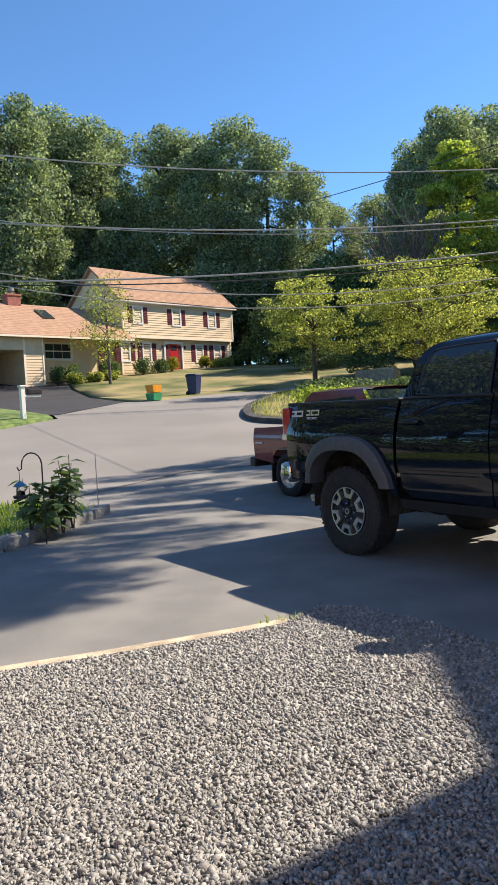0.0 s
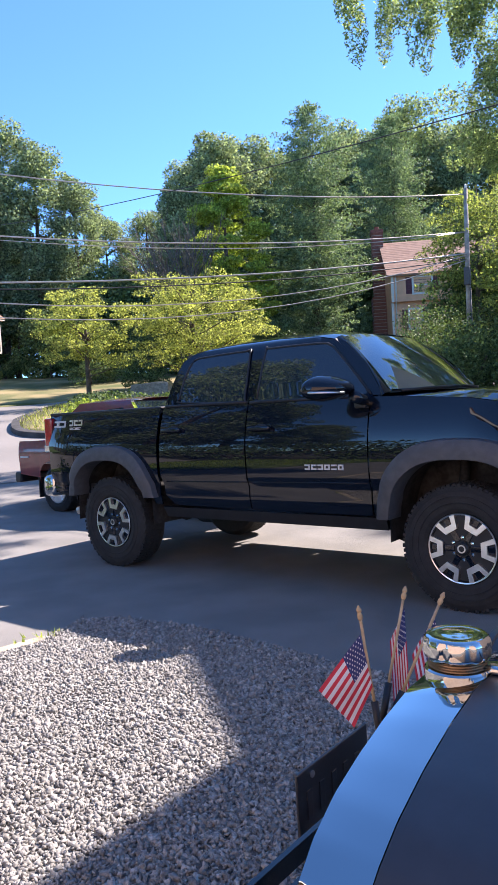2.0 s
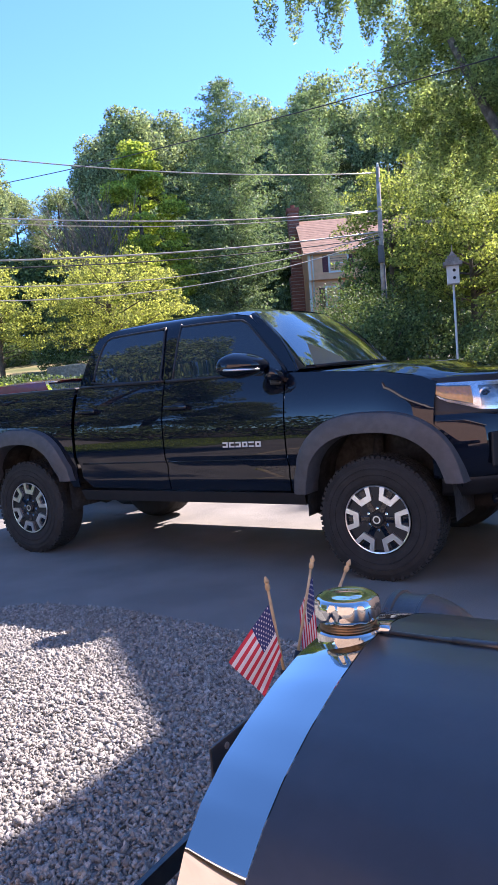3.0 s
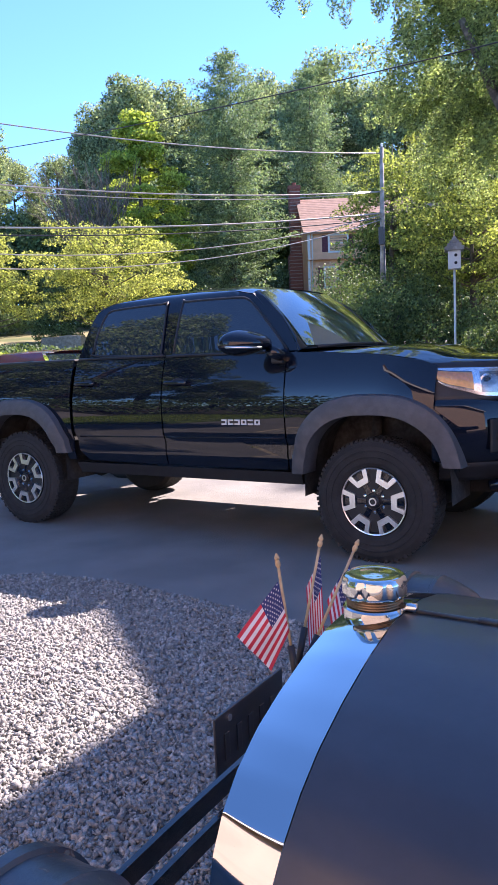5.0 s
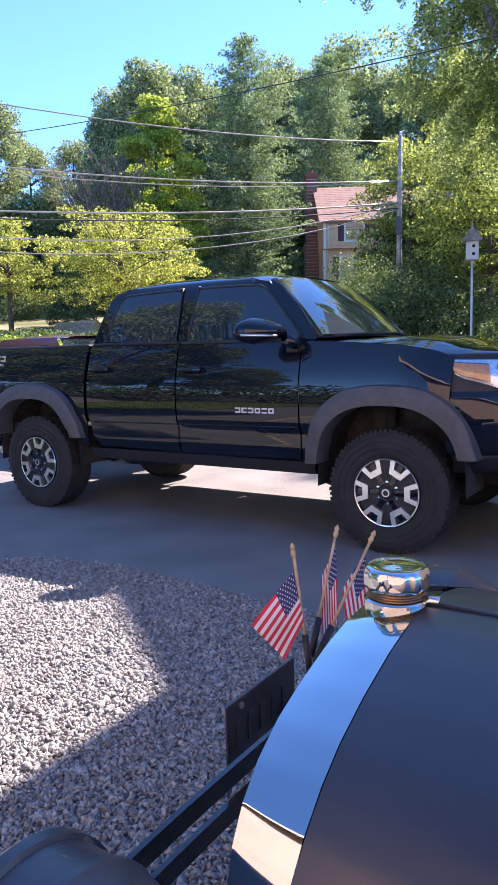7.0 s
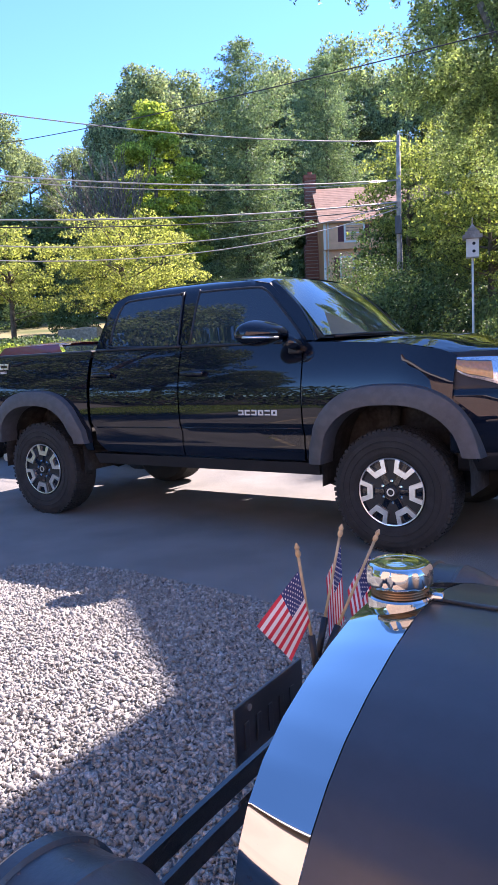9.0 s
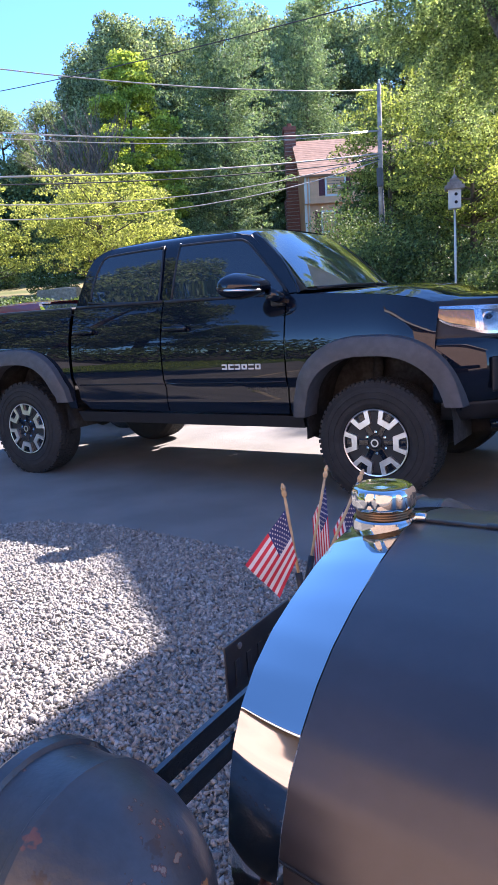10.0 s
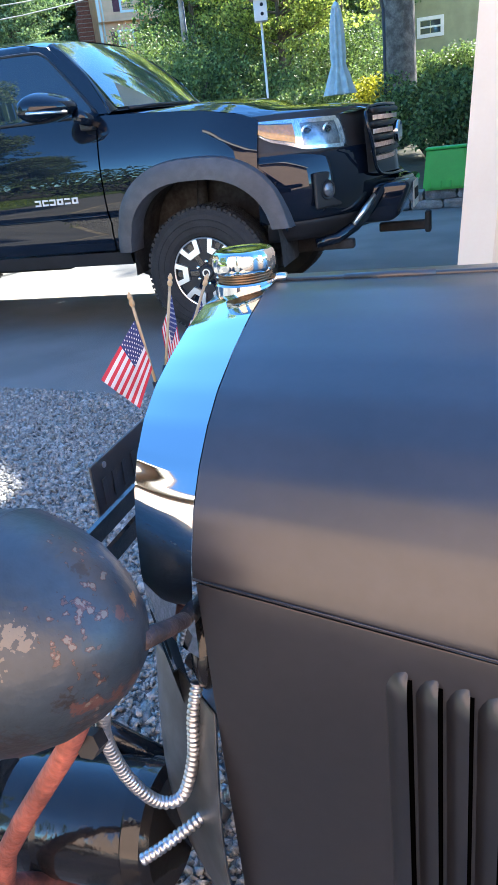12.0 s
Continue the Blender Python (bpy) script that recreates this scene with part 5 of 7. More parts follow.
    sheet("windscreen", lambda u, v: screen(0.02 + 0.95 * u, 0.05 + 0.9 * v), 16, 20, SCREEN_GLASS, T, "dark windscreen mirroring the trees")
    sheet("screen_frame", lambda u, v: Vector(screen(u, v)) - Vector((0.008, 0, 0.008)), 16, 20, BLACK_PLASTIC, T)
    edge = [(2.24, 1.815), (2.34, 1.785), (2.44, 1.705), (2.53, 1.62), (2.60, 1.53), (2.66, 1.44), (2.69, 1.385)]
    def pillar(u, v):
        i = u * (len(edge) - 1)
        j = min(int(i), len(edge) - 2)
        x, z = (edge[j][q] + (edge[j + 1][q] - edge[j][q]) * (i - j) for q in (0, 1))
        a = Vector((x - 0.02, side_y(x, z) + 0.012, z - 0.02))
        b = Vector(screen(u, 0.055))
        return a.lerp(b, v) + Vector((0.5, -0.7, 0.5)) * 0.02 * math.sin(math.pi * v)
    both.append(sheet("windscreen_pillar", pillar, 18, 6, BLACK_PAINT, T, "", True, 0.004))
    both.append(tube("wiper", [(2.755, 0.25, 1.405), (2.835, 0.5, 1.415), (2.895, 0.9, 1.42)], 0.012, BLACK_PLASTIC, T, "", 6))
    def hood(u, v):
        k = 2 * v - 1
        x0 = 2.64 + 0.21 * (1 - k * k)
        s = 1 - abs(k) ** 1.6
        x1 = 3.62 + 0.62 * (1 - abs(k) ** 2.9)
        x = x0 + (x1 - x0) * u
        edge = lerp_table(x, [(2.6, 1.378), (2.9, 1.364), (3.3, 1.334), (3.55, 1.287), (3.64, 1.25), (4.2, 1.22)])
        y = YC + k * (YC - side_y(min(x, 3.62), 1.385) - 0.002)
        bulge = 0.035 * max(0, 1 - (abs(k) / 0.55) ** 4) * (1 - 0.5 * u)
        rise = min(1.0, u / 0.4)
        z = edge + 0.055 * (1 - abs(k) ** 2.5) * (1 - 0.25 * u) * (0.35 + 0.65 * rise) + bulge * rise - 0.05 * max(0, u - 0.9) * 10 * 0.5
        if u > 0.2 and abs(k) > 0.5:
            z += 0.03 * math.sin(math.pi * min(1, (u - 0.2) / 0.8)) * min(1, (1 - abs(k)) * 5)
        return (x, y, z)
    sheet("hood", hood, 24, 30, BLACK_PAINT, T, "long black hood with a raised middle")
    # front end: bumper skin, lamps, grille
    def skin_front(s0, s1, z0, z1):
        return lambda u, v: tuple(nose(s0 + (s1 - s0) * u, z0 + (z1 - z0) * v)[:2]) + (z0 + (z1 - z0) * v,)
    both.append(sheet("bumper_skin", skin_front(0.0, 1.0, 0.66, 1.04), 22, 10, BLACK_PAINT, T, "", True, 0.02))
    both.append(sheet("nose_panel", skin_front(0.02, 1.0, 1.04, 1.262), 20, 8, BLACK_PLASTIC, T, "", True, 0.01))
    both.append(sheet("lower_valance", skin_front(0.06, 1.0, 0.54, 0.655), 16, 4, BLACK_PLASTIC, T, "", True, 0.02))
    lamp_body = new("headlight")
    lamp_body.parent = T
    lamp_body["label"] = "clear headlight with an amber corner"
    def lamp_face(a, b, off, lo=0.0, hi=1.0):
        def fn(u, v):
            s = a + (b - a) * u
            zt = 1.235 - 0.02 * s
            zb = lerp_table(s, [(0.0, 1.19), (0.1, 1.12), (0.3, 1.06), (0.62, 1.045)])
            w = lo + (hi - lo) * v
            z = zb + (zt - zb) * w
            p = nose(s, z)
            n = Vector((0.25 + 0.75 * s, -(1 - s) * 0.8, 0)).normalized()
            p = p + n * (off + 0.014 * math.sin(math.pi * w))
            return (p.x, p.y, z)
        return fn
    sheet("amber_marker", lamp_face(0.03, 0.25, 0.009, 0.16, 0.8), 8, 6, AMBER, lamp_body, "amber side marker")
    sheet("reflector", lamp_face(0.0, 0.62, 0.002), 16, 8, LAMP_BRIGHT, lamp_body, "silver lamp housing")
    for lo, hi, a, b in ((0.0, 0.12, 0.04, 0.60), (0.84, 1.0, 0.02, 0.60)):
        sheet("chrome_strip", lamp_face(a, b, 0.008, lo, hi), 14, 2, LAMP_SILVER, lamp_body)
    for a, b in ((0.25, 0.3), (0.57, 0.61)):
        sheet("chrome_divider", lamp_face(a, b, 0.008, 0.1, 0.9), 2, 6, LAMP_SILVER, lamp_body)
    sheet("lens", lamp_face(0.0, 0.62, 0.016), 16, 8, CLEAR, lamp_body, "clear lens").visible_shadow = False
    for s in (0.35, 0.51):
        p = nose(s, 1.14)
        n = Vector((0.25 + 0.75 * s, -(1 - s) * 0.8, 0)).normalized()
        lathe("projector", [(0.05, -0.02), (0.05, 0.004), (0.04, 0.008), (0.036, 0.0), (0.0, 0.004)], LAMP_SILVER, lamp_body, "", 20, Matrix.Translation((p.x, p.y, 1.14)) @ n.to_track_quat("Z", "Y").to_matrix().to_4x4(), False)
        lathe("projector_bowl", [(0.034, 0.004), (0.028, 0.012), (0.0, 0.016)], AUTO_GLASS, lamp_body, "", 16, Matrix.Translation((p.x, p.y, 1.14)) @ n.to_track_quat("Z", "Y").to_matrix().to_4x4(), False)
    both.append(lamp_body)
    p = nose(0.42, 0.82)
    fog = lathe("fog_lamp", [(0.06, -0.01), (0.056, 0.004), (0.044, 0.0), (0.04, 0.008), (0.0, 0.01)], BLACK_PLASTIC, T, "round fog lamp in a black bezel", 24, Matrix.Translation((p.x + 0.012, p.y - 0.012, 0.82)) @ Vector((0.8, -0.55, 0)).to_track_quat("Z", "Y").to_matrix().to_4x4(), False)
    lathe("fog_lens", [(0.038, 0.009), (0.03, 0.014), (0.0, 0.018)], LAMP_DARK, fog, "", 20, Matrix.Translation((p.x + 0.012, p.y - 0.012, 0.82)) @ Vector((0.8, -0.55, 0)).to_track_quat("Z", "Y").to_matrix().to_4x4(), False)
    box("fog_bezel", (-0.10, -0.105, -0.012), (0.12, 0.105, 0.006), BLACK_PLASTIC, fog, "square black fog lamp recess", 0.012, Matrix.Translation((p.x + 0.004, p.y - 0.004, 0.82)) @ Vector((0.8, -0.55, 0)).to_track_quat("Z", "Y").to_matrix().to_4x4())
    both.append(fog)
    # grille: frame, mesh rows, emblem
    grille = new("grille")
    grille.parent = T
    grille["label"] = "dark mesh grille with a round emblem"
    ring = smooth_line([(4.22, 0.42, 1.235), (4.31, YC, 1.255), (4.22, 2 * YC - 0.42, 1.235), (4.25, 2 * YC - 0.38, 1.06), (4.27, 2 * YC - 0.52, 0.87), (4.36, YC, 0.84), (4.27, 0.52, 0.87), (4.25, 0.38, 1.06)], 6, True)
    tube("grille_frame", ring + ring[:1], 0.011, BLACK_PAINT, grille, "", 8)
    raw("grille_back", [(4.215, 0.42, 0.88), (4.29, YC, 0.86), (4.215, 2 * YC - 0.42, 0.88), (4.195, 2 * YC - 0.42, 1.23), (4.26, YC, 1.25), (4.195, 0.42, 1.23)], [(0, 1, 4, 5), (1, 2, 3, 4)], DARK, grille)
    for r in range(4):
        z = 0.94 + 0.078 * r
        bm = bmesh.new()
        for k in range(46):
            y = 0.46 + k * (2 * YC - 0.92) / 45
            q = 0.075 * (1 - ((y - YC) / 0.52) ** 2)
            for tip, h in ((0.0, 0.026), (0.012, 0.014)):
                add_box(bm, (4.236 + q, y - 0.004 + tip * 0.5, z + tip), (4.244 + q, y + 0.003 + tip * 0.5, z + h))
        part("grille_mesh", bm, GRILLE_TEETH, grille, "bright pressed mesh row")
        tube("grille_bar", [(4.238 + 0.075 * (1 - ((y - YC) / 0.52) ** 2), y, z + 0.053) for y in np.linspace(0.43, 2 * YC - 0.43, 13)], 0.016, BLACK_PLASTIC, grille, "", 8)
    lathe("emblem", [(0.085, 0.0), (0.085, 0.03), (0.07, 0.04), (0.062, 0.026), (0.0, 0.03)], CHROME, grille, "plain round chrome emblem", 28, Matrix.Translation((4.318, YC, 1.09)) @ pose(0, 0, 0, 0, 90, 0) @ Matrix.Diagonal((0.8, 1.15, 1, 1)), False)
    # skid bar, hitch, plate
    both.append(tube("skid_bar", [(3.9, 0.24, 0.50), (4.02, 0.3, 0.515), (4.12, 0.4, 0.57), (4.2, 0.5, 0.66), (4.27, 0.58, 0.76), (4.36, 0.68, 0.795), (4.42, YC, 0.80)], [0.03, 0.034, 0.036, 0.036, 0.03, 0.02, 0.018], BLACK_PAINT, T, "", 10))
    both.append(tube("skid_trim", [(4.12, 0.365, 0.585), (4.18, 0.43, 0.665), (4.235, 0.5, 0.74)], [0.016, 0.02, 0.014], ALLOY, T, "silver trim on the lower bumper", 8))
    both.append(box("tow_hook", (3.92, 0.33, 0.44), (4.12, 0.40, 0.50), UNDER, T, "", 0.012))
    bm = bmesh.new()
    for v in add_box(bm, (4.0, 0.56, 0.56), (4.446, 2 * YC - 0.56, 0.80), 0.03):
        v.co.x -= 0.22 * max(0.0, 0.66 - v.co.z) / 0.1 * 0.5
    part("bumper_middle", bm, BLACK_PAINT, T, "black bumper middle that carries the plate", True)
    box("hitch_bar", (4.2, YC - 0.05, 0.45), (4.54, YC + 0.02, 0.51), UNDER, T, "", 0.01)
    box("hitch_pin", (4.51, YC - 0.06, 0.43), (4.55, YC + 0.03, 0.57), UNDER, T, "", 0.012)
    pl = box("number_plate", (4.452, YC - 0.22, 0.62), (4.458, YC + 0.08, 0.78), PLATE, T, "pale number plate with plain dark bars", 0.0)
    for k in range(6):
        box("plate_bar", (4.459, YC - 0.19 + 0.042 * k, 0.665), (4.461, YC - 0.165 + 0.042 * k, 0.735), UNDER, pl)
    # bed: cover, tailgate, lamps, bumper
    box("bed_cover", (-0.92, 0.07, 1.375), (0.61, 2 * YC - 0.07, 1.405), BLACK_PLASTIC, T, "flat black bed cover", 0.012)
    box("tailgate", (-1.0, 0.13, 0.72), (-0.93, 2 * YC - 0.13, 1.39), BLACK_PAINT, T, "", 0.02)
    box("cab_back", (0.67, 0.13, 0.6), (0.71, 2 * YC - 0.13, 1.45), BLACK_PAINT, T, "", 0.02)
    tl = box("tail_light", (-0.985, 0.035, 1.03), (-0.875, 0.125, 1.36), RED_LENS, T, "red tail light with a clear band", 0.02)
    box("clear_band", (-0.99, 0.03, 1.03), (-0.9, 0.12, 1.10), LAMP_SILVER, tl, "", 0.01)
    both.append(tl)
    bm = bmesh.new()
    add_box(bm, (-1.16, 0.1, 0.58), (-0.98, YC, 0.80), 0.05)
    both.append(part("rear_bumper", bm, CHROME, T, "chrome rear bumper", True))
    bars(T, -0.83, 1.265, 0.20, 0.062, 3, WHITE_MARK, 0.25)
    bars(T, -0.58, 1.275, 0.20, 0.055, 3, ALLOY, 0.25)
    bars(T, -0.56, 1.24, 0.16, 0.02, 5, WHITE_MARK, 0.1)
    # chassis
    bm = bmesh.new()
    for y in (0.45, 2 * YC - 0.55):
        add_box(bm, (-0.95, y, 0.42), (3.9, y + 0.1, 0.56))
    add_box(bm, (0.6, 0.3, 0.50), (2.7, 2 * YC - 0.3, 0.60))
    add_box(bm, (-0.9, 0.15, 0.60), (0.6, 2 * YC - 0.15, 0.72))
    add_box(bm, (1.0, 0.6, 0.36), (1.9, 1.0, 0.5), 0.05)
    add_box(bm, (2.5, 0.5, 0.3), (3.6, 1.4, 0.6), 0.06)
    add_box(bm, (2.75, 0.45, 0.55), (3.9, 1.45, 1.15), 0.06)
    part("chassis", bm, UNDER, T, "dark frame and underbody")
    for x in (0, 3.236):
        tube("axle", [(x, 0.1, 0.40), (x, 0.75, 0.40), (x, 0.94, 0.40), (x, 1.2, 0.40), (x, 1.78, 0.40)], [0.05, 0.055, 0.13, 0.06, 0.05], UNDER, T, "", 10)
    tube("exhaust_pipe", [(0.1, 0.55, 0.5), (-0.35, 0.42, 0.5), (-0.62, 0.3, 0.47), (-0.78, 0.22, 0.44)], 0.035, ALLOY, T, "steel exhaust tip", 12)
    tube("shock_absorber", [(3.10, 0.33, 0.45), (3.14, 0.36, 0.95)], 0.035, LINER, T, "", 10)
    for ob in both:
        mirrored(ob, T)
    for x in (0, 3.236):
        wheel(T, pose(x, 0.0, 0.40, 0, 38 + 21 * (x > 0), 0))
        wheel(T, pose(x, 2 * YC, 0.40, 0, 0, 180))
    return T


black_pickup()


# ---- hot rod ----
HC = -3.52
REAR_ARCH = [(0.0, 1.034), (0.05, 1.032), (0.11, 1.02), (0.173, 1.001), (0.225, 0.98), (0.26, 0.959), (0.29, 0.934), (0.315, 0.905), (0.333, 0.87), (0.345, 0.83), (0.35, 0.77), (0.345, 0.68), (0.33, 0.6)]
FRONT_ARCH = [(0.0, 1.022), (0.05, 1.019), (0.105, 1.008), (0.16, 0.992), (0.205, 0.975), (0.241, 0.953), (0.266, 0.928), (0.283, 0.90), (0.294, 0.865), (0.301, 0.82), (0.300, 0.775), (0.285, 0.70), (0.26, 0.6)]


def arch_at(k, n, table):
    """A point of an arch, k from -n (near side) to n (far side)."""
    i = abs(k) / n * (len(table) - 1)
    j = min(int(i), len(table) - 2)
    a, b = table[j], table[j + 1]
    f = i - j
    return math.copysign(a[0] + (b[0] - a[0]) * f, k), a[1] + (b[1] - a[1]) * f


STEEL_CABLE = mat("galvanised_conduit", (0.52, 0.53, 0.55), 0.32, metal=0.9, var=0.1, scale=60)
RUST_RED = mat("red_oxide_primer", (0.3, 0.088, 0.062), 0.6, var=0.3, scale=30, bump=0.3, bump_scale=120)
GLOSS_BLACK = mat("gloss_black_enamel", (0.012, 0.012, 0.013), 0.12, var=0.2, scale=8, bump=0.1, bump_scale=40)
APRON = mat("worn_grey_apron", (0.06, 0.07, 0.08), 0.4, var=0.35, scale=9, second=(0.1, 0.115, 0.13))
BRASS = mat("dull_brass", (0.2, 0.14, 0.09), 0.4, metal=0.9, var=0.2, scale=40)
WOOD = mat("dowel_wood", (0.55, 0.38, 0.2), 0.6, var=0.15, scale=40)
FLAG_RED, FLAG_WHITE, FLAG_BLUE = (mat(n, c, 0.7, var=0.06, scale=30, bump=0.2, bump_scale=500) for n, c in (("flag_red", (0.6, 0.035, 0.06)), ("flag_white", (0.75, 0.73, 0.75)), ("flag_blue", (0.025, 0.04, 0.16))))


def hood_width(x):
    return 1.0 + 0.24 * (x - 4.72)


def hot_rod():
    H = empty("hot_rod", pose(0, 0, 0), "satin black vintage hot rod with a chrome radiator shell", "vintage car")
    n = 12 * 4
    # radiator shell, rounded over towards the front
    def shell(u, v):
        k = (2 * v - 1) * n
        a, za = arch_at(k, n, FRONT_ARCH)
        b, zb = arch_at(k, n, REAR_ARCH)
        w = min(1.0, max(0.0, (abs(k) / n - 0.1) / 0.45))
        w = w * w * (3 - 2 * w) * 0.05 + 0.03 * max(0.0, min(1.0, (abs(k) / n - 0.55) / 0.3))
        fx, fy, fz = 4.645 + 0.325 * w, a + math.copysign((0.78 - abs(a)) * w, k), za + (1.25 - za) * w
        e = u + 0.15 * math.sin(math.pi * u)
        return (fx + (4.7185 - fx) * u, HC + fy + (b - fy) * e, fz + (zb - fz) * e + 0.002)
    sheet("radiator_shell", lambda u, v: shell(u, 0.085 + 0.83 * v), 24, 96, CHROME, H, "mirror-polished chrome radiator shell")
    sheet("shell_front", lambda u, v: (shell(0, v)[0] - 0.01 * math.sin(u * math.pi * 0.6), HC + (shell(0, v)[1] - HC) * (1 - 0.14 * u), shell(0, v)[2] - 0.036 * u), 6, 64, CHROME, H)
    bm = bmesh.new()
    bm.faces.new([bm.verts.new((4.69, HC + 0.9 * arch_at(k, n, FRONT_ARCH)[0], arch_at(k, n, FRONT_ARCH)[1] - 0.03)) for k in range(-n, n + 1)])
    part("radiator_core", bm, DARK, H)
    # hood top in two leaves, with a hinge rib and the side panels below the seam
    seam_i = 8.5 / 12
    def leaf_fn(side, lift=0.0):
        def fn(u, v):
            x = 4.7195 + 1.4 * u
            k = side * n * seam_i * (0.004 + 0.996 * v)
            b, z = arch_at(k, n, REAR_ARCH)
            rise = -0.14 * (abs(k) / n / seam_i) ** 2 * (x - 4.72)
            return (x, HC + b * hood_width(x), z + rise + lift)
        return fn
    near = sheet("hood_top", leaf_fn(-1), 20, 40, SATIN_BLACK, H, "satin black hood leaf", True, 0.003)
    sheet("hood_top", leaf_fn(1), 20, 40, SATIN_BLACK, H, "satin black hood leaf", True, 0.003)
    def hood_side(side):
        def fn(u, v):
            x = 4.722 + 1.4 * u
            b, z = arch_at(side * n * seam_i, n, REAR_ARCH)
            z0 = z - 0.004 - 0.14 * (x - 4.722)
            w = abs(b) * hood_width(x) - 0.0015 + 0.001 * math.sin(v * math.pi)
            return (x, HC + side * w, z0 - v * 0.42)
        return fn
    sides = [sheet("hood_side", hood_side(s), 20, 16, SATIN_BLACK, H, "louvred hood side", True, 0.003) for s in (-1, 1)]
    # rolled edges along the seam
    for s in (-1, 1):
        tube("hood_bead", [Vector(leaf_fn(s)(u, 1.0)) + Vector((0, s * 0.002, 0.003)) for u in np.linspace(0, 1, 12)], 0.0007, SATIN_BLACK, H, "", 8)
    # louvres: pressed scoops, each with a flat black strip painting the shade in its slot
    for k in range(12):
        x = 4.8965 + 0.024 * k
        y = HC - abs(arch_at(-n * seam_i, n, REAR_ARCH)[0]) * hood_width(x)
        zt = 0.789 - 0.13 * (x - 4.9)
        bm = bmesh.new()
        m = 26
        rings = []
        for i in range(m + 1):
            t = i / m
            z = zt - 0.30 * t * t ** 0.25
            open_up = min(1, t * 9, (1 - t) * 9) ** 0.5
            rings.append([bm.verts.new((x + 0.0055 - 0.0185 * open_up * q, y + 0.001 - 0.015 * open_up * (1 - q) ** 0.7, z + 0.004 * q * (t < 0.2))) for q in (1.0, 0.75, 0.5, 0.25, 0.0)])
        for ra, rb in zip(rings, rings[1:]):
            for i in range(4):
                bm.faces.new((ra[i], rb[i], rb[i + 1], ra[i + 1]))
        part("louvre", bm, SATIN_BLACK, sides[0], "", True)
        box("louvre_slot", (x + 0.0045, y - 0.0035, zt - 0.29), (x + 0.0088, y - 0.0005, zt - 0.006), SLOT_SHADE, sides[0], "black strip that stands in for the slot's shade")
    # hinge rod on the middle line
    hinge = tube("hood_hinge", [(4.73, HC, 1.0355), (4.9, HC, 1.0355), (6.1, HC, 1.0355)], 0.0035, SATIN_BLACK, H, "", 10)
    for a, b in ((4.80, 4.90), (4.97, 5.10), (5.2, 5.33)):
        tube("hinge_knuckle", [(a, HC, 1.0358), (b, HC, 1.0358)], 0.0048, SATIN_BLACK, hinge, "", 10)
    tube("hinge_clip", [(4.712, HC, 1.039), (4.732, HC, 1.04)], 0.0055, CHROME, hinge, "bright hinge end", 12)
    # filler cap
    cap = lathe("radiator_cap", [(0.031, 0.990), (0.032, 1.022), (0.0365, 1.024), (0.0365, 1.037), (0.0345, 1.039), (0.031, 1.039)], CHROME, H, "chrome filler neck with threaded cap", 36, Matrix.Translation((4.682, HC, 0.0)), False)
    bm = bmesh.new()
    for i in range(4):
        add_lathe(bm, [(0.0305, 1.039 + 0.0029 * i), (0.0325, 1.0404 + 0.0029 * i), (0.0305, 1.0419 + 0.0029 * i)], 36, Matrix.Translation((4.682, HC, 0)))
    part("thread", bm, BRASS, cap, "dull brass thread", True)
    bm = bmesh.new()
    rings = []
    for r, z, amp in ((0.031, 1.0495, 0.0), (0.0355, 1.050, 0.05), (0.037, 1.055, 0.06), (0.037, 1.067, 0.06), (0.0355, 1.072, 0.03), (0.032, 1.0748, 0.0), (0.028, 1.0738, 0.0), (0.017, 1.0752, 0.0), (0.004, 1.0757, 0.0)):
        rings.append([bm.verts.new((4.682 + r * (1 - amp * max(0, math.cos(8 * a)) ** 2) * math.cos(a), HC + r * (1 - amp * max(0, math.cos(8 * a)) ** 2) * math.sin(a), z)) for a in (2 * math.pi * i / 64 for i in range(64))])
    for a, b in zip(rings, rings[1:]):
        for i in range(64):
            bm.faces.new((a[i], a[(i + 1) % 64], b[(i + 1) % 64], b[i]))
    bm.faces.new(rings[-1])
    part("cap_top", bm, CHROME, cap, "scalloped chrome cap", True)
    # cowl and body behind, plain
    sheet("cowl", lambda u, v: (6.125 + 1.6 * u, HC + arch_at((2 * v - 1) * n, n, REAR_ARCH)[0] * (hood_width(6.12) + 0.1 * u), arch_at((2 * v - 1) * n, n, REAR_ARCH)[1] + 0.004 + 0.04 * u), 6, 60, SATIN_BLACK, H, "", True, 0.004)
    # apron, frame, axle tube
    bm = bmesh.new()
    add_box(bm, (4.60, HC - 0.34, 0.27), (6.3, HC - 0.30, 0.35), 0.01)
    add_box(bm, (4.60, HC + 0.30, 0.27), (6.3, HC + 0.34, 0.35), 0.01)
    part("frame_rail", bm, SATIN_BLACK, H)
    def apron(u, v):
        return (4.62 + 0.10 * u, HC - 0.25 - 0.09 * u - 0.03 * math.sin(v * math.pi), 0.70 - 0.34 * v)
    sheet("splash_apron", apron, 8, 10, APRON, H, "worn grey splash apron", True, 0.004)
    lathe("shock_drum", [(0.0, 0.0), (0.066, 0.0), (0.076, 0.008), (0.078, 0.03), (0.075, 0.033), (0.075, 0.145), (0.08, 0.15), (0.08, 0.165), (0.075, 0.17), (0.075, 0.2), (0.0, 0.2)], GLOSS_BLACK, H, "glossy black cylinder under the lamp", 40, Matrix.Translation((4.612, -3.80, 0.445)) @ pose(0, 0, 0, 0, -94, 0), False)
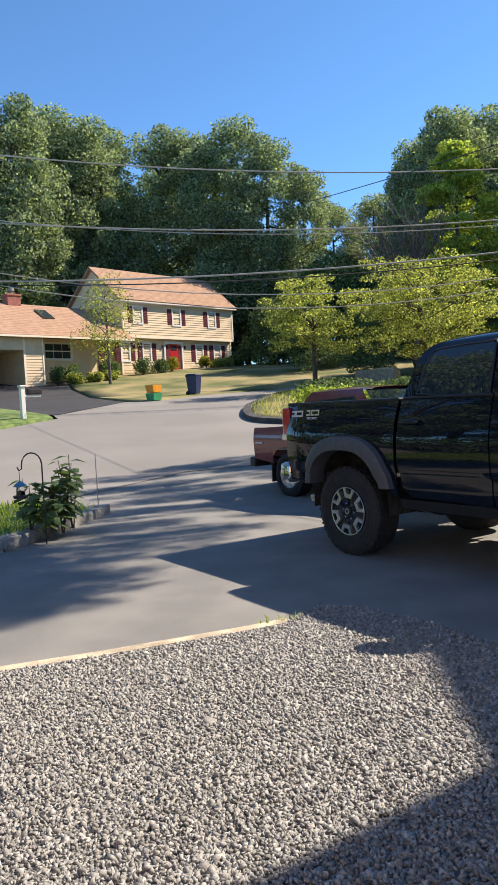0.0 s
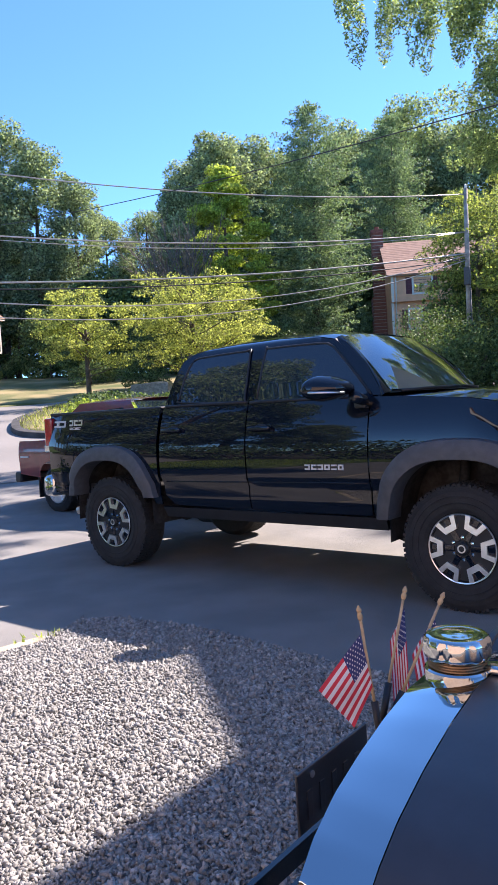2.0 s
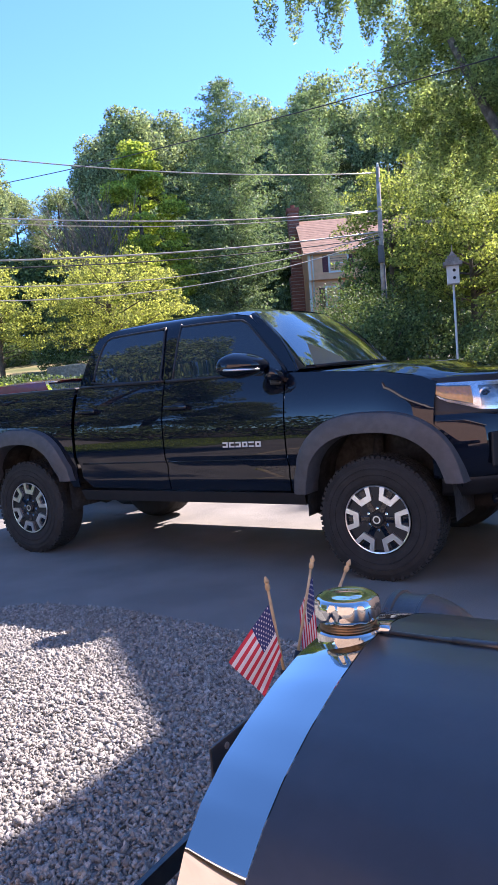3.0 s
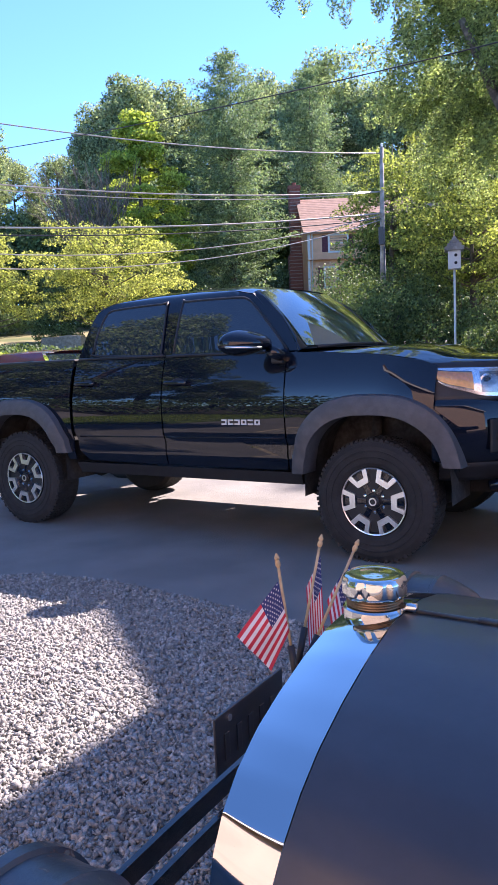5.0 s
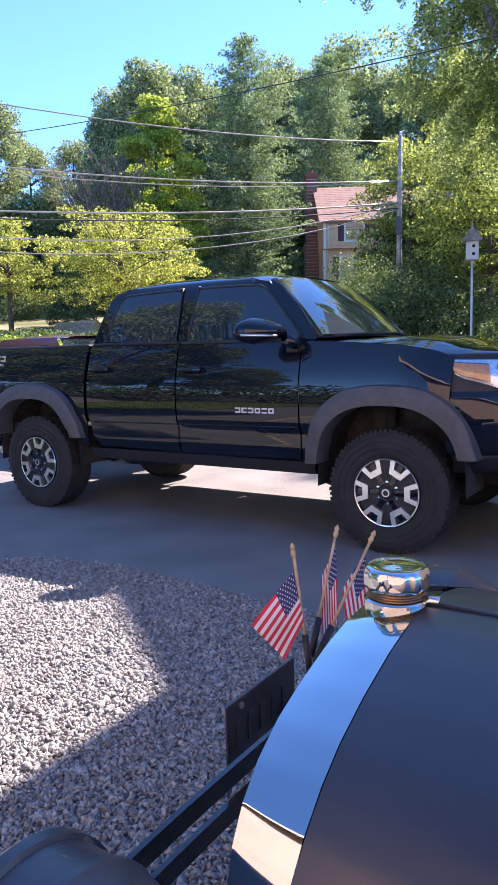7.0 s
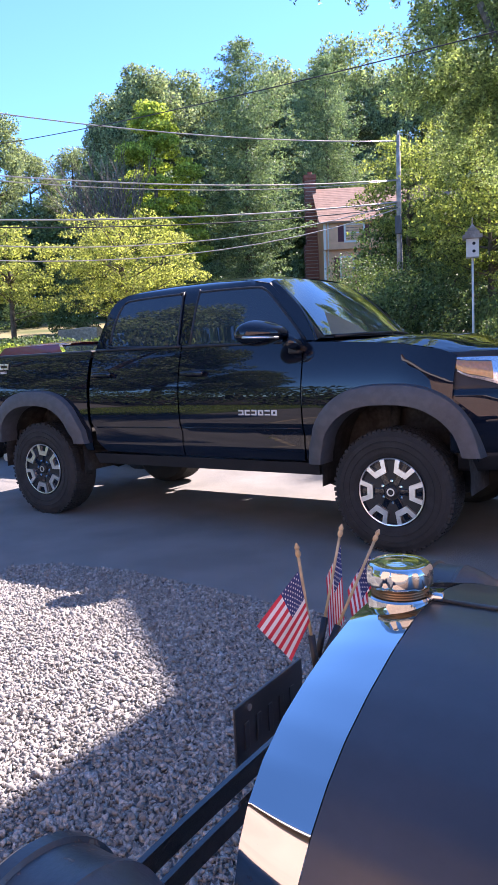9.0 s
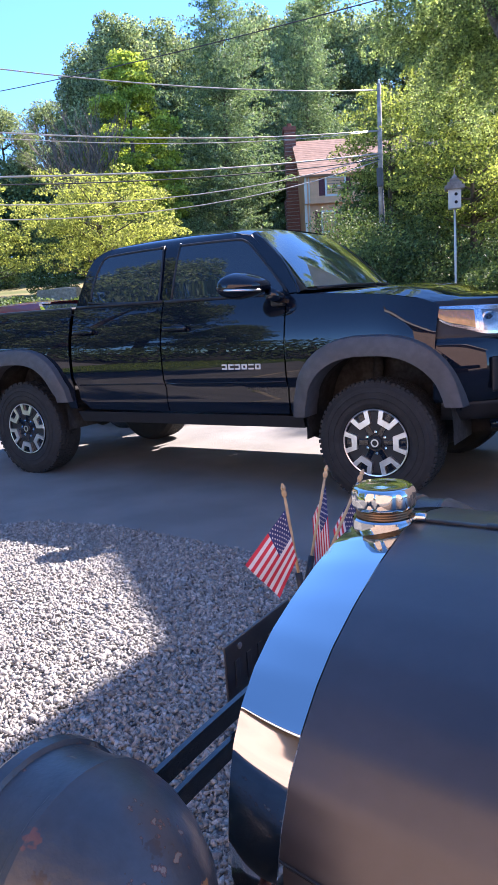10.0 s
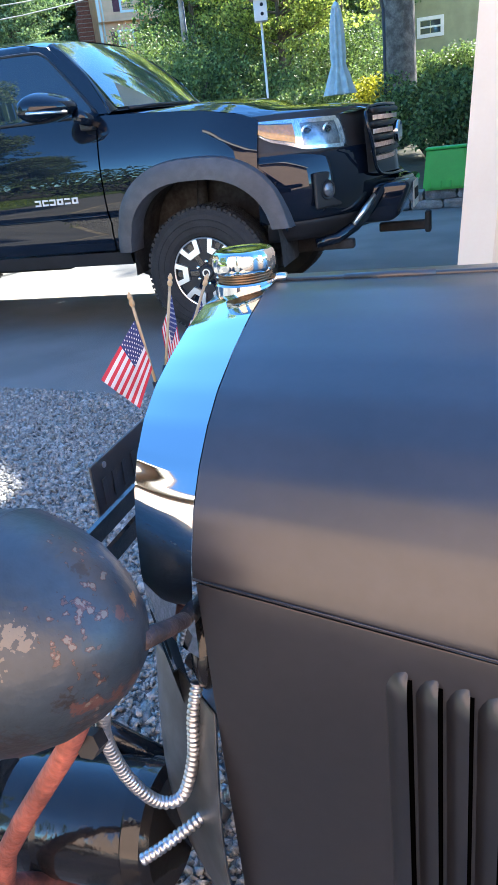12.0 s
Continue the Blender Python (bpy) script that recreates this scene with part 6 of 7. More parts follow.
    tube("axle_tube", [(4.35, -3.80, 0.44), (4.2, -3.80, 0.44), (4.0, -3.79, 0.44)], 0.06, GLOSS_BLACK, H, "", 20)
    tube("axle_beam", [(4.50, -4.2, 0.30), (4.50, -3.8, 0.28), (4.50, -3.1, 0.28), (4.50, -2.7, 0.30)], 0.035, APRON, H, "", 10)
    # headlamps, one on each side
    def headlamp(y, z=0.866):
        L = new("headlamp")
        L.parent = H
        L["label"] = "worn black bullet headlamp with rust patches"
        m = Matrix.Translation((4.724, y, z)) @ pose(0, 0, 0, 0, -90, 0)
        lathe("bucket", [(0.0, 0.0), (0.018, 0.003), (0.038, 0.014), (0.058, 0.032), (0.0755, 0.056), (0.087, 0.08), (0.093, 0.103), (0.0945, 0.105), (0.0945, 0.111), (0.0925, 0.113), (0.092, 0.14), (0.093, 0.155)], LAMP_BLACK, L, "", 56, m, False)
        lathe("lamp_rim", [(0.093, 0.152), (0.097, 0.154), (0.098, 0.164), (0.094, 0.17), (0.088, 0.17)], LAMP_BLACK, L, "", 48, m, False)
        lathe("lamp_lens", [(0.089, 0.168), (0.05, 0.18), (0.0, 0.185)], LAMP_SILVER, L, "", 40, m, False)
        return L
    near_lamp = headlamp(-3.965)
    headlamp(2 * HC + 3.965, 0.842)
    tube("lamp_bar", [(4.718, -3.958, 0.864), (4.714, -3.90, 0.832), (4.705, -3.845, 0.800), (4.69, -3.7, 0.77)], [0.0085, 0.0075, 0.0075, 0.0075], RUST_DARK, H, "", 10)
    tube("lamp_stand", [(4.645, -3.955, 0.775), (4.618, -3.95, 0.725), (4.545, -3.945, 0.62), (4.50, -3.94, 0.55), (4.46, -3.92, 0.46), (4.47, -3.82, 0.34)], [0.012, 0.0105, 0.011, 0.011, 0.012, 0.013], RUST_RED, H, "rust-red lamp stand", 12)
    lathe("stand_nut", [(0.0, -0.008), (0.012, -0.008), (0.012, 0.008), (0.0, 0.008)], BLACK_PLASTIC, H, "", 6, Matrix.Translation((4.642, -3.945, 0.735)) @ pose(0, 0, 0, 70), False, False)
    # flexible conduits, each with its wound rings
    def conduit(pts, r, name, label):
        line = smooth_line(pts, 240)
        walk_line, left = [line[0]], 0.0
        for a, b in zip(line, line[1:]):
            seg = (b - a).length
            left += seg
            if left >= r * 0.16:
                walk_line.append(b)
                left = 0.0
        bm = bmesh.new()
        add_tube(bm, walk_line, [r * (0.72, 0.92, 1.0, 1.0, 0.9)[i % 5] for i in range(len(walk_line))], 12)
        return part(name, bm, STEEL_CABLE, H, label, True)
    conduit([(4.655, -3.935, 0.765), (4.638, -3.92, 0.715), (4.636, -3.90, 0.645), (4.650, -3.88, 0.592), (4.672, -3.868, 0.59), (4.685, -3.855, 0.63), (4.690, -3.848, 0.68), (4.694, -3.835, 0.712)], 0.0068, "flexible_conduit", "ribbed galvanised wiring conduit")
    conduit([(4.63, -3.90, 0.525), (4.655, -3.885, 0.538), (4.69, -3.85, 0.553), (4.70, -3.82, 0.555)], 0.0068, "flexible_conduit", "ribbed galvanised wiring conduit")
    conduit([(4.703, -3.845, 0.66), (4.704, -3.85, 0.62), (4.706, -3.85, 0.58), (4.698, -3.845, 0.557)], 0.0026, "thin_conduit", "thin spring-wound wire")
    for p, r in (((4.698, -3.822, 0.72), 0.02), ((4.700, -3.852, 0.560), 0.015)):
        lathe("grommet", [(r * 0.5, -0.006), (r, -0.006), (r * 1.05, 0.0), (r, 0.006), (r * 0.5, 0.008)], BLACK_PLASTIC, H, "", 20, Matrix.Translation(p) @ Vector((-0.35, -0.85, -0.35)).to_track_quat("Z", "Y").to_matrix().to_4x4(), False)
    bm = bmesh.new()
    bmesh.ops.create_uvsphere(bm, u_segments=20, v_segments=14, radius=1.0)
    for v in bm.verts:
        x, y, z = v.co
        v.co = Vector((4.706 + 0.017 * x, -3.82 + 0.024 * y * (1 - 0.2 * z) + 0.01 * z, 0.752 + 0.046 * z))
    part("conduit_boss", bm, GLOSS_BLACK, H, "glossy black rounded boss", True)
    # bumper bars with plate, on brackets
    for z0, z1 in ((0.412, 0.455), (0.335, 0.378)):
        line = smooth_line([(4.28, -4.35, 0), (4.20, -4.0, 0), (4.155, -3.46, 0), (4.15, -3.0, 0), (4.155, -2.6, 0)], 6)
        bm = bmesh.new()
        rings = [[bm.verts.new((p.x + dx, p.y, z)) for dx, z in ((0, z0), (0.012, z0), (0.012, z1), (0, z1))] for p in line]
        for a, b in zip(rings, rings[1:]):
            for i in range(4):
                bm.faces.new((a[i], a[(i + 1) % 4], b[(i + 1) % 4], b[i]))
        bmesh.ops.recalc_face_normals(bm, faces=bm.faces[:])
        part("bumper_bar", bm, GLOSS_BLACK, H, "black spring-steel bumper bar")
    tube("bumper_bracket", [(4.6, -3.74, 0.47), (4.42, -3.70, 0.50), (4.3, -3.66, 0.49), (4.17, -3.62, 0.45)], 0.016, GLOSS_BLACK, H, "", 8)
    plate = box("number_plate", (4.072, -3.012, 0.372), (4.080, -2.70, 0.522), SATIN_BLACK, H, "black number plate seen from behind", 0.003)
    for k in range(5):
        box("plate_bar", (4.0805, -2.98 + 0.052 * k, 0.405), (4.083, -2.96 + 0.052 * k, 0.472), SATIN_BLACK, plate, "", 0.001)
    lathe("plate_bolt", [(0.008, 0), (0.008, 0.003), (0.0, 0.004)], ALLOY, plate, "", 12, Matrix.Translation((4.0805, -2.955, 0.502)) @ pose(0, 0, 0, 0, 90, 0), False)
    tube("plate_bracket", [(4.09, -2.98, 0.385), (4.15, -2.98, 0.43)], 0.008, GLOSS_BLACK, H, "", 6)
    tube("plate_bracket", [(4.09, -2.75, 0.385), (4.15, -2.75, 0.43)], 0.008, GLOSS_BLACK, H, "", 6)
    return H


hot_rod()


def flag(tip, foot, start, fly, hoist, fold, seed, label, tuck=(0, 0, 0)):
    """A small stick flag that hangs limp from its dowel in soft folds; it stands in a black socket."""
    tip, foot, start, fly, hoist = (Vector(q) for q in (tip, foot, start, fly, hoist))
    F = empty("stick_flag", pose(*foot), label, "flag", "small flags on the bumper")
    F0 = foot
    d = (foot - tip).normalized()
    tube("dowel", [tip - F0, foot - F0], 0.0033, WOOD, F, "wooden dowel", 8)
    lathe("finial", [(0.0033, -0.004), (0.0055, 0.0), (0.006, 0.006), (0.004, 0.011), (0.0058, 0.016), (0.004, 0.021), (0.0015, 0.026)], WOOD, F, "gilt finial", 14, Matrix.Translation(tip - F0) @ (-d).to_track_quat("Z", "Y").to_matrix().to_4x4(), True)
    tube("socket", [foot - F0 - d * 0.035, foot - F0 + d * 0.05], 0.0075, BLACK_PLASTIC, F, "black plastic socket", 10)
    ph = random.Random(seed).uniform(0, 6)
    wave_dir = hoist.cross(fly).normalized()
    size = fly.length

    def cloth(u, v, lift=0.0):
        p = start + hoist * v + fly * u + Vector(tuck) * u * v
        return p + wave_dir * (fold * size * math.sin(6 * v + 2.5 * u + ph) * (0.35 + 0.65 * u) + lift) - F0
    for k in range(13):
        v0, v1 = k / 13, (k + 1) / 13
        u0 = 0.42 if k < 7 else 0.0
        m = FLAG_RED if k % 2 == 0 else FLAG_WHITE
        sheet("stripe", lambda u, v, a=v0, b=v1, c=u0: cloth(c + (1 - c) * u, a + (b - a) * v), 12, 2, m, F)
    canton = sheet("canton", lambda u, v: cloth(0.42 * u, 7 / 13 * v), 10, 10, FLAG_BLUE, F, "blue canton with white stars")
    bm = bmesh.new()
    for r in range(9):
        for c in range(6 if r % 2 == 0 else 5):
            u = 0.42 * ((c + (0.5 if r % 2 == 0 else 1.0)) / 6)
            v = 7 / 13 * (r + 0.5) / 9
            for lift in (0.0012, -0.0012):
                pts = []
                for q in range(10):
                    rr = 0.015 * (1.0 if q % 2 == 0 else 0.45)
                    pts.append(bm.verts.new(cloth(u + rr * math.cos(q * math.pi / 5), v + rr * 1.7 * math.sin(q * math.pi / 5), lift)))
                bm.faces.new(pts)
    part("star", bm, FLAG_WHITE, canton)
    return F


flag((4.256, -3.004, 0.897), (4.289, -3.013, 0.698), (4.259, -3.012, 0.866), (-0.068, -0.061, -0.108), (0.023, -0.001, -0.104), 0.035, 1, "small stars-and-stripes flag on a wooden stick", (0.039, 0.03, 0.029))
flag((4.270, -2.837, 0.901), (4.272, -2.943, 0.709), (4.266, -2.827, 0.876), (0.011, -0.016, -0.167), (-0.027, -0.024, -0.075), 0.07, 2, "small stars-and-stripes flag, half furled on its stick")
flag((4.345, -2.816, 0.893), (4.296, -2.946, 0.699), (4.327, -2.806, 0.862), (0.024, -0.004, -0.151), (-0.042, -0.033, -0.086), 0.06, 3, "small stars-and-stripes flag leaning on its stick")


# ---- wires and pole ----
POLE_WOOD = mat("grey_pole_wood", (0.36, 0.32, 0.28), 0.9, var=0.25, scale=4, bump=0.4, bump_scale=40)
WIRE_PALE = mat("bright_cable", (0.5, 0.45, 0.41), 0.4, metal=0.4, var=0.1, scale=3)
WIRE_DARK = mat("dark_cable", (0.04, 0.04, 0.045), 0.6, var=0.1, scale=3)
P_RIGHT, P_LEFT = (-7.59, 28.28), (-28.9, -10.4)
for (x, y), top in ((P_RIGHT, 10.75), (P_LEFT, 13.7)):
    g = land(x, y)
    pole = empty("utility_pole", pose(x, y, g), "weathered wooden utility pole with a grey transformer box", "utility pole", "utility poles")
    tube("pole", [(-0.1, 0, -0.3), (-0.04, 0, 5), (0.02, 0, top - g)], [0.13, 0.115, 0.09], POLE_WOOD, pole, "", 12)
    box("crossarm", (-0.08, -0.06, top - 1.5 - g), (0.04, 0.06, top - 0.5 - g), POLE_WOOD, pole, "", 0.01)
    box("meter_box", (-0.12, -0.3, 6.4 - g), (0.14, -0.1, 7.2 - g), FLARE, pole, "", 0.02)
    tube("riser_pipe", [(0.1, -0.12, 0.0), (0.1, -0.12, 6.3 - g)], 0.035, FLARE, pole, "grey riser pipe", 8)
    lathe("insulator", [(0.04, 0), (0.06, 0.05), (0.04, 0.1), (0.06, 0.15), (0.02, 0.2)], TRIM, pole, "", 12, Matrix.Translation((0.02, 0, top - g)))


def wire(a, b, sag, r, material, label, name="overhead_wire"):
    a, b = Vector(a), Vector(b)
    pts = [a.lerp(b, k / 24) - Vector((0, 0, 4 * sag * (k / 24) * (1 - k / 24))) for k in range(25)]
    return tagged(tube(name, pts, r, material, None, "", 6), label, "wire", "overhead wires")


A, B = P_RIGHT, P_LEFT
for za, zb, sag, r, m in ((10.5, 13.49, 1.9, 0.024, WIRE_PALE), (8.82, 10.59, 1.8, 0.027, WIRE_PALE), (8.8, 11.5, 2.35, 0.017, WIRE_PALE), (7.85, 7.39, 1.41, 0.036, WIRE_PALE), (7.6, 7.61, 1.61, 0.025, WIRE_DARK), (7.78, 11.5, 4.0, 0.021, WIRE_PALE), (7.57, 11.5, 4.39, 0.021, WIRE_PALE)):
    wire((A[0], A[1], za), (B[0], B[1], zb), sag, r, m, "sagging overhead cable strung between poles")
wire((-18.22, 8.99, 7.9), (4.74, 6.0, 5.3), 0.35, 0.009, WIRE_DARK, "thin dark service drop to the house")


# ---- edging, stones, garden corner ----
def beam_line(name, pts, w, h, z, material, label):
    line = smooth_line([(*p, 0) for p in pts], 5)
    bm = bmesh.new()
    rings = []
    rng = random.Random(4)
    for i, p in enumerate(line):
        d = (line[min(i + 1, len(line) - 1)] - line[max(i - 1, 0)]).normalized()
        n = Vector((-d.y, d.x, 0))
        j = rng.uniform(-0.006, 0.006)
        rings.append([bm.verts.new(p + n * (s * w / 2 + j) + Vector((0, 0, zz))) for s, zz in ((-1, z - 0.05), (-1, z + h * 0.8), (-0.7, z + h + j), (0.7, z + h), (1, z + h * 0.8), (1, z - 0.05))])
    for a, b in zip(rings, rings[1:]):
        for i in range(5):
            bm.faces.new((a[i], a[i + 1], b[i + 1], b[i]))
    bmesh.ops.recalc_face_normals(bm, faces=bm.faces[:])
    return tagged(part(name, bm, material), label, "edging", "", "structure")


beam_line("edging_board", [(0.3, -5.6), (0.62, -4.3), (0.86, -3.37), (1.07, -2.57), (1.2, -1.95), (1.25, -1.66)], 0.085, 0.02, 0.0, PALE_WOOD, "pale weathered timber edging beside the gravel")


def rough_stone(name, m, size, seed, material, parent=None, label=""):
    rng = random.Random(seed)
    bm = bmesh.new()
    bmesh.ops.create_cube(bm, size=1.0)
    bmesh.ops.subdivide_edges(bm, edges=bm.edges[:], cuts=2, use_grid_fill=True)
    for v in bm.verts:
        q = v.co.copy()
        v.co = q.lerp(q.normalized() * 0.62, 0.28)
        v.co += Vector((rng.uniform(-1, 1), rng.uniform(-1, 1), rng.uniform(-1, 1))) * 0.035
        v.co = Vector((v.co.x * size[0], v.co.y * size[1], v.co.z * size[2]))
    bmesh.ops.transform(bm, matrix=m, verts=bm.verts[:])
    return part(name, bm, material, parent, label, False)


edge = [(-4.65, -0.45), (-4.25, -0.85), (-3.78, -1.35), (-3.3, -1.88), (-2.86, -2.4), (-2.5, -2.95), (-2.2, -3.5), (-1.98, -4.1)]
for k, (a, b) in enumerate(zip(edge, edge[1:])):
    d = Vector((b[0] - a[0], b[1] - a[1], 0))
    mid = ((a[0] + b[0]) / 2, (a[1] + b[1]) / 2)
    s = rough_stone("kerb_stone", pose(mid[0], mid[1], 0.045, 0, 0, math.degrees(math.atan2(d.y, d.x))), (d.length * 0.97, 0.26, 0.17), 20 + k, GRANITE)
    tagged(s, "rough grey stone edging block by the grass bed", "stone", "stone edging")
ring = smooth_line([(*p, 0) for p in ISLAND], 7, True)
KERB_DARK = mat("dark_kerb", (0.06, 0.06, 0.06), 0.9, var=0.3, scale=3, bump=0.4, bump_scale=50)
bm = bmesh.new()
rows = []
for i, p in enumerate(ring):
    d = (ring[(i + 1) % len(ring)] - ring[i - 1]).normalized()
    nn = Vector((-d.y, d.x, 0))
    z = land(p.x, p.y)
    rows.append([bm.verts.new(p + nn * s + Vector((0, 0, z + q))) for s, q in ((-0.16, -0.02), (-0.13, 0.15), (0.1, 0.18), (0.16, -0.02))])
for i in range(len(rows)):
    a, b = rows[i], rows[(i + 1) % len(rows)]
    for k in range(3):
        bm.faces.new((a[k], a[k + 1], b[k + 1], b[k]))
bmesh.ops.recalc_face_normals(bm, faces=bm.faces[:])
tagged(part("kerb", bm, KERB_DARK), "dark asphalt kerb round the grass island", "kerb", "", "structure")
b = rough_stone("boulder", pose(-19.6, 19.6, land(-19.6, 19.6) + 0.35, 0, 0, 30), (1.9, 1.3, 1.1), 77, GRANITE)
tagged(b, "large grey boulder beside the ornamental trees", "boulder")


def feeder_hook():
    f = empty("shepherd_hook", pose(-2.86, -1.85, 0.08), "thin dark shepherd's hook holding a bird feeder", "plant hook")
    u = Vector((-0.56, -0.83, 0)) * -1
    pts = [Vector((0, 0, -0.1)), Vector((0, 0, 0.45)), Vector((0, 0, 0.78))]
    for k in range(9):
        a = math.pi * k / 8
        pts.append(Vector((0, 0, 0.80)) - u * (0.11 - 0.11 * math.cos(a)) + Vector((0, 0, 0.13 * math.sin(a))))
    pts += [pts[-1] + Vector((0, 0, -0.04)), pts[-1] - u * 0.03 + Vector((0, 0, -0.06)), pts[-1] - u * 0.05 + Vector((0, 0, -0.02))]
    tube("hook", pts, 0.008, WIRE_DARK, f, "", 8)
    end = Vector((-2.86, -1.85, 0.08)) + pts[-2]
    g = empty("bird_feeder", pose(end.x, end.y, end.z - 0.30), "hanging bird feeder with a blue roof", "bird feeder")
    BLUE = mat("blue_feeder_roof", (0.05, 0.22, 0.35), 0.35, var=0.1, scale=20)
    lathe("roof", [(0.075, 0.13), (0.06, 0.15), (0.02, 0.185), (0.0, 0.19)], BLUE, g, "blue roof", 20)
    lathe("tube", [(0.045, 0.03), (0.045, 0.14)], CLEAR, g, "clear seed tube", 16)
    lathe("seed", [(0.04, 0.03), (0.04, 0.08), (0.0, 0.085)], BARK, g, "", 14)
    lathe("tray", [(0.0, 0.0), (0.075, 0.0), (0.08, 0.03), (0.0, 0.03)], WIRE_DARK, g, "", 20)
    tube("hanger", [(0, 0, 0.19), (0, 0, 0.30)], 0.003, WIRE_DARK, g, "", 5)


feeder_hook()


def tall_plant(x, y, h, seed):
    rng = random.Random(seed)
    p = empty("garden_plant", pose(x, y, 0.1), "tall dark-leaved garden plant in the grass bed", "plant")
    tips = []
    for k in range(4):
        a = rng.uniform(0, 6.28)
        top = Vector((0.16 * math.cos(a), 0.16 * math.sin(a), h * rng.uniform(0.7, 1.0)))
        tube("stem", [(0.02 * k, 0, -0.05), top * 0.5 + Vector((0.02, 0, 0)), top], [0.009, 0.007, 0.004], BARK, p, "", 6)
        for q in range(13):
            t = 0.25 + 0.06 * q
            base = top * t
            a2 = rng.uniform(0, 6.28)
            d = Vector((math.cos(a2), math.sin(a2), rng.uniform(-0.35, 0.15)))
            s = 0.19 * rng.uniform(0.7, 1.25)
            side = d.cross(Vector((0, 0, 1))).normalized()
            v = [base, base + d * s * 0.4 + side * s * 0.36, base + d * s - Vector((0, 0, 0.25 * s)), base + d * s * 0.4 - side * s * 0.36, base + d * s * 0.45 + Vector((0, 0, 0.05 * s))]
            raw("leaf", v, [(0, 1, 4), (1, 2, 4), (2, 3, 4), (3, 0, 4)], LEAF_SHRUB, p)


tall_plant(-3.2, -1.55, 0.78, 1)
tall_plant(-3.42, -1.35, 0.85, 2)
tall_plant(-3.25, -1.9, 0.6, 3)
tall_plant(-3.05, -1.75, 0.42, 4)
tagged(tube("marker_rod", [(-4.36, -0.62, 0.05), (-4.37, -0.62, 0.85)], 0.006, WIRE_PALE, None, "", 6), "thin pale driveway marker rod", "marker rod")


# ---- bins, post, birdhouse, umbrella, green box ----
def on_land(name, x, y, label, category, turn=0.0, group=""):
    return empty(name, pose(x, y, land(x, y) + 0.02, 0, 0, turn), label, category, group)


BIN_BLUE = mat("navy_plastic", (0.02, 0.03, 0.09), 0.45, var=0.1, scale=5)
ORANGE = mat("orange_plastic", (0.8, 0.32, 0.03), 0.45, var=0.08, scale=6)
GREEN_BIN = mat("green_plastic", (0.03, 0.28, 0.12), 0.45, var=0.08, scale=6)
GREEN_BOX = mat("bright_green_plastic", (0.07, 0.5, 0.08), 0.45, var=0.06, scale=4)
CANVAS = mat("grey_blue_canvas", (0.46, 0.56, 0.58), 0.85, var=0.12, scale=8, bump=0.3, bump_scale=200)


def tapered(bm, lo, hi, z0, z1, bevel=0.02):
    """A box with half sizes lo at its foot and hi at its top."""
    vs = add_box(bm, (-1, -1, z0), (1, 1, z1))
    for v in vs:
        s = hi if v.co.z > (z0 + z1) / 2 else lo
        v.co.x *= s[0]
        v.co.y *= s[1]
    if bevel:
        bmesh.ops.bevel(bm, geom=list({e for v in vs for e in v.link_edges}), offset=bevel, segments=2, affect="EDGES")


b = on_land("wheelie_bin", -27.1, 14.1, "navy blue wheeled rubbish bin by the lawn", "bin", 30)
bm = bmesh.new()
tapered(bm, (0.22, 0.24), (0.29, 0.31), 0.08, 0.98)
part("body", bm, BIN_BLUE, b)
bm = bmesh.new()
tapered(bm, (0.32, 0.34), (0.28, 0.30), 0.98, 1.08)
part("lid", bm, BIN_BLUE, b)
for y in (-0.24, 0.24):
    lathe("bin_wheel", [(0.0, -0.025), (0.12, -0.025), (0.12, 0.025), (0.0, 0.025)], RUBBER, b, "", 20, Matrix.Translation((-0.22, y, 0.12)) @ pose(0, 0, 0, 90))
tube("bin_handle", [(-0.32, -0.24, 0.95), (-0.36, -0.24, 1.0), (-0.36, 0.24, 1.0), (-0.32, 0.24, 0.95)], 0.016, BIN_BLUE, b, "", 8)
b = on_land("recycling_boxes", -24.5, 10.5, "orange recycling box stacked on a green one", "recycling box", 20)
for z, m, nm in ((0.0, GREEN_BIN, "green_box"), (0.36, ORANGE, "orange_box")):
    bm = bmesh.new()
    tapered(bm, (0.2, 0.25), (0.25, 0.31), z, z + 0.34)
    top = max(bm.faces, key=lambda f: f.calc_center_median().z)
    bmesh.ops.inset_region(bm, faces=[top], thickness=0.03)
    bmesh.ops.translate(bm, verts=list(top.verts), vec=(0, 0, -0.25))
    part(nm, bm, m, b)
p = on_land("mailbox_post", -18.0, 2.6, "white mailbox post by the grass", "mailbox", 10)
box("post", (-0.07, -0.07, -0.2), (0.07, 0.07, 1.05), TRIM, p, "", 0.012)
box("cap", (-0.1, -0.1, 1.05), (0.1, 0.1, 1.1), TRIM, p, "", 0.01)
box("arm", (-0.05, 0.07, 0.72), (0.05, 0.62, 0.80), TRIM, p, "", 0.01)
box("letter_box", (-0.09, 0.16, 0.80), (0.09, 0.66, 0.98), DARK, p, "dark metal letter box", 0.03)

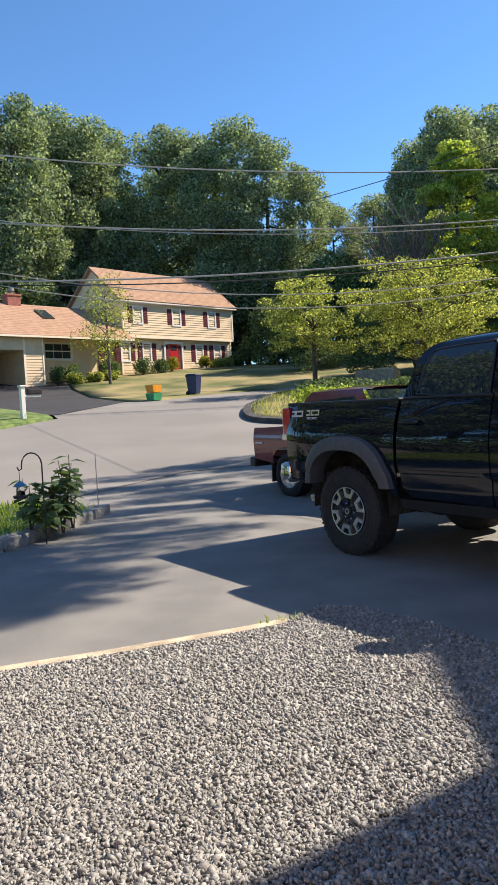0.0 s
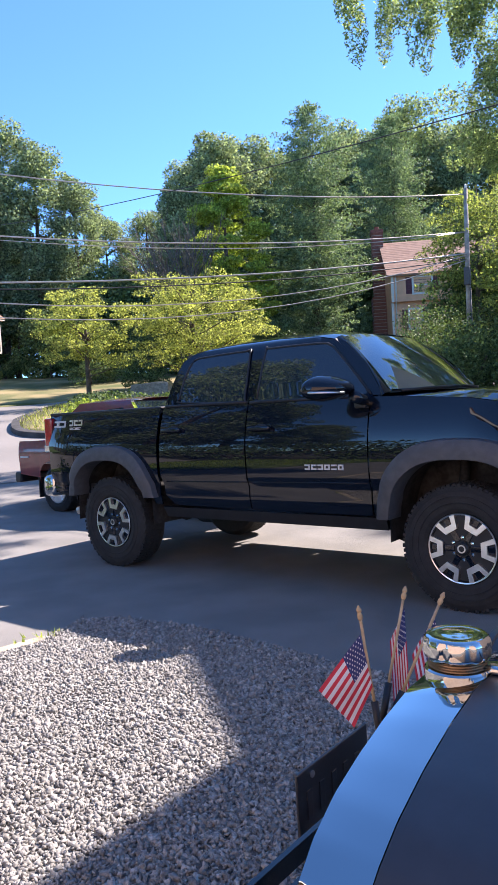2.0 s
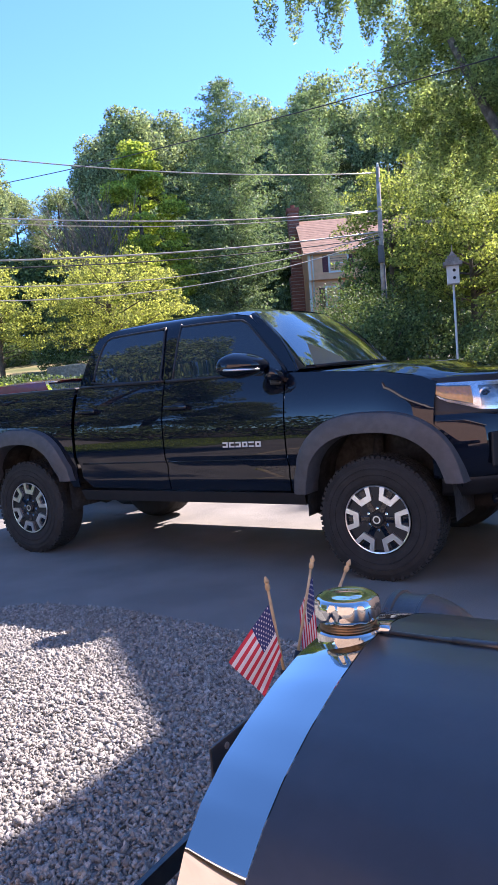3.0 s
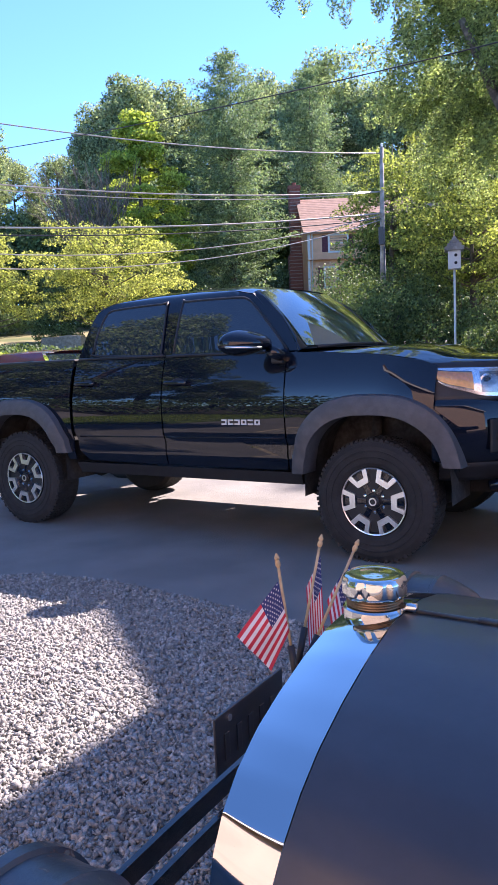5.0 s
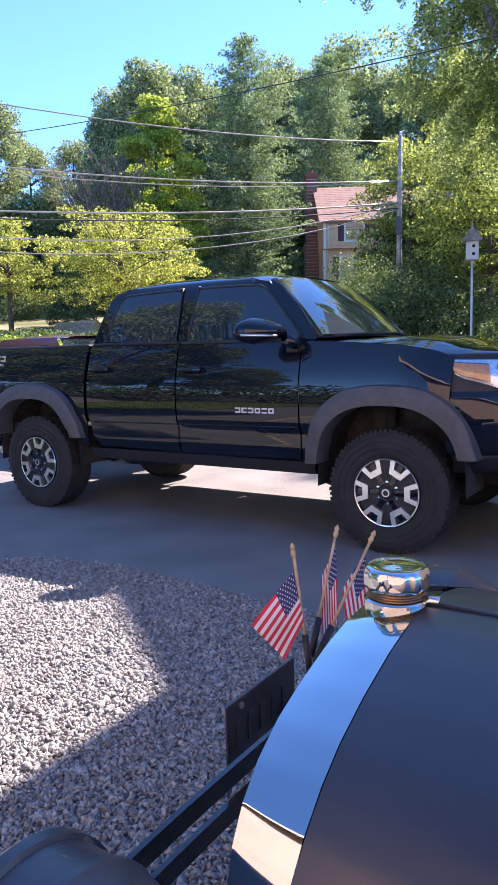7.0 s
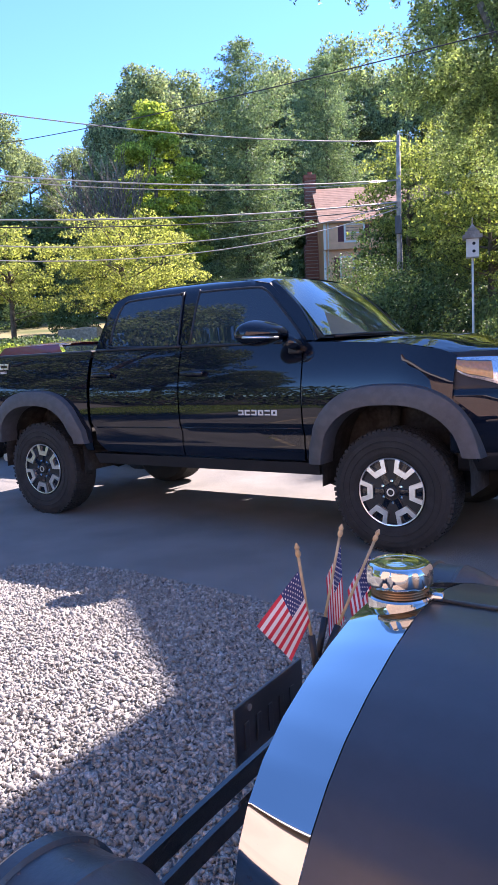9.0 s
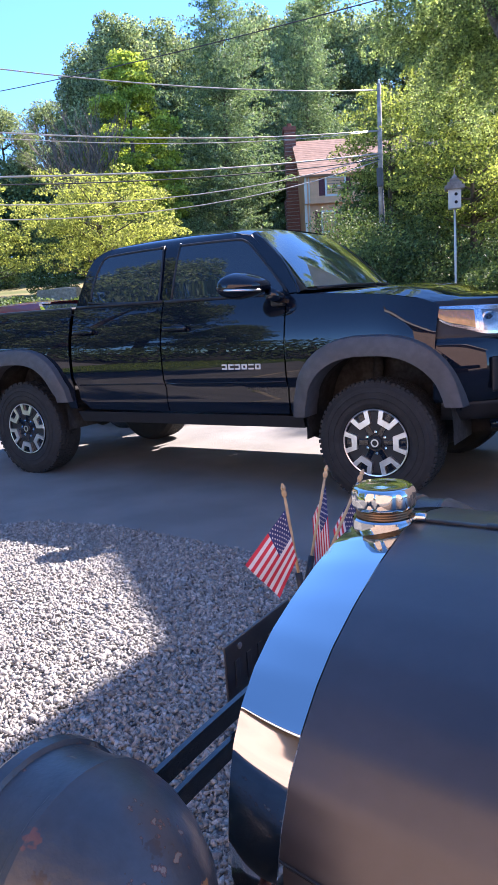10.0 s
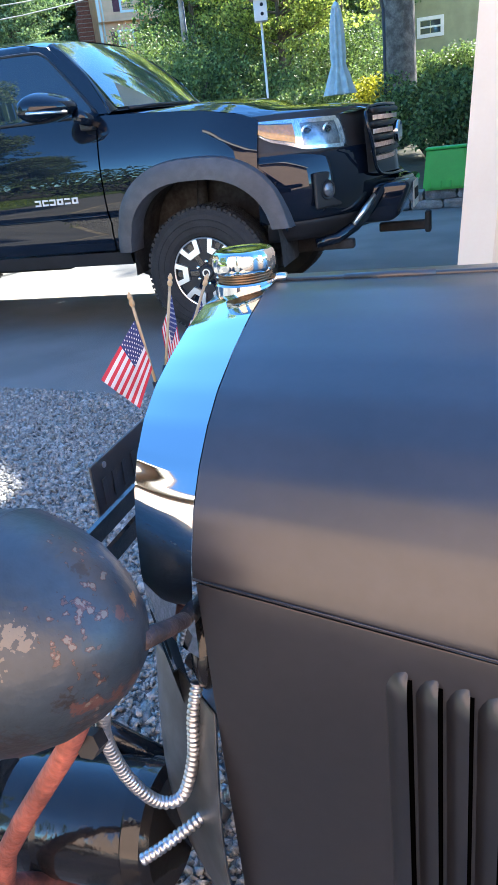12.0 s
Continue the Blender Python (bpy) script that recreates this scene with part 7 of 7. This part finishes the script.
b = empty("birdhouse", pose(1.28, 8.71, 0.0, 0, 0, 18), "white two-hole birdhouse with a shingled roof on a white pole", "birdhouse")
tube("pole", [(0, 0, -0.2), (0, 0, 2.8)], 0.02, TRIM, b, "", 10)
box("box", (-0.105, -0.105, 2.78), (0.105, 0.105, 3.12), TRIM, b, "", 0.008)
bm = bmesh.new()
add_lathe(bm, [(0.215, 3.09), (0.2, 3.13), (0.11, 3.24), (0.015, 3.35)], 4, pose(0, 0, 0, 0, 0, 45), True)
part("roof", bm, POLE_WOOD, b, "weathered shingled roof")
for r in range(3):
    for k in range(4):
        w = 0.3 - 0.08 * r
        box("shingle", (-w / 2, -0.162 + 0.042 * r, 3.10 + 0.056 * r), (w / 2, -0.15 + 0.042 * r, 3.16 + 0.056 * r), POLE_WOOD, b, "", 0.0, pose(0, 0, 0, 0, 0, 90 * k))
tube("finial", [(0, 0, 3.33), (0, 0, 3.46)], [0.015, 0.006], POLE_WOOD, b, "", 8)
# solid dark discs on the face paint the shade inside the two holes
for z in (2.88, 3.01):
    lathe("entry_hole", [(0.027, 0), (0.027, 0.005), (0.0, 0.006)], DARK, b, "", 16, Matrix.Translation((0.02, -0.105, z)) @ pose(0, 0, 0, 90), False)

u = on_land("patio_umbrella", 2.0, 11.4, "closed grey-blue patio umbrella", "umbrella")
g = land(2.0, 11.4)
bm = bmesh.new()
rings = []
for r, z in ((0.27, 1.62), (0.24, 1.72), (0.17, 1.98), (0.115, 2.15), (0.13, 2.35), (0.12, 2.6), (0.11, 2.85), (0.075, 3.1)):
    rings.append([bm.verts.new((r * (1 + 0.25 * math.cos(8 * a)) * math.cos(a), r * (1 + 0.25 * math.cos(8 * a)) * math.sin(a), z - g)) for a in (2 * math.pi * k / 48 for k in range(48))])
for a, c in zip(rings, rings[1:]):
    for k in range(48):
        bm.faces.new((a[k], a[(k + 1) % 48], c[(k + 1) % 48], c[k]))
part("canopy", bm, CANVAS, u, "furled canvas canopy", True)
lathe("cap", [(0.075, 3.1 - g), (0.08, 3.14 - g), (0.02, 3.22 - g)], CANVAS, u)
tube("pole", [(0.86, 0.2, -0.1), (0.87, 0.2, 3.0 - g)], 0.032, WIRE_DARK, u, "dark cantilever pole", 10)
tube("arm", smooth_line([(0.87, 0.2, 2.95 - g), (0.8, 0.18, 3.22 - g), (0.45, 0.1, 3.36 - g), (0.1, 0.02, 3.32 - g), (0, 0, 3.18 - g)], 5), 0.024, WIRE_DARK, u, "curved cantilever arm", 10)
t = empty("low_wall", pose(4.0, 5.85, 0), "low grey stone garden wall", "wall", "", "structure")
for k in range(5):
    for r in range(2):
        rough_stone("stone", pose(-1.15 + 0.42 * k + 0.18 * r, 0.05, 0.06 + 0.115 * r), (0.41, 0.3, 0.115), 300 + 10 * k + r, GRANITE, t)
gb = empty("storage_bin", pose(4.36, 5.85, 0.235), "bright green plastic storage bin on the stone wall", "bin")
bm = bmesh.new()
tapered(bm, (0.29, 0.17), (0.235, 0.12), 0.0, 0.5, 0.03)
part("body", bm, GREEN_BOX, gb)
for x in (-0.19, -0.06, 0.06, 0.19):
    box("rib", (x - 0.012, -0.182, 0.02), (x + 0.012, -0.155, 0.11), GREEN_BOX, gb, "", 0.006)
box("lid_edge", (-0.25, -0.145, 0.48), (0.25, 0.135, 0.51), GREEN_BOX, gb, "", 0.012)


# ---- maroon pickup behind ----
def maroon_pickup():
    T = empty("pickup_truck", pose(-4.65, 2.2, 0), "old maroon pickup parked behind the black one", "pickup truck")

    def side(x, z):
        return lerp_table(z, [(0.4, 0.05), (0.6, 0.0), (0.9, -0.02), (1.05, 0.02), (1.1, 0.06), (1.55, 0.22), (1.6, 0.35)])

    def panel(name, poly, material, out=0.0):
        for flip in (False, True):
            bm = cut_sheet(poly, 0.12)
            for v in bm.verts:
                x, z = v.co.x, v.co.y
                y = side(x, z) - out
                v.co = Vector((x, 1.7 - y if flip else y, z))
            part(name, bm, material, T, "", True)
    panel("body_side", [(0, 1.05), (0.0, 0.55), (0.45, 0.5)] + arch(0.85, 0.4, 0.42, 0.42, 14, 0.33) + [(1.3, 0.45), (3.3, 0.45)] + arch(3.75, 0.4, 0.42, 0.42, 14, 0.33) + [(4.3, 0.5), (4.45, 0.6), (4.45, 0.9), (4.3, 1.0), (2.8, 1.06)], MAROON_PAINT)
    panel("cab_side", [(1.0, 1.06), (1.12, 1.45), (1.25, 1.55), (2.3, 1.56), (2.85, 1.06)], MAROON_PAINT)
    panel("side_window", [(1.2, 1.1), (1.25, 1.42), (2.2, 1.46), (2.6, 1.12)], AUTO_GLASS, 0.006)
    sheet("roof", lambda u, v: (1.12 + 1.25 * u, 0.24 + 1.22 * v, 1.54 + 0.07 * math.sin(math.pi * v) ** 0.5 * math.sin(math.pi * (0.12 + 0.76 * u)) ** 0.5), 10, 10, MAROON_PAINT, T)
    sheet("hood", lambda u, v: (2.75 + 1.7 * u, 0.03 + 1.64 * v, 1.06 - 0.08 * u + 0.05 * math.sin(math.pi * v)), 6, 8, MAROON_PAINT, T)
    sheet("windscreen", lambda u, v: (2.35 + 0.5 * u, 0.25 - 0.15 * u + (1.2 + 0.3 * u) * v, 1.55 - 0.49 * u), 4, 4, AUTO_GLASS, T)
    box("tailgate", (-0.02, 0.06, 0.55), (0.04, 1.64, 1.04), MAROON_PAINT, T, "", 0.015)
    box("bed_floor", (0.05, 0.1, 0.6), (1.0, 1.6, 0.7), UNDER, T)
    box("rear_bumper", (-0.16, 0.0, 0.42), (0.0, 1.7, 0.58), BLACK_PLASTIC, T, "", 0.03)
    box("mud_flap", (0.40, 0.03, 0.2), (0.42, 0.25, 0.5), BLACK_PLASTIC, T)
    box("underbody", (0.2, 0.2, 0.36), (4.3, 1.5, 0.55), UNDER, T)
    box("sticker", (0.06, -0.027, 0.80), (0.26, -0.02, 0.825), WHITE_MARK, T, "pale sticker bar")
    for x in (0.85, 3.75):
        wheel(T, pose(x, 0.02, 0.33, 0, 10, 0), "plain", 0.335, 0.22, 0.2)
        wheel(T, pose(x, 1.68, 0.33, 0, 0, 180), "plain", 0.335, 0.22, 0.2)


maroon_pickup()


# ---- crushed stone ----
def stones(name, poly, density, size, seed, z, material, label, squash=0.7):
    """Angular chips strewn over a polygon, in one mesh."""
    rng = np.random.default_rng(seed)
    P = np.array(poly)
    lo, hi = P.min(0), P.max(0)
    n = int((hi[0] - lo[0]) * (hi[1] - lo[1]) * density)
    pts = rng.uniform(lo, hi, size=(n, 2))
    inside = np.zeros(n, bool)
    for (x0, y0), (x1, y1) in zip(poly, poly[1:] + poly[:1]):
        c = ((y0 > pts[:, 1]) != (y1 > pts[:, 1])) & (pts[:, 0] < (x1 - x0) * (pts[:, 1] - y0) / (y1 - y0 + 1e-12) + x0)
        inside ^= c
    pts = pts[inside]
    n = len(pts)
    base = np.array([(1, 0, 0), (0, 1, 0), (-1, 0, 0), (0, -1, 0), (0, 0, 1), (0, 0, -1)], float) * 0.62
    V = np.repeat(base[None], n, 0) + rng.uniform(-0.3, 0.3, size=(n, 6, 3))
    s = size * np.exp(rng.normal(0, 0.28, size=(n, 1, 1)))
    V *= s * np.stack([rng.uniform(0.8, 1.35, n), rng.uniform(0.65, 1.0, n), rng.uniform(0.4, 0.8, n)], axis=1)[:, None, :]
    q = rng.normal(size=(n, 4))
    q[:, 1:3] *= 0.55
    q /= np.linalg.norm(q, axis=1)[:, None]
    w, x, y, zz = q.T
    R = np.stack([1 - 2 * (y * y + zz * zz), 2 * (x * y - zz * w), 2 * (x * zz + y * w), 2 * (x * y + zz * w), 1 - 2 * (x * x + zz * zz), 2 * (y * zz - x * w), 2 * (x * zz - y * w), 2 * (y * zz + x * w), 1 - 2 * (x * x + y * y)], axis=1).reshape(n, 3, 3)
    V = np.einsum("nij,nkj->nki", R, V)
    V[:, :, :2] += pts[:, None, :]
    V[:, :, 2] += z + rng.uniform(-0.004, size * 0.55, size=(n, 1))
    tris = np.array([(0, 1, 4), (1, 2, 4), (2, 3, 4), (3, 0, 4), (1, 0, 5), (2, 1, 5), (3, 2, 5), (0, 3, 5)])
    F = (tris[None] + (6 * np.arange(n))[:, None, None]).reshape(-1)
    me = bpy.data.meshes.new(name)
    me.vertices.add(6 * n)
    me.vertices.foreach_set("co", V.astype(np.float32).ravel())
    me.loops.add(len(F))
    me.loops.foreach_set("vertex_index", F.astype(np.int32))
    me.polygons.add(len(F) // 3)
    me.polygons.foreach_set("loop_start", np.arange(0, len(F), 3, dtype=np.int32))
    me.update(calc_edges=True)
    return tagged(link(name, me, material), label, "gravel", "", "stuff")


NEAR_GRAVEL = [(0.55, -4.6), (0.92, -3.37), (1.14, -2.57), (1.30, -1.75), (1.12, -1.3), (1.32, -1.14), (1.89, -1.05), (2.49, -1.09), (2.95, -1.16), (3.5, -1.2), (4.7, -1.15), (4.7, -4.6)]
stones("crushed_stone", NEAR_GRAVEL, 11500, 0.0162, 8, 0.012, STONE_CHIP, "loose grey crushed stone covering the parking pad")


# ---- grass blades in the bed ----
def grass(name, poly, count, size, seed, up, material, label):
    rng = np.random.default_rng(seed)
    P = np.array(poly)
    pts = rng.uniform(P.min(0), P.max(0), size=(count * 3, 2))
    inside = np.zeros(len(pts), bool)
    for (x0, y0), (x1, y1) in zip(poly, poly[1:] + poly[:1]):
        inside ^= ((y0 > pts[:, 1]) != (y1 > pts[:, 1])) & (pts[:, 0] < (x1 - x0) * (pts[:, 1] - y0) / (y1 - y0 + 1e-12) + x0)
    pts = pts[inside][:count]
    z = np.array([land(x, y) + up for x, y in pts])
    n = len(pts)
    h = size * rng.uniform(0.5, 1.4, n)
    a = rng.uniform(0, 6.28, n)
    lean = rng.normal(0, 0.35, size=(n, 2)) * h[:, None]
    w = 0.004 + 0.05 * h
    base = np.column_stack([pts, z])
    side = np.column_stack([np.cos(a) * w, np.sin(a) * w, np.zeros(n)])
    tip = base + np.column_stack([lean, h])
    V = np.stack([base - side, base + side, tip], axis=1).reshape(-1, 3)
    me = bpy.data.meshes.new(name)
    me.from_pydata(V.tolist(), [], np.arange(3 * n).reshape(-1, 3).tolist())
    return tagged(link(name, me, material), label, "grass", "", "stuff")


grass("grass", BED, 9000, 0.11, 5, 0.09, LEAF_LIME, "tufts of green grass in the bed")
grass("grass", ISLAND, 9000, 0.16, 6, 0.12, LEAF_YELLOW, "dry grass tufts on the island")
grass("weeds", [(1.2, -1.9), (1.32, -1.6), (1.24, -1.5), (1.14, -1.75)], 26, 0.03, 7, 0.02, LEAF_LIME, "small weeds by the edging board")
